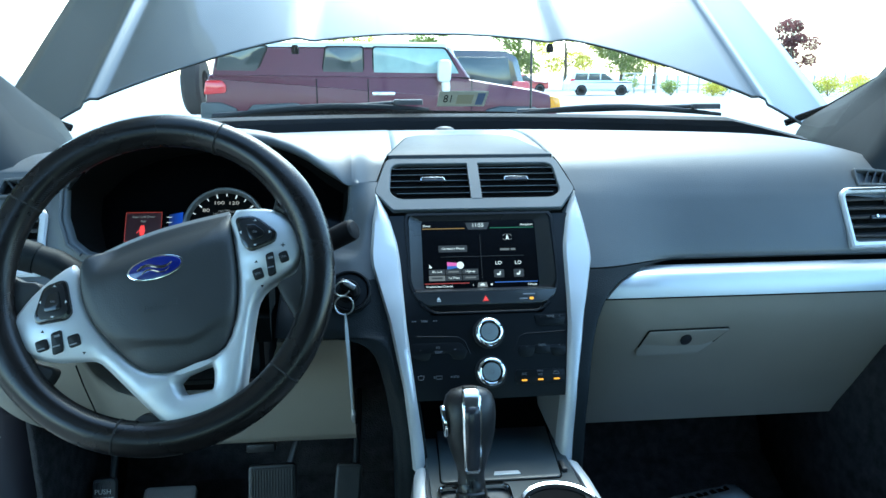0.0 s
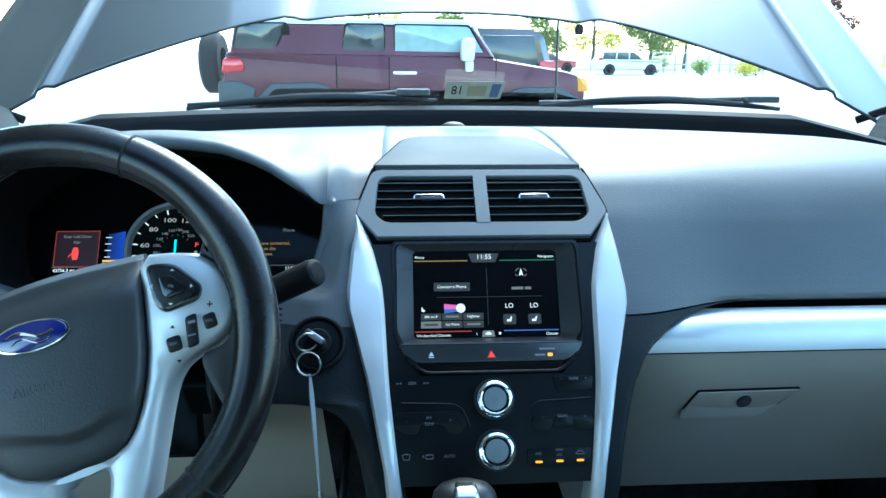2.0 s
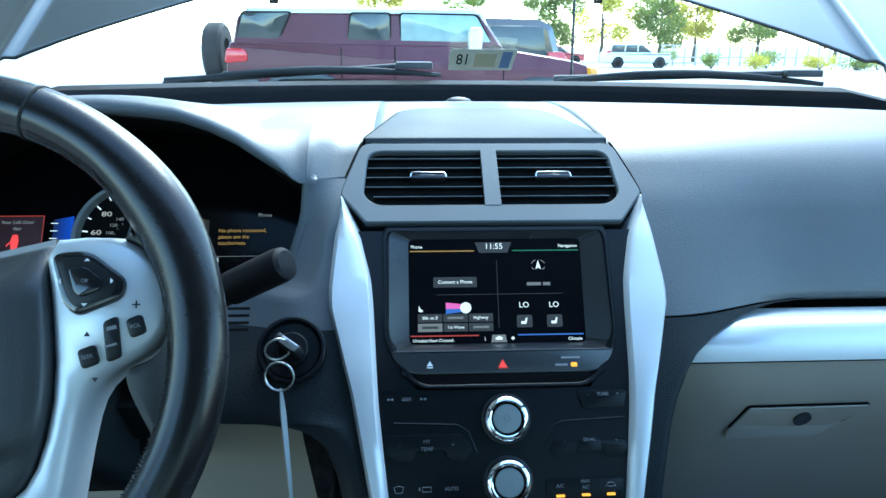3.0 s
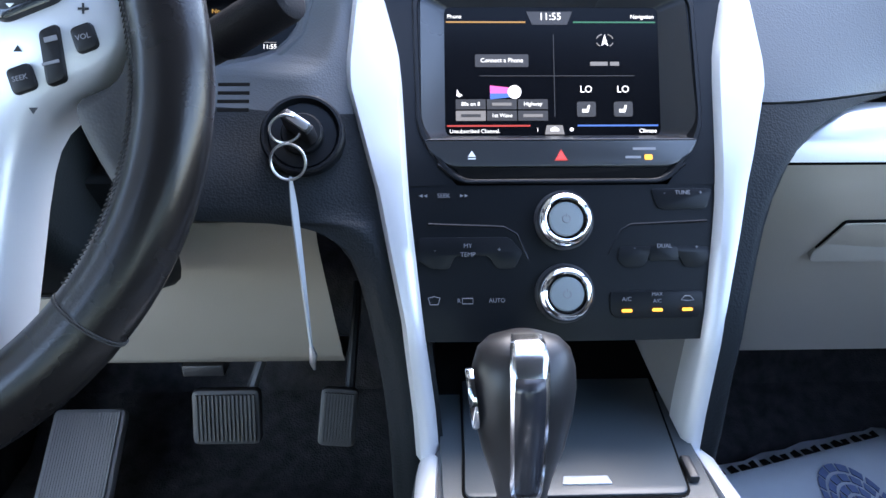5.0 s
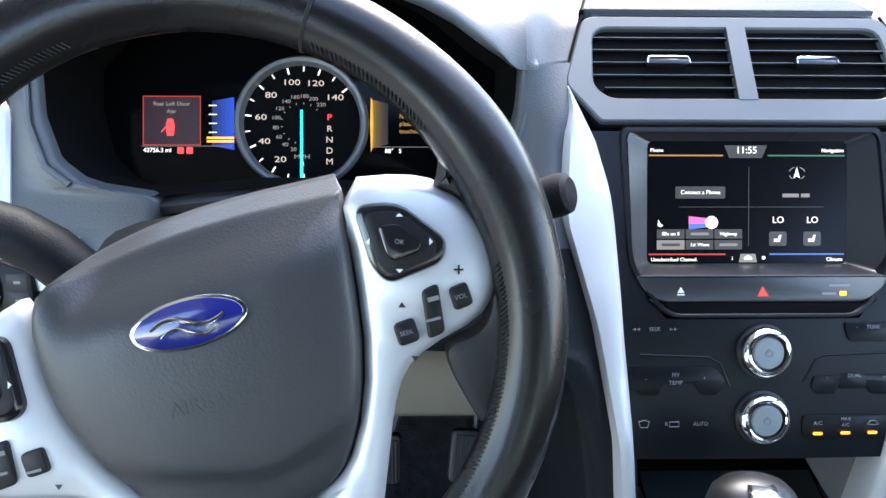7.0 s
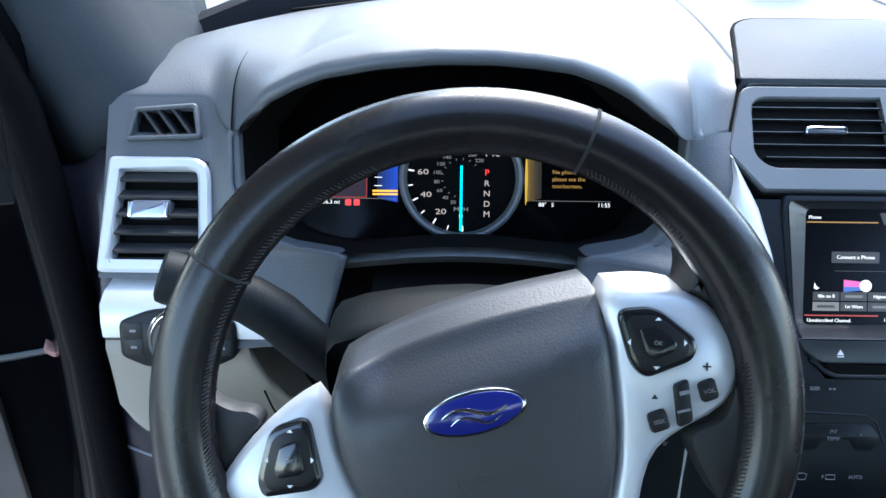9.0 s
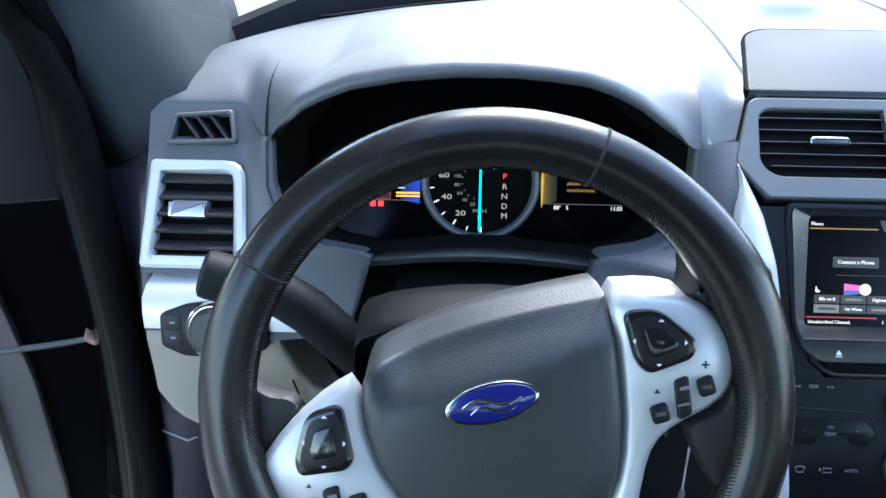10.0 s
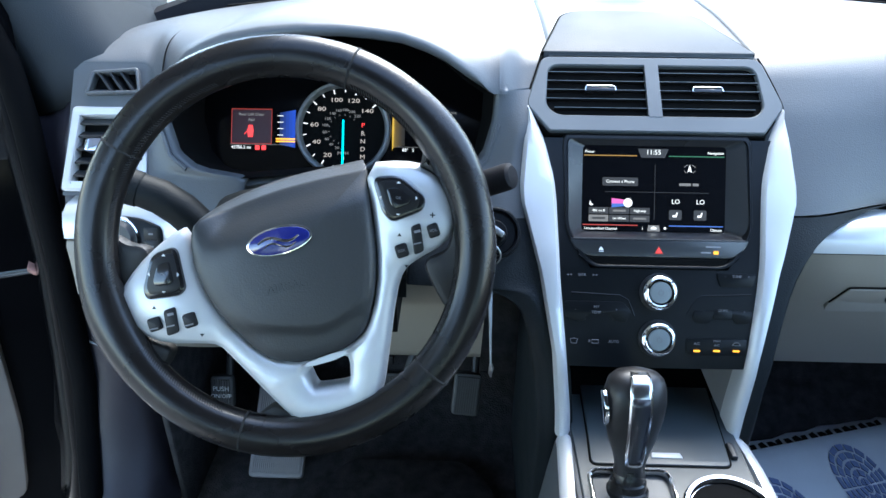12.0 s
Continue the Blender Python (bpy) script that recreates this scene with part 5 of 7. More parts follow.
for v, a, b in ((0.0445, 0.0060, 0.0176), (0.048, 0.0078, 0.0182), (0.058, 0.0084, 0.0197), (0.070, 0.0088, 0.0222), (0.082, 0.0091, 0.0238), (0.095, 0.0094, 0.0255), (0.108, 0.0096, 0.0268), (0.118, 0.0097, 0.0264), (0.127, 0.0092, 0.0254)):
    rows.append([SH @ Vector((a * s, v, b + 0.0022)) for s in (-1, 0, 1)])
sheet(bm, rows)
thicken(part("gloss_insert", bm, mat("smoked_insert", (0.022, 0.023, 0.028), 0.20, spec=0.4), gear_shifter, "smoked glossy insert"), 0.001, 0.0)
bm = bmesh.new()
prism(bm, ellipse(0.013, 0.021, 24), 0.0, 0.005, frame_at((SH @ Vector((-0.0315, 0.106, 0.004))), SH.to_3x3() @ Vector((-0.12, 1, 0)), SH.to_3x3() @ Vector((0, 0, 1))), 0.002)
part("release_button", bm, CHROME, gear_shifter, "chrome release button")
bm = bmesh.new()
loft(bm, [[SH @ Vector((a * math.cos(2 * math.pi * k / 24), v, a * math.sin(2 * math.pi * k / 24))) for k in range(24)] for v, a in ((-0.02, 0.026), (0.004, 0.0235), (0.006, 0.021), (0.014, 0.0205), (0.016, 0.0185), (0.024, 0.0182), (0.026, 0.0172), (0.033, 0.0168))])
part("boot", bm, LEATHER, gear_shifter, "stepped black boot")

# ---- steering wheel ----
WC = Vector((-0.3994, 0.7813, 1.2293))
tilt = radians(26.26)
WM = frame_at(WC, (0, math.sin(tilt), math.cos(tilt)))
wheel = thing("steering_wheel", WC, "black leather steering wheel with silver spokes, turned slightly", "steering wheel")
RM, RA, RB = 0.1760, 0.0192, 0.0170
bm = bmesh.new()
N, S = 120, 16
rings = []
for i in range(N):
    a = 2 * math.pi * i / N
    deg = math.degrees(a) % 360
    thick = 1.0
    for c in (32, 205):      # thumb rests where the spokes meet the rim
        d = abs((deg - c + 180) % 360 - 180)
        thick += 0.10 * (1 - smooth(d / 22))
    ring = []
    for k in range(S):
        b = 2 * math.pi * k / S
        ring.append(WM @ Vector(((RM + RA * thick * math.cos(b)) * math.cos(a), (RM + RA * thick * math.cos(b)) * math.sin(a), RB * thick * math.sin(b) - 0.003)))
    rings.append(ring)
loops = [[bm.verts.new(p) for p in r] for r in rings]
for i in range(N):
    u, v = loops[i], loops[(i + 1) % N]
    for k in range(S):
        bm.faces.new((u[k], u[(k + 1) % S], v[(k + 1) % S], v[k]))
rim = part("rim", bm, LEATHER, wheel, "worn black leather rim", sharp=80)
for x, y in ((-161, 96), (65, 173), (-41, -186), (141, -114)):
    a = math.atan2(y, x)
    for da in (0.0, 0.006):
        bm = bmesh.new()
        tube(bm, [WM @ Vector(((RM + (RA + 0.0002) * math.cos(b)) * math.cos(a + da), (RM + (RA + 0.0002) * math.cos(b)) * math.sin(a + da), (RB + 0.0002) * math.sin(b) - 0.003)) for b in [2 * math.pi * k / 24 for k in range(24)]], 0.00055, 5, True)
        part("seam", bm, STITCH, rim)
# stitching along the inner side of the rim, at the side grips
for a0, a1 in ((112, 150), (150, 196), (216, 250), (-36, 14), (42, 68)):
    bm = bmesh.new()
    n = int((a1 - a0) * 1.1)
    for k in range(n):
        a = radians(a0 + (a1 - a0) * k / n)
        p = WM @ Vector(((RM - RA * 0.93) * math.cos(a), (RM - RA * 0.93) * math.sin(a), 0.0050))
        q = WM @ Vector(((RM - RA * 0.80) * math.cos(a + 0.012), (RM - RA * 0.80) * math.sin(a + 0.012), 0.0084))
        tube(bm, [p, q], 0.00042, 4)
    part("stitching", bm, STITCH, rim, "black thread stitches")
# the hub sits back in the rim
WH = WM @ Matrix.Translation((0.0, -0.003, -0.010))
# silver spoke cover
mm = lambda pts: [(x / 1000, y / 1000) for x, y in pts]
spk = mm([(73, 80), (108, 83), (130, 79), (149, 63), (157, 42), (156, 24), (147, 10), (120, -5), (107, -18), (101, -40), (95, -95), (91, -128), (86, -141), (74, -148), (40, -160), (24, -163), (12, -159), (-4, -145), (-50, -99), (-62, -88), (-76, -87), (-112, -88), (-138, -79), (-153, -63), (-157, -46), (-148, -28), (-132, -8), (-110, 12), (-90, 24), (-80, -30), (-54, -66), (-24, -95), (0, -104), (36, -98), (70, -82), (82, -58), (87, -12), (81, 38)])
hole = mm([(17, -110), (54, -95), (61, -97), (62, -120), (58, -124), (30, -129), (25, -128)])
bm = bmesh.new()
spk_s = chaikin(spk, 1)
plate(bm, spk_s, [chaikin(hole, 1)], -0.040, 0.010, WH, 0.0055)
to_hub = WH.inverted()
for v in bm.verts:      # the upper edges roll back
    p = to_hub @ v.co
    if p.z < -0.02:
        if p.x < 0:
            v.co = WH @ Vector((p.x, p.y, -0.004))
            continue
        k = smooth((p.y - 0.03) / 0.05) * (1 - smooth((p.x - 0.125) / 0.03))
        v.co = WH @ (p + Vector((-0.003 * k, 0.006 * k, 0.010)))
spokes = part("spoke_cover", bm, SILVER, wheel, "silver three-spoke cover", sharp=50)
# leather ears between rim and spokes
for pts, z in (([(-174, 14), (-174, -44), (-156, -54), (-152, -36), (-140, -18), (-128, -4), (-136, 4), (-150, 4), (-162, 12)], -0.004), ([(-170, -60), (-152, -62), (-146, -74), (-130, -88), (-108, -92), (-110, -104), (-126, -124), (-150, -110)], 0.000), ([(122, 80), (125, 88), (126, 98), (124, 106), (134, 110), (152, 90), (164, 58), (149, 63), (132, 77)], 0.003), ([(156, 44), (153, 12), (146, 2), (128, -4), (132, -20), (156, -60), (168, -30), (168, 40)], 0.002), ([(20, -164), (-4, -144), (-16, -146), (-36, -164), (-20, -176), (20, -176)], 0.000), ([(72, -148), (88, -136), (96, -128), (112, -132), (104, -150), (80, -160)], 0.000)):
    bm = bmesh.new()
    deep = pts[0] == (122, 80)      # the one above the spoke is as deep as the spoke's rolled edge
    prism(bm, chaikin(mm(pts), 2), -0.030 if deep else -0.014, z + 0.006, WH, 0.008 if deep else 0.005)
    part("leather_ear", bm, EAR, rim)
# airbag cover
pad_o = chaikin(mm([(-90, 24), (-62, 38), (-20, 56), (20, 68), (64, 78), (72.5, 80), (73, 79.5), (74.5, 72), (80, 38), (86, -12), (81, -58), (69, -82), (36, -99), (0, -105), (-25, -95), (-54, -66), (-80, -30)]), 2)
bm = bmesh.new()
PAD_Z = [(0.05, 0.0222), (0.25, 0.0220), (0.5, 0.0212), (0.72, 0.0196), (0.88, 0.0174), (0.955, 0.0152), (0.985, 0.0130), (0.998, 0.008)]
rings = []
for s, z_ring in [(0.98, -0.044), (1.0, -0.034), (1.004, -0.016)] + [(q, lerp(PAD_Z, q)) for q in (0.998, 0.985, 0.955, 0.92, 0.88, 0.84, 0.80, 0.77, 0.74, 0.71, 0.68, 0.65, 0.62, 0.59, 0.56, 0.52, 0.46, 0.38, 0.25, 0.12, 0.03)]:
    back = smooth(-z_ring / 0.03)     # the upper edge rolls back, the lower part falls away below a crease
    ring = []
    for x, y in pad_o:
        z = z_ring
        u, v = 0.004 + (x - 0.004) * s - 0.007 * back * smooth((y - 0.01) / 0.05), -0.012 + (y + 0.012) * s + 0.009 * back * smooth((y + 0.01) / 0.05)
        crease = -0.066 + 0.022 * smooth((u - 0.03) / 0.05)
        z -= 0.017 * smooth((-0.325 * u + 0.946 * v - 0.0119) / 0.040) ** 1.5 * smooth((u + 0.084) / 0.03) if z > 0 else 0.0
        ring.append(WH @ Vector((u, v, z - (0.0045 * smooth((crease - v) / 0.009) if z > 0 else 0.0))))
    rings.append(ring)
loft(bm, rings)
pad = part("airbag_cover", bm, PAD, wheel, "grained dark grey airbag cover", sharp=60)
bm = bmesh.new()
BM = at(WH, -0.001, 0.0115, 0.0222, radians(15))
prism(bm, ellipse(0.0305, 0.0132, 48), -0.004, 0.0022, BM, 0.001)
badge = part("badge", bm, CHROME, wheel, "oval badge with a bright rim")
bm = bmesh.new()
prism(bm, ellipse(0.0285, 0.0115, 48), 0.0, 0.0029, BM, 0.0008, 0.0006)
part("badge_field", bm, BADGE_BLUE, badge, "dark blue enamel")
bm = bmesh.new()
wave = [k / 24 for k in range(25)]
tube(bm, [BM @ Vector((-0.019 + 0.038 * t, 0.0030 * math.sin(2 * math.pi * t) + 0.0012, 0.0036)) for t in wave], [0.0008 + 0.0010 * math.sin(math.pi * t) for t in wave], 8, flat=0.5)
tube(bm, [BM @ Vector((-0.015 + 0.030 * t, 0.0030 * math.sin(2 * math.pi * t) - 0.0040, 0.0035)) for t in wave], [0.0004 + 0.0007 * math.sin(math.pi * t) for t in wave], 8, flat=0.5)
part("badge_mark", bm, CHROME, badge, "bright wave-shaped mark")
lettering("embossed_lettering", "AIRBAG", 0.011, at(WH, 0.006, -0.030, 0.0217, radians(14)), PAD, pad, thick=0.0006)


def pad_key(pts, name, parent, z=0.010, t=0.0035, material=KEY):
    b = bmesh.new()
    prism(b, fillet(mm(pts), 0.003), z - 0.004, z + t, WH, 0.0015)
    return part(name, b, material, parent)


for pts, c, ang in (([(80, 71), (104, 73), (130, 53), (128, 41), (99, 29), (90, 38)], (105, 52), -0.12), ([(-123, -4), (-99, 5), (-90, -35), (-96, -42), (-127, -47), (-131, -37)], (-110, -22), -0.05)):
    bm = bmesh.new()
    prism(bm, fillet(mm(pts), 0.009, 6), 0.006, 0.0140, WH, 0.0032)
    k = part("direction_pad", bm, GLOSS, wheel, "glossy black pad with a rounded rim")
    cx, cy = c
    shrunk = lambda f, r: fillet([(cx / 1000 + (x - cx) / 1000 * f, cy / 1000 + (y - cy) / 1000 * f) for x, y in pts], r, 5)
    bm = bmesh.new()
    prism(bm, shrunk(0.78, 0.006), 0.012, 0.0144, WH, 0.0005)
    part("pad_field", bm, KEY, k)
    bm = bmesh.new()
    prism(bm, shrunk(0.46, 0.003), 0.013, 0.0162, WH, 0.0012)
    part("ok_key", bm, GLOSS, k)
    lettering("lettering", "OK", 0.0034, at(WH, cx / 1000, cy / 1000, 0.0163, ang), PRINT_GREY, k)
    for dx, dy in ((0, 1), (0, -1), (1, 0), (-1, 0)):
        far = [(x - cx) * dx + (y - cy) * dy for x, y in pts]
        r = max(far) * 0.62
        w = 0.0019
        px_, py_ = cx / 1000 + dx * r / 1000, cy / 1000 + dy * r / 1000
        flat("arrow_mark", [(px_ + dx * w, py_ + dy * w), (px_ - dy * w, py_ + dx * w), (px_ + dy * w, py_ - dx * w)], WH, PRINT, k, 0.0145, 0.0003)
for n, (x0, y0, x1, y1) in enumerate(((101, -4, 116, 12), (116, 0, 129, 30), (130, 15, 144, 31), (-128, -77, -112, -61), (-112, -80, -97, -52), (-95, -73, -79, -56))):
    sk = 4
    k = pad_key([(x0 + sk, y0), (x1, y0 + sk), (x1 - sk, y1), (x0, y1 - sk)], "steering_key", wheel, 0.010, 0.003)
    c = ((x0 + x1) / 2000, (y0 + y1) / 2000)
    if n == 0:
        lettering("lettering", "SEEK", 0.0034, at(WH, c[0], c[1], 0.0131, 0.25), PRINT_GREY, k)
    elif n == 2:
        lettering("lettering", "VOL", 0.0036, at(WH, c[0], c[1], 0.0131, 0.25), PRINT_GREY, k)
    else:
        flat("plain_bar", rect(-0.004, -0.0007, 0.004, 0.0007), at(WH, c[0], c[1] - 0.004, 0.0131, 0.25), PRINT_GREY, k)
        if n in (1, 4):
            flat("plain_bar", rect(-0.003, -0.0012, 0.003, 0.0012), at(WH, c[0], c[1] + 0.007, 0.0131, 0.25), PRINT_GREY, k)
for x, y, s in ((106, 17, 1), (113, -9, -1), (-121, -55, 1), (-76, -77, -1)):
    flat("arrow_mark", [(x / 1000 - 0.002, y / 1000), (x / 1000 + 0.002, y / 1000), (x / 1000, y / 1000 + 0.003 * s)][::s], WH, PLASTIC, spokes, 0.0101, 0.0003)
flat("plus_mark", rect(0.1335, 0.0365, 0.1385, 0.0375), WH, PLASTIC, spokes, 0.0101, 0.0003)
flat("plus_mark", rect(0.1355, 0.0345, 0.1365, 0.0395), WH, PLASTIC, spokes, 0.0103, 0.0003)

# ---- column, stalks, ignition ----
COLUMN_GREY = mat("column_cover_plastic", (0.0045, 0.0064, 0.0074), 0.55, spec=0.16, grain=0.3, grain_size=0.0014)
column = thing("steering_column", (-0.40, 0.95, 1.12), "dark plastic steering column shroud", "column")
AX = (WM.to_3x3() @ Vector((0, 0, -1))).normalized()
bm = bmesh.new()
rings = []
for d, hw, up, dn in ((0.030, 0.045, 0.014, 0.045), (0.045, 0.068, 0.020, 0.070), (0.065, 0.078, 0.026, 0.095), (0.11, 0.082, 0.036, 0.115), (0.17, 0.084, 0.040, 0.125), (0.24, 0.084, 0.040, 0.120)):
    c = WC + AX * d
    sec = fillet([(-hw, -dn), (hw, -dn), (hw * 1.0, up * 0.3), (hw * 0.75, up), (-hw * 0.75, up), (-hw, up * 0.3)], 0.018, 3)
    rings.append([(c.x + x, c.y, c.z + z) for x, z in sec])
loft(bm, rings)
part("shroud", bm, COLUMN_GREY, column, sharp=50)
bm = bmesh.new()
rings = []
for y, up, wd in ((0.892, -0.045, 0.965), (0.880, -0.022, 0.975), (0.872, -0.008, 0.985), (0.8705, -0.004, 0.99), (0.873, -0.0015, 0.995), (0.880, 0.0, 1.0), (0.905, 0.001, 1.0), (0.920, -0.001, 0.995), (0.930, -0.010, 0.97)):
    rings.append([(-0.400 + x * wd, y, z + up) for x, z in ((-0.106, 1.150), (0.106, 1.150), (0.107, 1.192), (0.1055, 1.207), (0.099, 1.216), (0.080, 1.2235), (0.055, 1.2285), (0.028, 1.232), (0.0, 1.2335), (-0.028, 1.232), (-0.055, 1.2285), (-0.080, 1.2235), (-0.099, 1.216), (-0.1055, 1.207), (-0.107, 1.192))])
loft(bm, rings)
part("upper_cover", bm, COLUMN_GREY, column, "dark grey upper cover", sharp=50)
bm = bmesh.new()
loft(bm, [[(-0.40 + x, y, z) for x, z in ((-0.09, 1.05), (0.09, 1.05), (0.09, 1.15), (-0.09, 1.15))] for y in (0.90, 1.08)])
part("inner_bracket", bm, MATT, column)
left_stalk = thing("turn_signal_stalk", (-0.50, 0.93, 1.17), "dark grey turn signal stalk behind the wheel", "stalk")
bm = bmesh.new()
tube(bm, [(-0.480, 0.915, 1.120), (-0.510, 0.922, 1.148), (-0.532, 0.926, 1.170), (-0.553, 0.928, 1.193), (-0.574, 0.928, 1.209), (-0.594, 0.928, 1.217)], [0.018, 0.0195, 0.0205, 0.0205, 0.0200, 0.0190], 18)
part("arm", bm, COLUMN_GREY, left_stalk)
bm = bmesh.new()
tube(bm, [(-0.594, 0.928, 1.217), (-0.596, 0.928, 1.2178), (-0.632, 0.925, 1.231), (-0.637, 0.9245, 1.233), (-0.639, 0.924, 1.234)], [0.0190, 0.0205, 0.0210, 0.0200, 0.016], 18)
part("twist_end", bm, COLUMN_GREY, left_stalk, "dark grey round end")
right_stalk = thing("wiper_stalk", (-0.28, 0.93, 1.21), "black wiper stalk with a round end", "stalk")
bm = bmesh.new()
tube(bm, [(-0.340, 0.905, 1.175), (-0.30, 0.918, 1.193), (-0.262, 0.930, 1.212), (-0.232, 0.922, 1.227)], [0.011, 0.012, 0.0125, 0.0125], 16, flat=0.85)
part("arm", bm, PLASTIC, right_stalk)
bm = bmesh.new()
tube(bm, [(-0.236, 0.923, 1.2255), (-0.234, 0.922, 1.2265), (-0.190, 0.904, 1.2515), (-0.186, 0.902, 1.2538), (-0.184, 0.901, 1.2548)], [0.013, 0.0145, 0.0145, 0.0135, 0.010], 18)
part("round_end", bm, TRIM_DARK, right_stalk, "dark round end")

IM = face_frame(1.144, -0.197, 0.004)
ignition = thing("ignition_switch", IM.translation, "round black ignition switch in the dashboard", "ignition switch")
bm = bmesh.new()
lathe(bm, [(0.0320, -0.010), (0.0320, 0.0035), (0.0305, 0.0055), (0.0285, 0.0055), (0.0265, 0.0), (0.0255, 0.001), (0.0010, 0.001)], IM, 40)
part("surround", bm, FASCIA, ignition)
bm = bmesh.new()
lathe(bm, [(0.0165, -0.002), (0.0160, 0.006), (0.0145, 0.008), (0.0010, 0.008)], IM, 28)
part("lock_barrel", bm, FASCIA, ignition)
key = thing("car_key", IM @ Vector((0, 0, 0.02)), "key in the ignition with rings and a hanging plastic tag", "key")
KM = IM @ Matrix.Rotation(radians(-35), 4, "Z")
bm = bmesh.new()
prism(bm, fillet([(-0.0125, -0.0045), (0.0125, -0.0045), (0.0140, 0.0), (0.0125, 0.0045), (-0.0125, 0.0045), (-0.0140, 0.0)], 0.002), 0.005, 0.030, KM, 0.003)
part("key_head", bm, PLASTIC, key, "black plastic key head")
bm = bmesh.new()
prism(bm, fillet(rect(-0.0065, -0.0035, 0.0115, 0.0035), 0.002), 0.0302, 0.0342, KM, 0.001)
part("key_cap", bm, STEEL, key, "bright key edge")


def ring_at(c, r, tilt_axis, wire=0.0011):
    b = bmesh.new()
    m = Matrix.Translation(c) @ tilt_axis
    tube(b, [m @ Vector((r * math.cos(2 * math.pi * k / 28), 0, r * math.sin(2 * math.pi * k / 28))) for k in range(28)], wire, 6, True)
    return b


KR = IM @ Vector((-0.006, 0.002, 0.028))
part("split_ring", ring_at(KR + Vector((-0.002, -0.004, -0.006)), 0.0115, pose(0, 0, 0, 15, 0, 20)), STEEL, key, "steel split ring")
part("split_ring", ring_at(KR + Vector((0.000, -0.016, -0.027)), 0.0130, pose(0, 0, 0, -10, 0, -8)), STEEL, key, "steel split ring")
TT = KR + Vector((0.001, -0.018, -0.038))
bm = bmesh.new()
rings = []
for t in [k / 12 for k in range(13)]:
    w = 0.0010 + 0.0017 * smooth(t / 0.15) * (1 - 0.72 * smooth((t - 0.25) / 0.75))
    c = TT + Vector((0.006 * t, -0.010 * t, -0.142 * t))
    turn = 0.5 + 0.9 * t
    u = Vector((math.cos(turn), math.sin(turn), 0))
    n_ = Vector((-math.sin(turn), math.cos(turn), 0)) * 0.0009
    rings.append([c - u * w - n_, c + u * w - n_, c + u * w + n_, c - u * w + n_])
loft(bm, rings)
part("tag", bm, mat("pale_tag_plastic", (0.36, 0.38, 0.40), 0.3), key, "long pale plastic tag")
bm = bmesh.new()
e = TT + Vector((0.006, -0.010, -0.144))
tube(bm, [e + Vector((0, 0, 0.004)), e + Vector((0.001, 0, -0.004)), e + Vector((0, 0, -0.012)), e + Vector((0.001, 0, -0.018))], [0.0018, 0.0035, 0.0026, 0.0012], 8)
part("clasp", bm, STEEL, key, "small steel clasp")

# ---- instrument cluster ----
IC = frame_at((-0.404, 1.158, 1.207), (0, 0.59, 1))
cluster = thing("instrument_cluster", IC.translation, "lit instrument cluster with a round speedometer and two displays", "instrument cluster")
bm = bmesh.new()
prism(bm, fillet([(-0.215, 0.085), (-0.222, 0.02), (-0.190, -0.042), (-0.13, -0.068), (0.13, -0.068), (0.190, -0.042), (0.222, 0.02), (0.215, 0.085), (0.12, 0.155), (-0.12, 0.155)], 0.02), -0.02, -0.001, IC)
face = part("face", bm, CLUSTER, cluster, "glossy black instrument face")
bm = bmesh.new()
lathe(bm, [(0.0672, -0.002), (0.0668, 0.006), (0.0645, 0.0090), (0.0612, 0.0080), (0.0582, 0.001), (0.0580, -0.001)], IC, 64)
dial_ring = part("speedometer_ring", bm, mat("dial_ring_grey", (0.17, 0.172, 0.175), 0.5, metal=0.4), cluster, "satin grey dial ring")
bm = bmesh.new()
lathe(bm, [(0.0595, -0.001), (0.0593, 0.0005), (0.001, 0.0006)], IC, 48)
dial = part("speedometer_dial", bm, MATT, cluster, "black dial")
sp = lambda v: radians(272 - 1.672 * v)
for v in range(0, 145, 5):
    a = sp(v)
    big = v % 20 == 0
    mid_ = v % 10 == 0
    r0 = 0.0510 if big else (0.0525 if mid_ else 0.0545)
    if not mid_:
        continue
    flat("tick", rect(r0, -0.0008 if big else -0.0006, 0.0572, 0.0008 if big else 0.0006), at(IC, 0, 0, 0, a), G_WHITE, dial, 0.0008)
for v in range(20, 145, 20):
    a = sp(v)
    lettering("dial_number", str(v), 0.0082, at(IC, 0.0415 * math.cos(a), 0.0425 * math.sin(a), 0.0009), G_NUMBER, dial, wide=1.5)
lettering("dial_number", "0", 0.0082, at(IC, 0.0, -0.041, 0.0009), G_NUMBER, dial, wide=1.1)
lettering("dial_text", "MPH", 0.0062, at(IC, 0.0, -0.0335, 0.0009), G_GREY, dial, wide=1.3)
for v in range(20, 221, 20):
    a = sp(v * 0.6214)
    lettering("dial_number", str(v), 0.0052, at(IC, 0.0265 * math.cos(a), 0.0275 * math.sin(a), 0.0009), G_GREY, dial, wide=1.2)
    flat("tick", rect(0.0195, -0.0003, 0.0215, 0.0003), at(IC, 0, 0, 0, a), G_GREY, dial, 0.0008)
bm = bmesh.new()
prism(bm, [(-0.0012, 0.013), (0.0012, 0.013), (0.0014, -0.055), (0.0, -0.0575), (-0.0014, -0.055)], 0.003, 0.0042, IC, 0.0003)
part("needle", bm, G_CYAN, cluster, "glowing cyan needle")
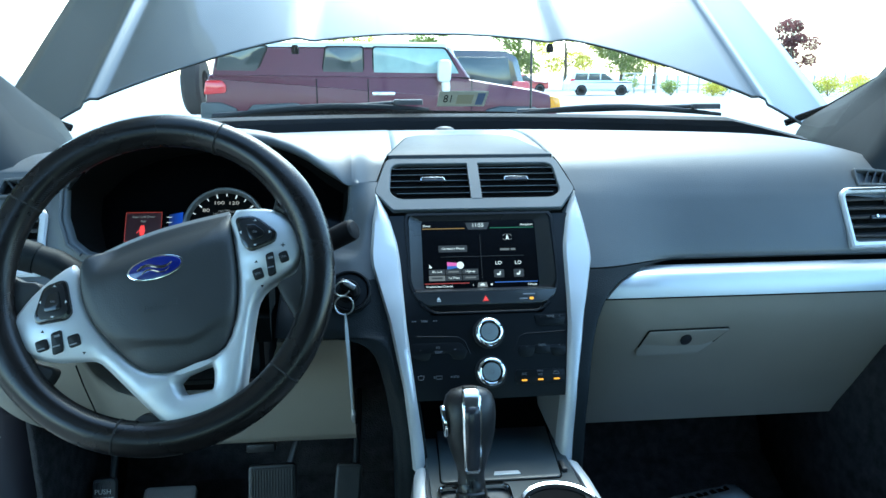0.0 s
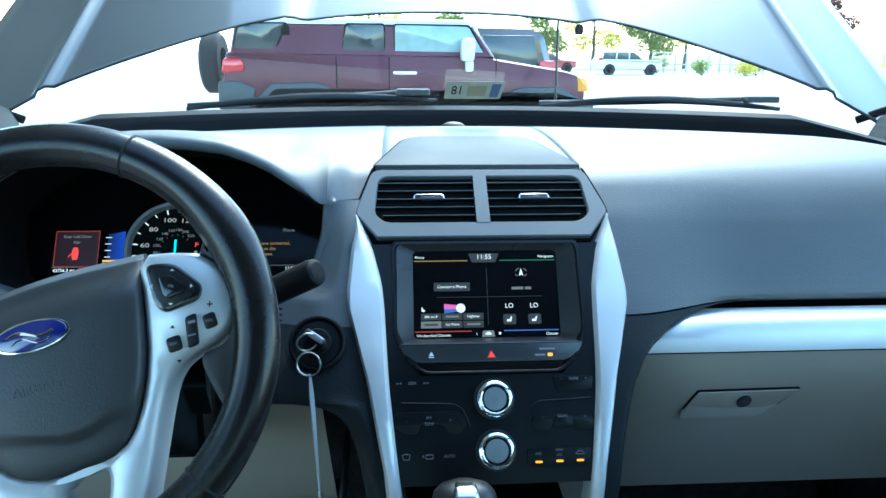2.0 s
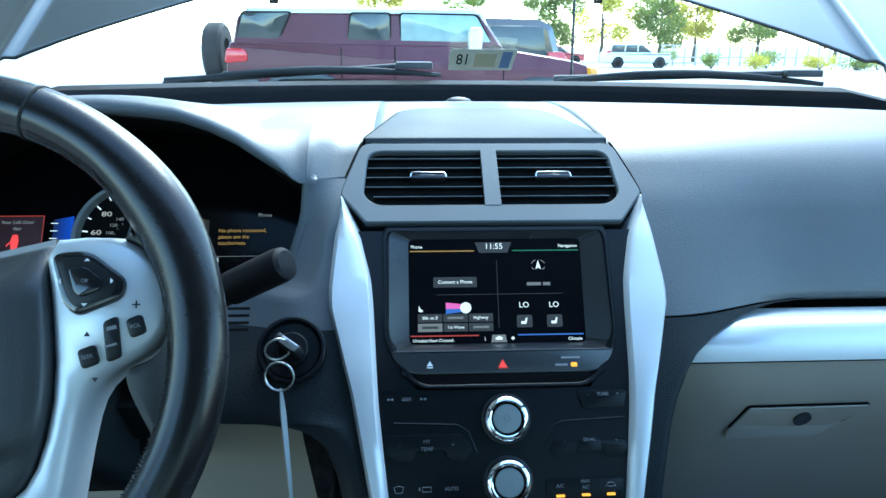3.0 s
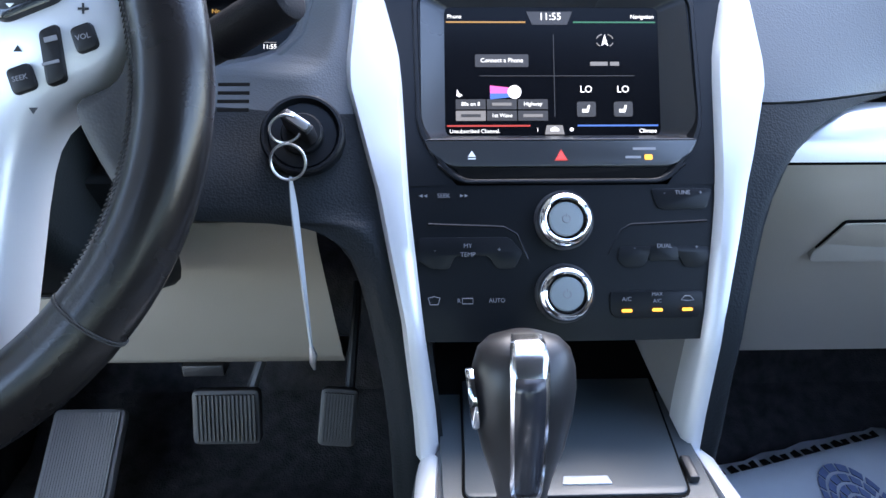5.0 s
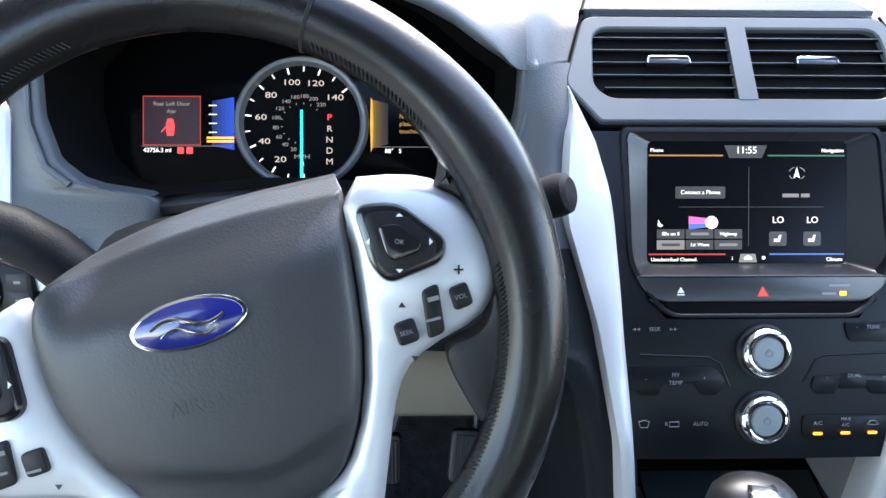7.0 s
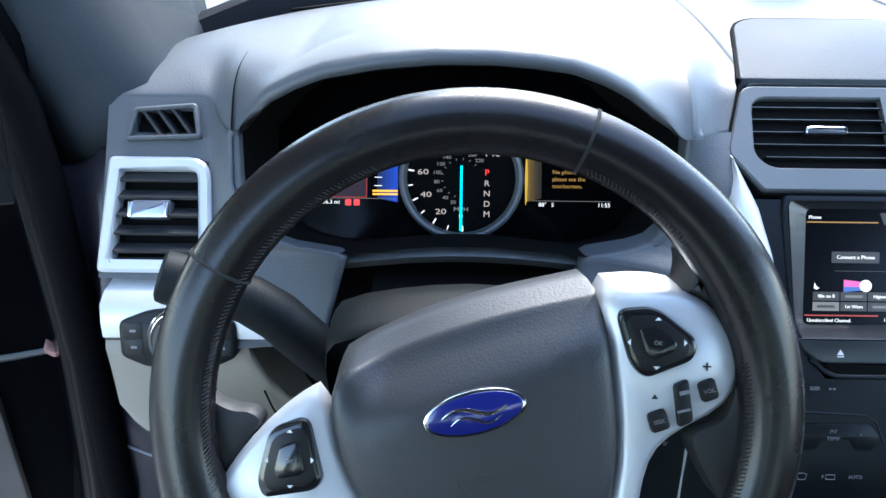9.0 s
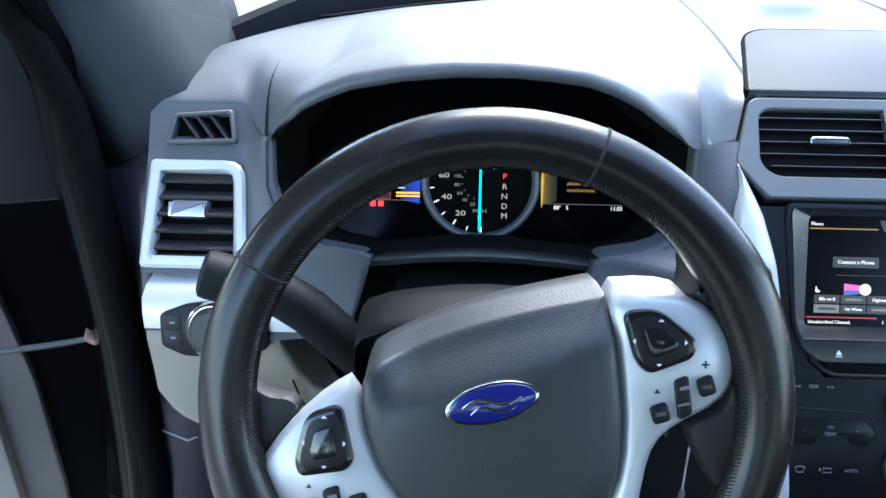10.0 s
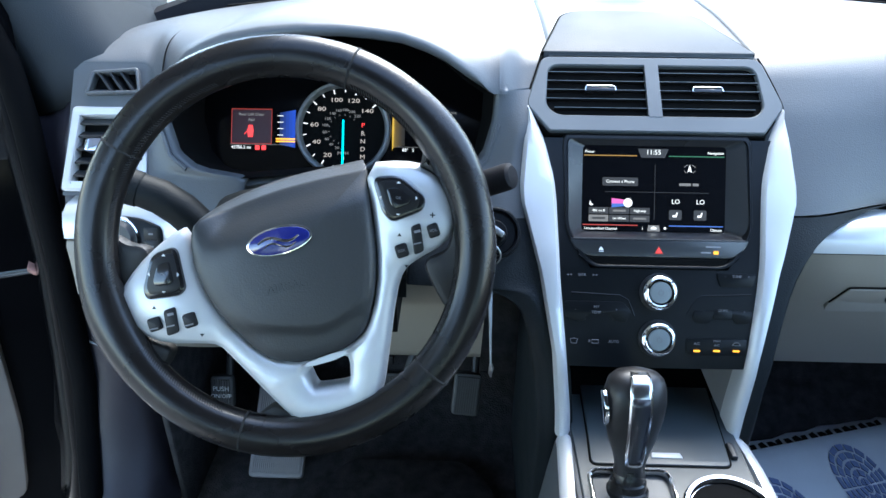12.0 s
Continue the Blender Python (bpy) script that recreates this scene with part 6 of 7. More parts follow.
for t, v in (("P", 0.0060), ("R", -0.0055), ("N", -0.0165), ("D", -0.0275), ("M", -0.0385)):
    lettering("gear_letter", t, 0.0088, at(IC, 0.0275, v, 0.0009), G_RED if t == "P" else G_NUMBER, dial, wide=1.1)
# left display: warning page and fuel gauge
flat("warning_page", fillet(rect(-0.158, -0.0215, -0.1015, 0.0270), 0.001), IC, mat("display_dark_red", (0.02, 0.004, 0.004), 0.4, emit=(0.25, 0.02, 0.02), power=0.005), face, -0.001, 0.0006)
bm = bmesh.new()
tube(bm, [IC @ Vector(p) for p in ((-0.158, -0.0215, 0), (-0.1015, -0.0215, 0), (-0.1015, 0.0270, 0), (-0.158, 0.0270, 0))], 0.0007, 4, True)
part("warning_frame", bm, G_DKRED, face)
lettering("display_text", "Rear Left Door", 0.0058, at(IC, -0.130, 0.0195, 0.0), G_GREY, face)
lettering("display_text", "Ajar", 0.0058, at(IC, -0.130, 0.0120, 0.0), G_GREY, face)
flat("open_door_mark", [(-0.1345, -0.0125), (-0.1280, -0.0125), (-0.1268, -0.0030), (-0.1285, 0.0045), (-0.1340, 0.0045), (-0.1357, -0.0030)], IC, G_RED, face, 0.0, 0.0004)
flat("open_door_mark", [(-0.1400, -0.0095), (-0.1355, -0.0045), (-0.1355, -0.0030), (-0.1400, -0.0075)], IC, G_RED, face, 0.0, 0.0004)
for k in range(5):      # the gauge brightens towards the dial
    x0, x1 = -0.0900 + 0.0044 * k, -0.0900 + 0.0044 * (k + 1)
    h0, h1 = 0.0225 + 0.0008 * k, 0.0233 + 0.0008 * k
    flat("fuel_zone", [(x0, -h0), (x1, -h1), (x1, h1), (x0, h0)], IC, mat("blue_gauge_ink", (0.004, 0.010 + 0.004 * k, 0.05 + 0.03 * k), 0.4, emit=(0.02, 0.12, 1.0), power=0.006 + 0.010 * k), face, -0.001, 0.0008, "blue fuel gauge")
for y in (0.018, 0.009, 0.0, -0.009):
    flat("fuel_tick", rect(-0.0930, y - 0.0004, -0.0850, y + 0.0004), IC, G_WHITE, face, 0.0, 0.0004)
for y in (-0.0145, -0.018):
    flat("fuel_low_mark", rect(-0.0950, y - 0.001, -0.0680, y + 0.001), IC, G_AMBER, face, 0.0, 0.0004)
lettering("display_text", "43756.3 mi", 0.0062, at(IC, -0.1580, -0.0270, 0.0), G_WHITE, face, "LEFT")
for x in (-0.121, -0.112):
    flat("belt_lamp", fillet(rect(x - 0.0032, -0.0305, x + 0.0032, -0.0240), 0.001), IC, G_RED, face, 0.0, 0.0004)
flat("footer_line", rect(-0.160, -0.0230, -0.070, -0.0226), IC, G_GREY, face, 0.0, 0.0004)
# right display
for k in range(4):      # amber glow fading away from the dial
    x0, x1 = 0.0700 + 0.0040 * k, 0.0740 + 0.0040 * k
    y0, y1 = 0.0245 - 0.0010 * k, 0.0235 - 0.0010 * k
    flat("phone_zone", [(x0, y0), (x1, y1), (x1, -y1), (x0, -y0)], IC, glow("amber_zone", (0.9, 0.55, 0.03), (0.10, 0.055, 0.028, 0.012)[k]), face, -0.001, 0.0008, "amber zone")
flat("phone_edge", [(0.0690, 0.0270), (0.0706, 0.0235), (0.0714, 0.0), (0.0706, -0.0235), (0.0690, -0.0285), (0.0682, 0.0)], IC, G_GOLD, face, -0.0002, 0.0006, "bright gold edge")
for k, t in enumerate(("No phone connected,", "please see the", "touchscreen.")):
    lettering("display_text", t, 0.0062, at(IC, 0.0975, 0.0075 - 0.0075 * k, 0.0), G_ORANGE, face, "LEFT")
lettering("display_text", "Phone", 0.0062, at(IC, 0.1580, 0.0260, 0.0), G_GREY, face, "RIGHT")
flat("footer_line", rect(0.0750, -0.0235, 0.160, -0.0231), IC, G_GREY, face, 0.0, 0.0004)
lettering("display_text", "88\u00b0   S", 0.0062, at(IC, 0.0830, -0.0275, 0.0), G_WHITE, face, "LEFT")
lettering("display_text", "11:55", 0.0062, at(IC, 0.1600, -0.0275, 0.0), G_WHITE, face, "RIGHT")
# raised lip below the instruments
bm = bmesh.new()
rings = []
for k in range(21):
    x = -0.517 + 0.230 * k / 20
    z = 1.172 + 0.009 * math.sin(math.pi * k / 20)
    rings.append([(x, 1.047, z - 0.010), (x, 1.042, z), (x, 1.050, z + 0.005), (x, 1.07, z + 0.002), (x, 1.12, z - 0.03), (x, 1.12, z - 0.04)])
loft(bm, rings)
part("lower_lip", bm, DASH, cluster, "curved dark grey lip", sharp=50)

# ---- light switch ----
HM = frame_at((-0.668, 0.992, 1.118), (0, 0.35, 1)) @ Matrix.Diagonal((0.92, 1.0, 1.0, 1.0))
light_switch = thing("headlight_switch", HM.translation, "black headlight switch panel with a chrome-edged dial", "switch")
bm = bmesh.new()
prism(bm, fillet([(-0.060, 0.016), (-0.030, 0.0265), (0.0, 0.030), (0.030, 0.0265), (0.058, 0.016), (0.058, -0.018), (0.034, -0.0285), (-0.034, -0.0285), (-0.060, -0.018)], 0.006), -0.012, 0.004, HM, 0.002)
part("plate", bm, FASCIA, light_switch)
for x in (-0.0455, 0.0445):
    for y in (-0.0085, 0.0075):
        bm = bmesh.new()
        prism(bm, fillet(rect(-0.0098, -0.0076, 0.0098, 0.0076), 0.001), 0.002, 0.0044, at(HM, x, y), 0.0003)
        k = part("push_key", bm, KEY, light_switch)
        flat("plain_bar", rect(-0.003, -0.0012, 0.003, 0.0012), at(HM, x, y), PRINT_GREY, k, 0.0045)
bm = bmesh.new()
lathe(bm, [(0.0305, 0.003), (0.0300, 0.0075), (0.0285, 0.0090), (0.0265, 0.0075)], HM, 40)
part("dial_ring", bm, CHROME, light_switch, "chrome ring")
bm = bmesh.new()
lathe(bm, [(0.0266, 0.003), (0.0255, 0.0100), (0.0215, 0.0145), (0.001, 0.0150)], HM, 36)
dial_ = part("dial", bm, PLASTIC, light_switch)
flat("plain_bar", rect(-0.0006, 0.009, 0.0006, 0.019), HM, PRINT_GREY, dial_, 0.0149)

# ---- pedals, floor ----
def ribbed_pedal(m, w, h, label, name, ribs, arm, rubber=PEDAL_RUBBER):
    t = thing(name, m.translation, label, "pedal", "pedals")
    b = bmesh.new()
    prism(b, fillet(rect(-w / 2, -h / 2, w / 2, h / 2), 0.009), -0.010, 0.003, m, 0.003)
    p = part("pad", b, rubber, t, "worn rubber pad")
    for k in range(ribs):
        x = -w / 2 + 0.007 + (w - 0.014) * k / (ribs - 1)
        b = bmesh.new()
        box(b, x - 0.0013, -h / 2 + 0.006, 0.002, x + 0.0013, h / 2 - 0.006, 0.0066, m)
        part("rib", b, rubber, p)
    if arm:
        b = bmesh.new()
        tube(b, [m @ Vector((w * 0.25, h * 0.1, -0.008)), m @ Vector(arm)], [0.007, 0.006], 8)
        part("arm", b, mat("dull_grey_steel", (0.10, 0.10, 0.105), 0.5, metal=0.6) if name == "brake_pedal" else PLASTIC, t)
    return t


ribbed_pedal(frame_at((-0.357, 1.170, 0.718), (0, 0.35, 1), (1, 0, 0)), 0.086, 0.072, "ribbed black rubber brake pedal on a steel arm", "brake_pedal", 15, (0.085, 0.20, -0.06))
ribbed_pedal(frame_at((-0.220, 1.200, 0.690), (0.12, 0.45, 1), (1, 0, -0.10)), 0.050, 0.078, "ribbed black rubber accelerator pedal", "accelerator_pedal", 10, (0.01, 0.18, -0.05))
park = ribbed_pedal(frame_at((-0.646, 1.150, 0.726), (0.10, 0.35, 1)), 0.040, 0.060, "black parking brake pedal with white lettering", "parking_brake_pedal", 7, (0.012, 0.16, -0.04))
PM = frame_at((-0.646, 1.150, 0.726), (0.10, 0.35, 1))
lettering("pedal_lettering", "PUSH", 0.0120, at(PM, 0, 0.008, 0.0065), PRINT, park)
lettering("pedal_lettering", "ON/OFF", 0.0100, at(PM, 0, -0.005, 0.0065), PRINT, park)
ribbed_pedal(frame_at((-0.552, 1.150, 0.645), (0.0, 1.0, 0.72)), 0.095, 0.17, "wide ribbed grey footrest pad beside the pedals", "footrest", 24, None, FOOTREST)
bm = bmesh.new()
prism(bm, fillet([(-0.53, 0.55), (-0.17, 0.55), (-0.17, 1.08), (-0.22, 1.14), (-0.43, 1.14), (-0.47, 1.08), (-0.53, 1.05)], 0.03), FLOOR + 0.004, FLOOR + 0.016, IDENT, 0.004)
single("floor_mat", bm, CARPET, "dark carpet mat with a bound edge in the driver's footwell", "floor mat")
paper = thing("paper_floor_mat", (0.43, 1.1, FLOOR), "crumpled white paper floor mat with a blue shoe print", "paper mat")
PA = Matrix.Translation((0.45, 1.00, FLOOR + 0.002)) @ Matrix.Rotation(radians(15.5), 4, "Z")
bm = bmesh.new()
rows = []
rnd = random.Random(5)
for j in range(13):
    v = -0.32 + 0.545 * j / 12
    rows.append([PA @ Vector((-0.22 + 0.44 * i / 12, v + 0.012 * rnd.random() * (j == 12), 0.006 + 0.012 * smooth((v - 0.02) / 0.22) + 0.003 * rnd.random())) for i in range(13)])
sheet(bm, rows)
thicken(part("sheet", bm, PAPER, paper, sharp=60), 0.0012, 0.0)
# printed sole: rays, arcs and a toe arc
def paper_z(v):
    return 0.010 + 0.012 * smooth((v - 0.02) / 0.22)
def paper_patch(pts):
    b = bmesh.new()
    prism_pts = [PA @ Vector((x, y, paper_z(y))) for x, y in pts]
    lo = [b.verts.new(p) for p in prism_pts]
    hi = [b.verts.new(p + Vector((0, 0, 0.0012))) for p in prism_pts]
    b.faces.new(hi)
    for i in range(len(lo)):
        b.faces.new((lo[i], lo[(i + 1) % len(lo)], hi[(i + 1) % len(lo)], hi[i]))
    part("shoe_print", b, PAPER_INK, paper)
for ox, oy, lean in ((0.062, 0.095, 0.12), (-0.105, 0.060, -0.05)):
    for scale_, n in ((1.0, 18), (0.79, 16), (0.58, 12), (0.37, 8), (0.17, 4)):
        for k in range(n):
            a0, a1 = 2 * math.pi * (k + 0.10) / n, 2 * math.pi * (k + 0.90) / n
            band = []
            for q, a in ((scale_, a0), (scale_, (a0 + a1) / 2), (scale_, a1), (scale_ - 0.145, a1), (scale_ - 0.145, (a0 + a1) / 2), (scale_ - 0.145, a0)):
                u, v = 0.046 * q * math.cos(a) * (1 + 0.12 * math.sin(a)), 0.090 * q * math.sin(a)
                band.append((ox + u + lean * v, oy + v))
            paper_patch(band)
# line of dark capitals along the torn edge: unreadable
for k in range(22):
    b = bmesh.new()
    x = -0.20 + 0.40 * k / 22
    q = [(x, 0.208), (x + 0.010 + 0.004 * (k % 3), 0.208), (x + 0.010, 0.218 + 0.003 * (k % 2)), (x, 0.218)]
    ps = [PA @ Vector((a, c, paper_z(c) + 0.001)) for a, c in q]
    lo = [b.verts.new(p) for p in ps]
    hi = [b.verts.new(p + Vector((0, 0, 0.0012))) for p in ps]
    b.faces.new(hi)
    for i in range(4):
        b.faces.new((lo[i], lo[(i + 1) % 4], hi[(i + 1) % 4], hi[i]))
    part("plain_bar", b, MATT, paper)

# passenger's side: carpeted wall of the footwell and the closed door's trim
bm = bmesh.new()
sheet(bm, [[(0.72, 0.93, z), (0.715, 1.20, z), (0.70, 1.45, z)] for z in (0.58, 0.75, 0.90, 1.00)])
thicken(single("wall_footwell", bm, CARPET, "dark carpet on the side of the footwell", "wall", kind="structure"), 0.01)
door_p = thing("passenger_door", (0.82, 0.4, 0.6), "closed passenger door with a beige trim panel", "car door")
bm = bmesh.new()
prism(bm, fillet([(0.02, 0.60), (0.80, 0.60), (0.885, 0.68), (0.905, 0.80), (0.895, 0.93), (0.86, 0.985), (0.70, 1.02), (0.02, 1.02)], [0.01, 0.05, 0.05, 0.05, 0.04, 0.05, 0.05, 0.01]), 0.0, 0.045, Matrix(((0, 0, -1, 0.828), (1, 0, 0, 0), (0, 1, 0, 0), (0, 0, 0, 1))), 0.012)
part("trim_panel", bm, BEIGE, door_p)

# ---- driver's door opening ----
bm = bmesh.new()
sheet(bm, [
    [(-0.750, 1.110, 1.252), (-0.772, 1.132, 1.250), (-0.800, 1.145, 1.248), (-0.820, 1.142, 1.246)],
    [(-0.757, 1.080, 1.210), (-0.777, 1.110, 1.210), (-0.800, 1.126, 1.210), (-0.815, 1.118, 1.210)],
    [(-0.760, 1.055, 1.160), (-0.780, 1.095, 1.160), (-0.800, 1.108, 1.160), (-0.812, 1.100, 1.160)],
    [(-0.758, 1.022, 1.100), (-0.780, 1.072, 1.100), (-0.800, 1.094, 1.100), (-0.812, 1.086, 1.100)],
    [(-0.750, 1.010, 1.020), (-0.775, 1.055, 1.020), (-0.798, 1.082, 1.020), (-0.810, 1.076, 1.020)],
    [(-0.722, 1.020, 0.955), (-0.765, 1.048, 0.950), (-0.797, 1.072, 0.950), (-0.810, 1.066, 0.950)],
    [(-0.700, 1.060, 0.930), (-0.755, 1.042, 0.930), (-0.795, 1.062, 0.930), (-0.810, 1.056, 0.930)],
    [(-0.695, 1.100, 0.850), (-0.750, 1.036, 0.850), (-0.795, 1.050, 0.850), (-0.810, 1.044, 0.850)],
    [(-0.695, 1.100, 0.750), (-0.745, 1.010, 0.750), (-0.795, 1.005, 0.750), (-0.810, 1.000, 0.750)],
    [(-0.690, 1.080, 0.670), (-0.740, 0.970, 0.670), (-0.795, 0.975, 0.670), (-0.810, 0.970, 0.670)],
    [(-0.690, 1.000, 0.610), (-0.740, 0.880, 0.615), (-0.795, 0.880, 0.625), (-0.810, 0.880, 0.625)],
    [(-0.690, 0.700, 0.580), (-0.740, 0.600, 0.590), (-0.795, 0.600, 0.605), (-0.810, 0.600, 0.605)],
    [(-0.690, 0.00, 0.575), (-0.745, 0.00, 0.575), (-0.795, 0.00, 0.590), (-0.810, 0.00, 0.590)],
])
thicken(single("kick_panel", bm, KICK, "dark plastic kick panel and door sill trim", "trim", kind="structure", sharp=70), 0.02, 1.0)
bm = bmesh.new()
tube(bm, [(-0.697, 1.075, 0.9055), (-0.753, 1.0385, 0.905), (-0.797, 1.056, 0.905)], 0.0018, 6)
single("trim_kick_seam", bm, EDGE_GREY, "thin pale seam across the kick panel", "trim", kind="structure")
bm = bmesh.new()
sheet(bm, [[(-0.69, 1.02, z), (-0.69, 1.20, z), (-0.69, 1.44, z)] for z in (0.58, 0.75, 0.95, 1.02)])
thicken(single("wall_footwell", bm, CARPET, "dark carpet on the side of the footwell", "wall", kind="structure"), 0.01)
bm = bmesh.new()
tube(bm, [(-0.720, 0.60, 1.69), (-0.800, 0.84, 1.585), (-0.852, 1.075, 1.44), (-0.836, 1.098, 1.38), (-0.818, 1.100, 1.31), (-0.810, 1.090, 1.235), (-0.806, 1.076, 1.157), (-0.805, 1.066, 1.05), (-0.805, 1.050, 0.945), (-0.805, 1.035, 0.84), (-0.805, 1.000, 0.75), (-0.805, 0.965, 0.66), (-0.805, 0.875, 0.622), (-0.805, 0.6, 0.605), (-0.805, 0.0, 0.60)], 0.017, 12)
single("trim_door_seal", bm, RUBBER, "black rubber seal round the open door", "seal", kind="structure")
bm = bmesh.new()
sheet(bm, [[(-0.812, 1.085 + d, z), (-0.840, 1.10 + d, z), (-0.885, 1.16 + d, z), (-0.925, 1.30 + d, z), (-0.99, 1.33 + d, z)] for z, d in ((0.42, -0.14), (0.60, -0.12), (0.70, -0.07), (0.85, -0.03), (1.0, 0.0), (1.12, 0.01), (1.25, 0.02), (1.36, 0.04), (1.45, 0.0), (1.55, -0.14))])
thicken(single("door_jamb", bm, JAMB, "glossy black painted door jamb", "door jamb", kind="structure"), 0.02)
for z in (0.83, 0.74, 0.66):
    bm = bmesh.new()
    lathe(bm, [(0.009, 0.0), (0.009, 0.005), (0.006, 0.007), (0.001, 0.007)], frame_at((-0.872, 1.10 + 0.2 * (z - 0.83), z), (0, 0, 1), (0.80, 0.60, 0)) @ Matrix.Translation((0, 0, 0.0)), 12)
    single("hinge_bolt", bm, STEEL, "small steel bolt on the black door jamb", "bolt", "hinge bolts")
door = thing("front_door", (-0.96, 1.12, 0.45), "open front door with black painted frame and beige trim panel", "car door")
DM = Matrix.Translation((-0.96, 1.32, 0)) @ Matrix.Rotation(radians(-90 - 66), 4, "Z")   # x runs from the hinge to the door's rear edge
bm = bmesh.new()
box(bm, 0.0, -0.09, 0.27, 1.05, 0.0, 1.12, DM, 0.012)
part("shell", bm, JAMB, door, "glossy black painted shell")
bm = bmesh.new()
SIDE = DM @ Matrix(((1, 0, 0, 0), (0, 0, 1, 0), (0, 1, 0, 0), (0, 0, 0, 1)))
prism(bm, fillet([(0.265, 0.36), (1.00, 0.34), (1.02, 1.10), (0.34, 1.06), (0.225, 0.98), (0.205, 0.92), (0.205, 0.80), (0.228, 0.54)], 0.03), 0.0, 0.045, SIDE, 0.012)
part("trim_panel", bm, BEIGE, door, "beige plastic trim panel")
# side of the trim panel; a darker beige stands in for its shade
bm = bmesh.new()
prism(bm, fillet([(0.200, 0.36), (1.00, 0.34), (1.02, 1.12), (0.32, 1.12), (0.176, 1.12), (0.154, 1.06), (0.147, 0.80), (0.166, 0.54)], 0.03), 0.0, 0.020, SIDE, 0.006)
part("trim_edge", bm, mat("shaded_beige_plastic", (0.135, 0.118, 0.105), 0.6, grain=0.3, grain_size=0.0016), door, "side of the beige trim panel, painted in shade")
bm = bmesh.new()
prism(bm, fillet([(0.02, 1.09), (0.34, 1.12), (0.20, 1.44), (0.052, 1.44), (0.040, 1.34), (0.028, 1.27)], 0.01), -0.05, 0.005, SIDE, 0.004)
part("mirror_triangle", bm, PLASTIC, door)
bm = bmesh.new()
tube(bm, [DM @ Vector(p) for p in ((0.06, -0.04, 1.12), (0.14, -0.04, 1.38), (0.42, -0.02, 1.62), (0.95, -0.02, 1.66), (1.02, -0.03, 1.12))], 0.022, 8)
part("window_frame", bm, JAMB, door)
bm = bmesh.new()
tube(bm, [(-0.868, 1.150, 0.972), (-0.905, 1.155, 0.966), (-0.95, 1.145, 0.962), (-1.02, 1.130, 0.958), (-1.06, 1.125, 0.956)], [0.003, 0.004, 0.0045, 0.0045, 0.004], 8)
check = thing("door_check_strap", (-0.95, 1.145, 0.95), "dark check strap with a torn pale tag between jamb and door", "door strap")
part("strap", bm, PLASTIC, check)
bm = bmesh.new()
tube(bm, [(-0.900, 1.148, 0.9745), (-0.95, 1.138, 0.970), (-1.02, 1.123, 0.966)], 0.0016, 6)
part("cable", bm, GREY_CLAD, check, "thin grey cable")
bm = bmesh.new()
sheet(bm, [[(x, y, z + 0.006 * math.sin(170 * x) + 0.18 * (x + 0.89)) for x in (-0.912, -0.903, -0.892, -0.880, -0.868)] for y, z in ((1.140, 0.971), (1.141, 0.977), (1.150, 0.984))])
thicken(part("torn_tag", bm, mat("torn_pink_tag", (0.26, 0.13, 0.11), 0.7, vary=0.4, vary_size=0.01), check, "torn pinkish tag"), 0.0008)


# ---- windscreen, wipers, hood ----
bm = bmesh.new()
rows = []
for k in range(9):
    t = k / 8
    rows.append([(x * (1 - 0.20 * t), screen_y(x) + 0.05 - 0.99 * t + 0.05 * t * (x / 0.8) ** 2, 1.315 + 0.42 * t + 0.03 * math.sin(math.pi * t) - 0.02 * (x / 0.8) ** 2 * t) for x in [-0.768 + 0.128 * i for i in range(13)]])
sheet(bm, rows)
ws = single("window_windscreen", bm, WINDSHIELD, "clear windscreen over the dashboard", "windscreen", kind="structure", sharp=80)
ws.visible_shadow = False
bm = bmesh.new()
rows = []
for x in [-0.735 + 0.06125 * i for i in range(25)]:
    w = screen_y(x)
    low = 0.035 * smooth((abs(x) - 0.62) / 0.11)
    rows.append([(x, w + 0.012, 1.300), (x, w + 0.022, 1.354 - low), (x, w + 0.05, 1.360 - low), (x, w + 0.12, 1.348 - low), (x, w + 0.30, 1.29), (x, w + 0.32, 1.10)])
sheet(bm, rows)
single("cowl_panel", bm, TRIM_DARK, "black plastic cowl under the windscreen", "cowl", kind="structure", sharp=60)


def wiper(pivot, tip, knuckle, label):
    t = thing("windscreen_wiper", pivot, label, "wiper", "windscreen wipers")
    p, q = Vector(pivot), Vector(tip)
    b = bmesh.new()
    n = 14
    tube(b, [p + (q - p) * (k / n) + Vector((0, 0, 0.016 * math.sin(math.pi * k / n))) for k in range(n + 1)], [0.004 + 0.004 * math.sin(math.pi * k / n) for k in range(n + 1)], 8, flat=0.5)
    part("blade", b, PLASTIC, t, "curved black blade")
    b = bmesh.new()
    tube(b, [p + Vector((0, 0.012, 0.004)), p + (q - p) * 0.5 + Vector((0, 0.012, 0.012)), p + (q - p) * knuckle + Vector((0, 0.008, 0.020))], [0.007, 0.006, 0.005], 8)
    part("arm", b, PLASTIC, t)
    b = bmesh.new()
    c = p + (q - p) * knuckle + Vector((0, 0, 0.019))
    box(b, -0.035, -0.010, -0.006, 0.035, 0.012, 0.007, Matrix.Translation(c), 0.004)
    part("knuckle", b, PLASTIC, t)


wiper((-0.53, 1.70, 1.352), (-0.02, 1.72, 1.368), 0.90, "black wiper resting across the driver's half of the windscreen")
wiper((0.20, 1.73, 1.357), (0.69, 1.66, 1.356), 0.92, "black wiper resting on the passenger's half of the windscreen")

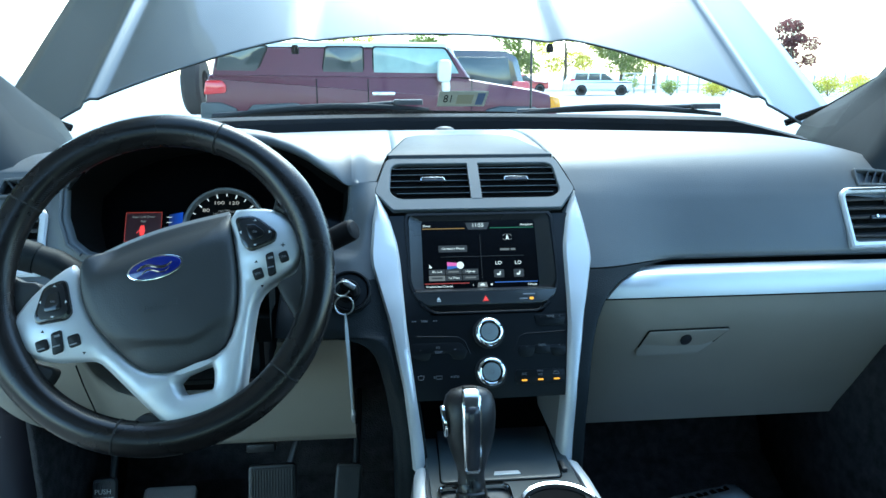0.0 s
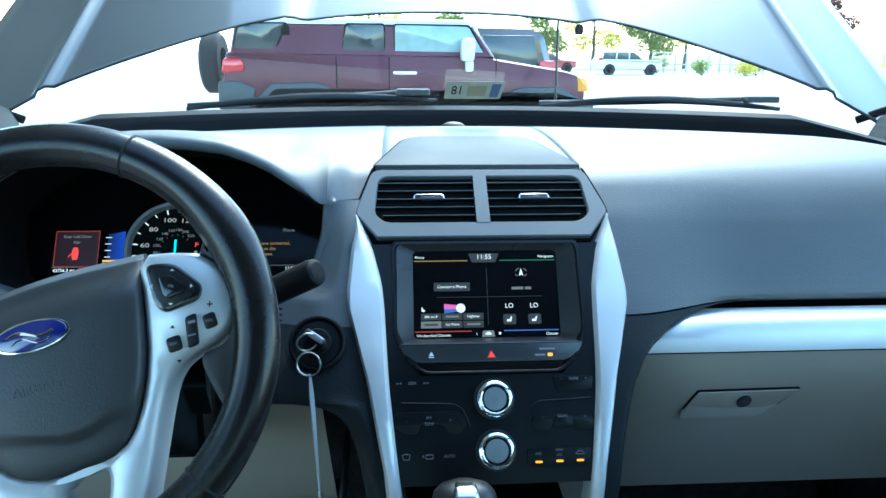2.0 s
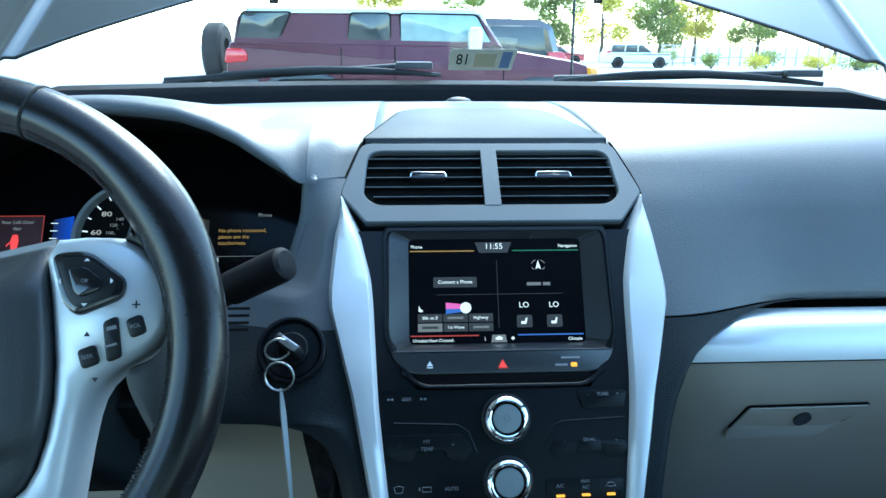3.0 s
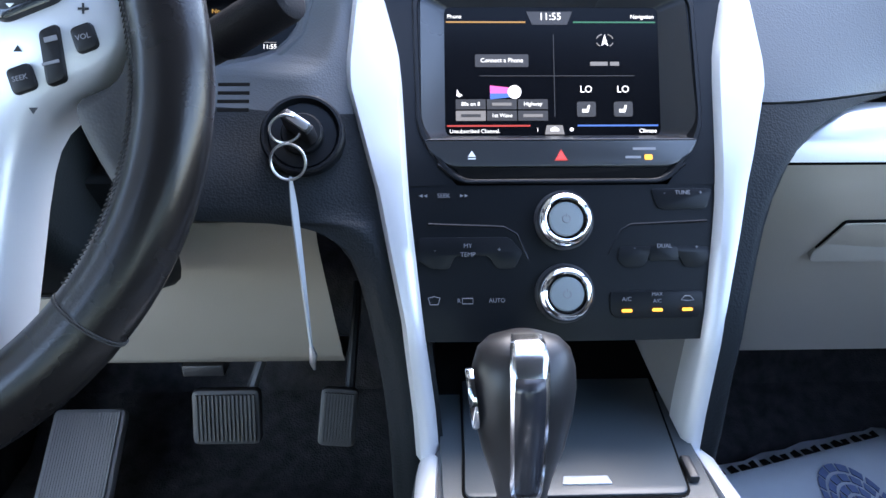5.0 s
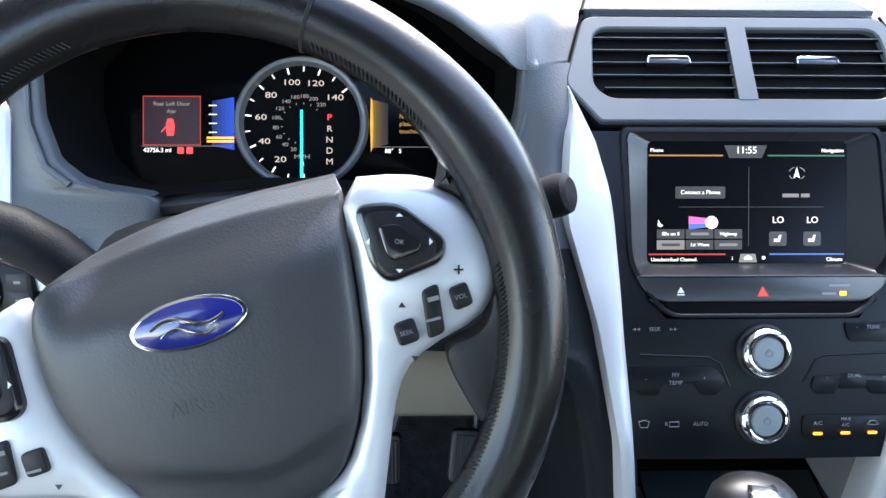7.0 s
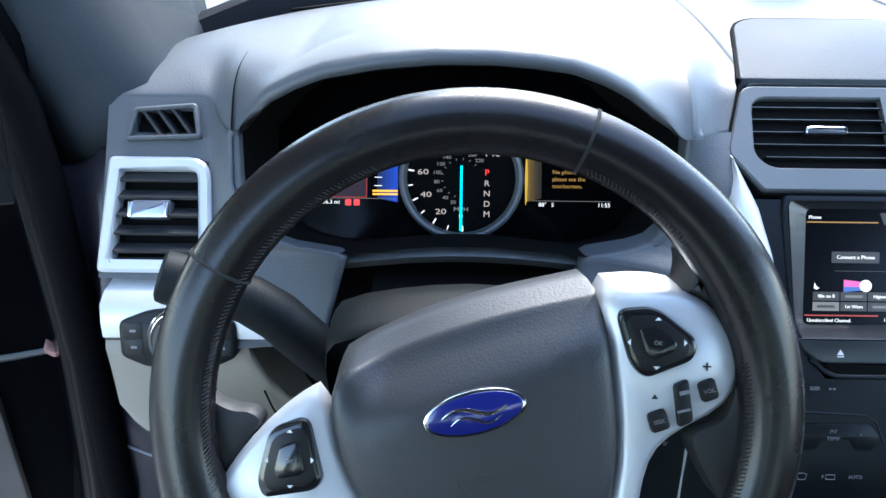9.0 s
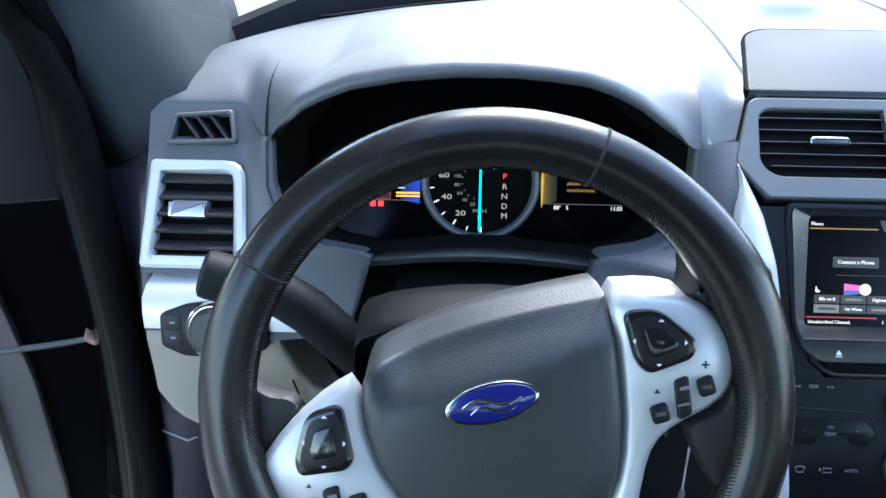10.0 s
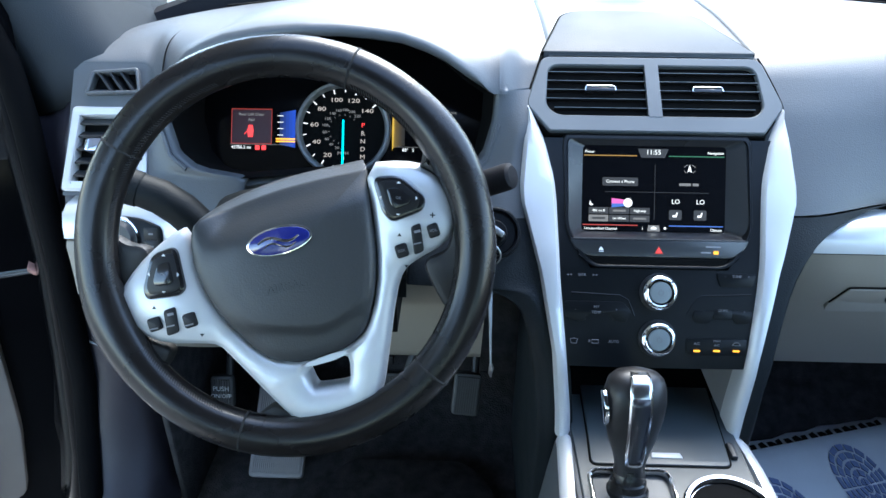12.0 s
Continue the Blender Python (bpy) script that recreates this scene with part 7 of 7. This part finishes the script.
sticker = thing("windscreen_sticker", (0.035, 1.52, 1.40), "pale inspection sticker on the windscreen, seen from behind", "sticker")
STM = frame_at((0.033, 1.500, 1.4005), (0, -0.90, 0.43)) @ Matrix.Diagonal((1, 2.45, 1, 1))
bm = bmesh.new()
prism(bm, fillet(rect(-0.0515, -0.0155, 0.0515, 0.0155), 0.003), 0.0, 0.0006, STM)
part("vinyl", bm, STICKER, sticker)
me = lettering("sticker_number", "18", 0.022, at(STM, -0.030, 0.0, 0.0008) @ Matrix.Diagonal((-1, 1, 1, 1)), MATT, sticker)
flat("plain_bar", rect(-0.012, -0.010, 0.022, 0.009), STM, mat("sticker_tan_print", (0.40, 0.36, 0.22), 0.6), sticker, 0.0006)
flat("plain_bar", rect(0.030, -0.012, 0.046, 0.012), STM, STICKER_BLUE, sticker, 0.0006)

# raised hood: built flat about its rear corners, then lifted
HA = radians(38)
hinge = Vector((0, 1.60, 1.345))
def lifted(x, s, h):
    """s along the hood from the hinge line, h square to it."""
    return (x, hinge.y + s * math.cos(HA) - h * math.sin(HA), hinge.z + s * math.sin(HA) + h * math.cos(HA))


hood = thing("car_hood", hinge, "raised dark metallic car hood reflecting the sky", "car hood")
def hood_edge(x):
    """Rear edge of the hood, curved like the windscreen."""
    return 0.322 * (1 - (abs(x) / 0.875) ** 2.3)
def hood_h(x, s):
    a = abs(x)
    crown = 0.012 * (1 - (a / 0.7) ** 2)
    ridge = 0.016 * smooth((a - 0.30) / 0.05) * (1 - 0.4 * smooth((a - 0.40) / 0.2))
    bead = 0.010 * smooth((a - 0.772) / 0.012) * (1 - smooth((a - 0.796) / 0.008))
    side = -0.035 * smooth((a - 0.74) / 0.28)
    return crown + ridge + bead + side - 0.03 * (s / 1.2) ** 2
xs_ = sorted({round(s * v, 4) for s in (-1, 1) for v in (0.0, 0.08, 0.16, 0.24, 0.28, 0.30, 0.315, 0.33, 0.35, 0.38, 0.42, 0.48, 0.54, 0.60, 0.66, 0.71, 0.75, 0.772, 0.778, 0.784, 0.796, 0.800, 0.804, 0.82, 0.85, 0.88, 0.91, 0.94, 0.97, 1.00)})
bm = bmesh.new()
rows = []
for x in xs_:
    e = hood_edge(x)
    row = []
    for q in (0.0, 0.003, 0.010, 0.03, 0.08, 0.16, 0.25, 0.34, 0.43, 0.52, 0.62, 0.72, 0.81, 0.9, 1.0):
        s = e + (1.16 - e) * q
        row.append(lifted(x * (1 - 0.09 * s), s, hood_h(x, s)))
    rows.append(row)
sheet(bm, rows)
skin = part("skin", bm, HOOD_PAINT, hood, "glossy dark metallic painted skin", sharp=50)
thicken(skin, 0.004, -1.0)
bm = bmesh.new()
tube(bm, [lifted(x * (1 - 0.09 * hood_edge(x)), hood_edge(x) + 0.001, hood_h(x, 0.2) - 0.004) for x in xs_], 0.0022, 6)
part("edge_seal", bm, MATT, hood, "dark rear edge")
for x in (-0.345, 0.305):
    bm = bmesh.new()
    lathe(bm, [(0.009, -0.018), (0.010, -0.004), (0.006, 0.004)], Matrix.Translation(lifted(x, hood_edge(x) + 0.012, -0.012)), 12)
    part("rubber_stop", bm, RUBBER, hood, "round rubber stop")
bm = bmesh.new()
tube(bm, [lifted(0.262, 0.34, -0.01), (0.262, 1.86, 1.33)], 0.003, 6)
single("hood_prop_rod", bm, PLASTIC, "thin dark prop rod under the raised hood", "prop rod")
# front wings and nose of the car, below the view
for sgn in (-1, 1):
    bm = bmesh.new()
    sheet(bm, [[(sgn * 0.78, y, 1.10 - 0.05 * (y - 1.7)), (sgn * 0.86, y, 1.12 - 0.07 * (y - 1.7)), (sgn * 0.95, y, 1.05 - 0.07 * (y - 1.7)), (sgn * 0.98, y, 0.85), (sgn * 0.98, y, 0.45)] for y in (1.42, 1.7, 2.1, 2.5, 2.75)])
    thicken(single("front_wing", bm, CAR_BLACK, "glossy black front wing of the car", "car wing", kind="structure", sharp=50), 0.01)
bm = bmesh.new()
box(bm, -0.80, 1.95, 0.45, 0.80, 2.75, 0.93, IDENT, 0.05)
single("engine", bm, PLASTIC, "dark engine bay under the raised hood", "engine")


# ---- other vehicles ----
SIDE = Matrix(((1, 0, 0, 0), (0, 0, -1, 0), (0, 1, 0, 0), (0, 0, 0, 1)))   # x along the car, y up, z towards the camera


def car_wheel(parent, x, y, z, r, w=0.24):
    m = Matrix.Translation((x, y, z)) @ SIDE
    b = bmesh.new()
    lathe(b, [(r * 0.62, -w), (r * 0.94, -w), (r, -w * 0.85), (r, -w * 0.15), (r * 0.95, 0.0), (r * 0.66, 0.0), (r * 0.62, -0.02)], m, 36)
    wh = part("wheel", b, TYRE, parent, "black tyre")
    b = bmesh.new()
    lathe(b, [(r * 0.64, -0.10), (r * 0.64, -0.01), (r * 0.60, -0.015), (r * 0.56, -0.05), (r * 0.20, -0.04), (r * 0.16, -0.015), (r * 0.02, -0.012)], m, 30)
    part("rim", b, ALLOY, wh, "alloy rim")
    for k in range(6):
        b = bmesh.new()
        mm_ = m @ Matrix.Rotation(2 * math.pi * k / 6, 4, "Z")
        box(b, r * 0.12, -r * 0.07, -0.05, r * 0.58, r * 0.07, -0.018, mm_, 0.01)
        part("rim_spoke", b, ALLOY, wh)
    return wh


Y0 = 9.0
suv = thing("off_road_vehicle", (0, Y0 + 0.9, 0), "parked maroon off-road vehicle with white roof and rear spare wheel", "car")
SV = Matrix.Translation((0, Y0, 0)) @ SIDE


def slab(outline, depth0, depth1, bevel, taper=0.0):
    """A body of the given side outline across the car's width, drawn in towards both flanks."""
    b = bmesh.new()
    o = outline
    rings = []
    for z, d in ((-depth1, bevel), (-depth1 + bevel, 0.0), (depth0 - bevel, 0.0), (depth0 - bevel * 0.3, bevel * 0.3), (depth0, bevel)):
        rings.append([SV @ Vector((x, y, z)) for x, y in (scaled(o, d) if d else o)])
    return loft(b, rings)


low = fillet([(-2.19, 0.60), (2.20, 0.60), (2.24, 1.02), (2.16, 1.20), (1.95, 1.26), (1.14, 1.385), (0.95, 1.42), (-2.14, 1.46), (-2.20, 1.12)], [0.1, 0.1, 0.08, 0.08, 0.1, 0.05, 0.05, 0.05, 0.1])
part("body", slab(low, 0.0, 1.86, 0.06), MAROON, suv, "glossy maroon body", sharp=40)
up = [(-2.12, 1.40), (1.12, 1.38), (0.90, 1.70), (0.82, 1.775), (-1.98, 1.80), (-2.06, 1.74)]
b = bmesh.new()
rings = []
for z, d, in_ in ((-1.72, 0.10, 0), (-1.66, 0.02, 0), (-0.20, 0.0, 0), (-0.13, 0.03, 0), (-0.10, 0.09, 0)):
    rings.append([SV @ Vector((x, y, z + (0.06 if y < 1.5 and z > -0.3 else 0))) for x, y in scaled(fillet(up, 0.05), d * 0.4)])
loft(b, rings)
part("cabin", b, MAROON, suv, "maroon cabin", sharp=40)
b = bmesh.new()
prism(b, fillet(rect(-1.97, -1.70, 0.84, -0.12), 0.15), 1.785, 1.845, Matrix.Translation((0, Y0, 0)) @ Matrix(((1, 0, 0, 0), (0, -1, 0, 0), (0, 0, 1, 0), (0, 0, 0, 1))), 0.03)
part("roof", b, WHITE_PAINT, suv, "white roof")
CABF = -0.065
def pane(pts, mt, name="window", z=CABF, t=0.012, r=0.03):
    b = bmesh.new()
    prism(b, fillet(pts, r), z - 0.04, z + t, SV @ Matrix.Rotation(0, 4, "X"), 0.004)
    return part(name, b, mt, suv)
def framed(pts, mt, r=0.04):
    w = pane(pts, MATT, "window", CABF, 0.006, r)
    b = bmesh.new()
    prism(b, fillet(scaled(pts, 0.025), r), CABF, CABF + 0.012, SV, 0.002)
    part("pane", b, mt, w)
framed([(-2.07, 1.47), (-1.55, 1.47), (-1.40, 1.80), (-1.98, 1.80)], CAR_GLASS)
framed([(-0.78, 1.41), (-0.24, 1.41), (-0.24, 1.795), (-0.72, 1.795)], CAR_GLASS)
framed([(-0.14, 1.40), (1.00, 1.40), (0.78, 1.785), (-0.14, 1.795)], CLEAR_WINDOW)
for x0, x1 in ((-0.84, -0.825), (-0.205, -0.19), (1.10, 1.112)):
    b = bmesh.new()
    prism(b, rect(x0, 0.66, x1, 1.40), -0.01, 0.003, SV)
    part("door_seam", b, MATT, suv)
b = bmesh.new()
prism(b, fillet(rect(-0.15, 1.195, 0.14, 1.245), 0.02), -0.01, 0.04, SV, 0.015)
part("door_handle", b, CHROME, suv, "bright door handle")
b = bmesh.new()
prism(b, fillet([(0.66, 1.36), (0.82, 1.36), (0.83, 1.58), (0.80, 1.63), (0.69, 1.63), (0.66, 1.58)], 0.05), 0.04, 0.20, SV, 0.03)
part("mirror", b, WHITE_PAINT, suv, "white door mirror")
b = bmesh.new()
prism(b, fillet(rect(0.72, 1.24, 0.82, 1.37), 0.03), -0.04, 0.12, SV, 0.02)
part("mirror_foot", b, WHITE_PAINT, suv)
b = bmesh.new()
prism(b, fillet([(-2.20, 1.21), (-1.93, 1.23), (-1.92, 1.32), (-1.97, 1.385), (-2.17, 1.385)], 0.04), -0.10, 0.02, SV, 0.02)
part("tail_lamp", b, TAIL, suv, "red tail lamp")
b = bmesh.new()
prism(b, fillet([(2.13, 1.00), (2.27, 1.01), (2.25, 1.16), (2.12, 1.19)], 0.03), -0.25, 0.01, SV, 0.02)
part("indicator", b, INDICATOR, suv, "amber front lamp")
b = bmesh.new()
prism(b, fillet([(-2.30, 0.50), (-1.85, 0.50), (-1.80, 0.90), (-1.62, 1.09), (-1.10, 1.11), (-0.92, 1.05), (-0.80, 0.80), (-0.78, 0.62), (1.10, 0.62), (1.16, 0.84), (1.30, 1.02), (1.46, 1.06), (1.92, 1.05), (2.06, 0.98), (2.20, 0.90), (2.34, 0.90), (2.34, 0.52), (2.12, 0.48), (2.10, 0.60), (2.02, 0.84), (1.86, 0.96), (1.50, 0.96), (1.34, 0.86), (1.24, 0.60), (1.20, 0.44), (-0.88, 0.44), (-0.92, 0.70), (-1.02, 0.92), (-1.16, 1.01), (-1.56, 1.00), (-1.70, 0.84), (-1.76, 0.46), (-2.30, 0.40)], 0.03), -0.06, 0.05, SV, 0.03)
part("cladding", b, GREY_CLAD, suv, "grey plastic wheel-arch cladding")
b = bmesh.new()
prism(b, fillet([(-2.26, 0.78), (-1.86, 0.80), (-1.80, 1.04), (-2.00, 1.12), (-2.24, 1.12)], 0.04), -0.12, 0.04, SV, 0.03)
part("rear_bumper", b, GREY_CLAD, suv)
for x in (-1.34, 1.66):
    b = bmesh.new()
    prism(b, ellipse(0.46, 0.46, 30, x, 0.52), -0.30, 0.012, SV)
    part("wheel_arch", b, MATT, suv)
    car_wheel(suv, x, Y0 - 0.02, 0.40, 0.40)
b = bmesh.new()
lathe(b, [(0.20, -0.11), (0.35, -0.12), (0.39, -0.08), (0.39, 0.08), (0.35, 0.12), (0.20, 0.12), (0.18, 0.05)], Matrix.Translation((-2.50, Y0 + 0.95, 1.31)) @ Matrix.Rotation(radians(90), 4, "Y"), 36)
part("spare_wheel", b, TYRE, suv, "spare wheel on the tail")
b = bmesh.new()
prism(b, [(-2.02, 1.44), (-1.02, 1.40), (-1.02, 1.415), (-2.02, 1.455)], -0.01, 0.006, SV, 0.002)
part("body_crease", b, MAROON, suv)
b = bmesh.new()
tube(b, [SV @ Vector((0.98, 1.41, -0.12)), SV @ Vector((0.83, 1.79, -0.15))], 0.03, 6)
part("pillar", b, WHITE_PAINT, suv, "white windscreen pillar")


def plain_suv(name, x0, y0, length, height, paint, label, group, front=1, lamp=True):
    """A five-door estate seen from its flank, standing along x."""
    t = thing(name, (x0 + length / 2, y0 + 0.9, 0), label, "car", group)
    M = Matrix.Translation((x0 + length / 2, y0, 0)) @ Matrix.Diagonal((front, 1, 1, 1)) @ SIDE
    L, H = length / 2, height
    o = fillet([(-L, 0.35), (L, 0.35), (L, 0.75 * H * 0.62 / 0.75), (L * 0.92, H * 0.56), (L * 0.42, H * 0.63), (-L * 0.97, H * 0.64), (-L * 1.0, H * 0.5)], 0.12)
    def sl(o_, z0, z1, bev):
        b_ = bmesh.new()
        return loft(b_, [[M @ Vector((x, y, z)) for x, y in (scaled(o_, d) if d else o_)] for z, d in ((-z1, bev), (-z1 + bev, 0), (z0 - bev, 0), (z0, bev))])
    part("body", sl(o, 0.0, 1.85, 0.08), paint, t, sharp=40)
    c = fillet([(-L * 0.96, H * 0.60), (L * 0.46, H * 0.60), (L * 0.12, H * 0.955), (-L * 0.1, H), (-L * 0.78, H * 0.985), (-L * 0.88, H * 0.93)], 0.08)
    part("cabin", sl(c, -0.10, 1.72, 0.12), paint, t, sharp=40)
    for a0, a1, b0, b1 in ((-0.84, -0.44, -0.80, -0.42), (-0.40, -0.04, -0.38, -0.04), (0.00, 0.38, 0.00, 0.14)):
        b_ = bmesh.new()
        prism(b_, fillet([(L * a0, H * 0.655), (L * a1, H * 0.65), (L * b1, H * 0.925), (L * b0, H * 0.925)], 0.04), -0.14, -0.085, M, 0.005)
        part("window", b_, CAR_GLASS, t)
    if lamp:
        b_ = bmesh.new()
        prism(b_, fillet([(-L * 1.0, H * 0.60), (-L * 0.84, H * 0.63), (-L * 0.84, H * 0.70), (-L * 0.95, H * 0.70)], 0.04), -0.2, 0.01, M, 0.01)
        part("tail_lamp", b_, TAIL, t)
    for x in (-L * 0.62, L * 0.66):
        b_ = bmesh.new()
        prism(b_, ellipse(0.40, 0.40, 24, x, 0.36), -0.3, 0.008, M)
        part("wheel_arch", b_, MATT, t)
        car_wheel(t, M.translation.x + front * x, y0 - 0.01, 0.34, 0.34)
    return t


plain_suv("estate_car", -2.0, 12.9, 4.8, 1.90, CAR_BLACK, "parked black estate car behind the maroon vehicle", "parked cars", -1)
plain_suv("estate_car", 13.9, 50.0, 4.6, 1.66, WHITE_PAINT, "parked white sport utility car across the lot", "parked cars", 1)
plain_suv("estate_car", 9.6, 56.0, 4.3, 1.50, RED_PAINT, "parked red car beyond the white one", "parked cars", 1)


# ---- planting ----
def leaf_cloud(centres, count, size, seed, squash=0.8):
    """Many small leaves scattered in uneven clumps."""
    r = random.Random(seed)
    verts, faces = [], []
    for c, rad in centres:
        for _ in range(int(count * rad)):
            d = Vector((r.gauss(0, 1), r.gauss(0, 1), r.gauss(0, 1)))
            d.normalize()
            p = Vector(c) + Vector((d.x, d.y, d.z * squash)) * rad * (0.35 + 0.65 * r.random() ** 0.5)
            u = Vector((r.uniform(-1, 1), r.uniform(-1, 1), r.uniform(-1, 1))).normalized() * size * r.uniform(0.6, 1.3)
            v = u.cross(Vector((r.uniform(-1, 1), r.uniform(-1, 1), r.uniform(-1, 1)))).normalized() * size * 0.6
            n = len(verts)
            verts += [p - u, p + v, p + u, p - v]
            faces.append((n, n + 1, n + 2, n + 3))
    return verts, faces


def leaf_mesh(name, centres, count, size, seed, material, squash=0.8):
    me = bpy.data.meshes.new(name)
    v, f = leaf_cloud(centres, count, size, seed, squash)
    me.from_pydata([tuple(p) for p in v], [], f)
    me.materials.append(material)
    return me


def tree(x, y, h, spread, material, seed, label):
    r = random.Random(seed)
    t = thing("tree", (x, y, 0), label, "tree", "trees beyond the car park")
    b = bmesh.new()
    tube(b, [(x, y, 0), (x + 0.05, y, h * 0.25), (x - 0.05, y, h * 0.55), (x, y, h * 0.85)], [h * 0.030, h * 0.022, h * 0.014, h * 0.004], 8)
    for k in range(7):
        a, z = k * 2.4, h * (0.28 + 0.07 * k)
        tube(b, [(x, y, z), (x + math.cos(a) * spread * 0.4, y + math.sin(a) * spread * 0.4, z + h * 0.12), (x + math.cos(a) * spread * 0.8, y + math.sin(a) * spread * 0.8, z + h * 0.2)], [h * 0.010, h * 0.006, h * 0.002], 6)
    part("trunk", b, BARK, t)
    cs = []
    for k in range(16):
        a, q = r.uniform(0, 6.28), r.uniform(0.2, 1.0)
        zz = r.uniform(0.32, 0.98)
        cs.append(((x + math.cos(a) * spread * q * (1.1 - 0.6 * abs(zz - 0.5)), y + math.sin(a) * spread * q, h * zz), spread * r.uniform(0.28, 0.45)))
    part("crown", leaf_mesh("crown", cs, 420, 0.13, seed, material), material, t)
    return t


def shrub(x, y, rad, material, seed, label="round yellow-green shrub at the edge of the car park"):
    r = random.Random(seed)
    t = thing("shrub", (x, y, 0), label, "shrub", "shrubs at the edge")
    b = bmesh.new()
    for k in range(5):
        a = k * 1.3
        tube(b, [(x, y, 0), (x + math.cos(a) * rad * 0.5, y + math.sin(a) * rad * 0.5, rad * 0.7)], [0.03, 0.01], 5)
    part("stems", b, BARK, t)
    cs = [((x + r.uniform(-0.6, 0.6) * rad, y + r.uniform(-0.5, 0.5) * rad, rad * r.uniform(0.35, 0.85)), rad * r.uniform(0.4, 0.6)) for _ in range(7)]
    part("foliage", leaf_mesh("foliage", cs, 260, 0.07, seed, material), material, t)


for i, (x, y, h, s, m_) in enumerate(((13.5, 66, 6.0, 2.6, LEAF), (19, 70, 7.5, 3.0, LEAF_YELLOW), (24, 68, 6.5, 2.8, LEAF), (29, 72, 7.0, 3.0, LEAF_YELLOW), (34.5, 70, 7.0, 3.0, LEAF), (6, 75, 7.0, 3.0, LEAF), (-3, 78, 7.5, 3.2, LEAF_YELLOW))):
    tree(x, y, h, s, m_, 20 + i, "leafy green tree in full sun" if m_ is LEAF else "yellow-green leafy tree in full sun")
tree(40.0, 66, 6.4, 2.2, LEAF_RED, 60, "tree with purple-red leaves")
# unseen trees, added to darken what the hood's left side mirrors
for i, (x, y, h, s) in enumerate(((-18, 9, 11, 4.0), (-21, 15, 12, 4.5), (-24, 22, 12, 4.5), (-19, 3, 10, 4.0))):
    tree(x, y, h, s, LEAF, 120 + i, "tall leafy green tree out of view, added for the hood's reflection")
for i, (x, y, s) in enumerate(((21.0, 49, 0.9), (23.6, 48, 0.9), (25.4, 50, 1.2), (27.5, 47, 1.1), (29.4, 46, 0.9), (31.5, 47, 1.2), (34, 45, 1.1), (28, 39, 1.3), (20, 55, 1.0))):
    shrub(x, y, s, LEAF_YELLOW if i % 2 else LEAF, 80 + i)
fence = thing("fence", (28, 56, 0), "far wooden post fence behind the shrubs", "fence")
for k in range(24):
    b = bmesh.new()
    box(b, -0.06, -0.05, 0.0, 0.06, 0.05, 1.5, Matrix.Translation((20 + 0.9 * k, 56, 0)), 0.01)
    part("post", b, FENCE_WOOD, fence)
for z in (0.6, 1.5):
    b = bmesh.new()
    box(b, 19.9, 55.96, z, 41, 56.02, z + 0.10, IDENT, 0.01)
    part("rail", b, FENCE_WOOD, fence)

# ---- canopy roof beside the car, mirrored in the hood ----
canopy = thing("canopy", (-7.6, 3.0, 0), "flat boarded canopy roof on posts beside the car", "canopy")
b = bmesh.new()
box(b, -20.0, -12.0, 9.0, -2.85, 16.0, 9.35, IDENT, 0.02)
part("roof", b, CANOPY, canopy)
for x, y in ((-19.0, -6.0), (-19.0, 14.0)):
    b = bmesh.new()
    box(b, x - 0.15, y - 0.15, 0.0, x + 0.15, y + 0.15, 9.0, IDENT, 0.02)
    part("post", b, CANOPY, canopy)
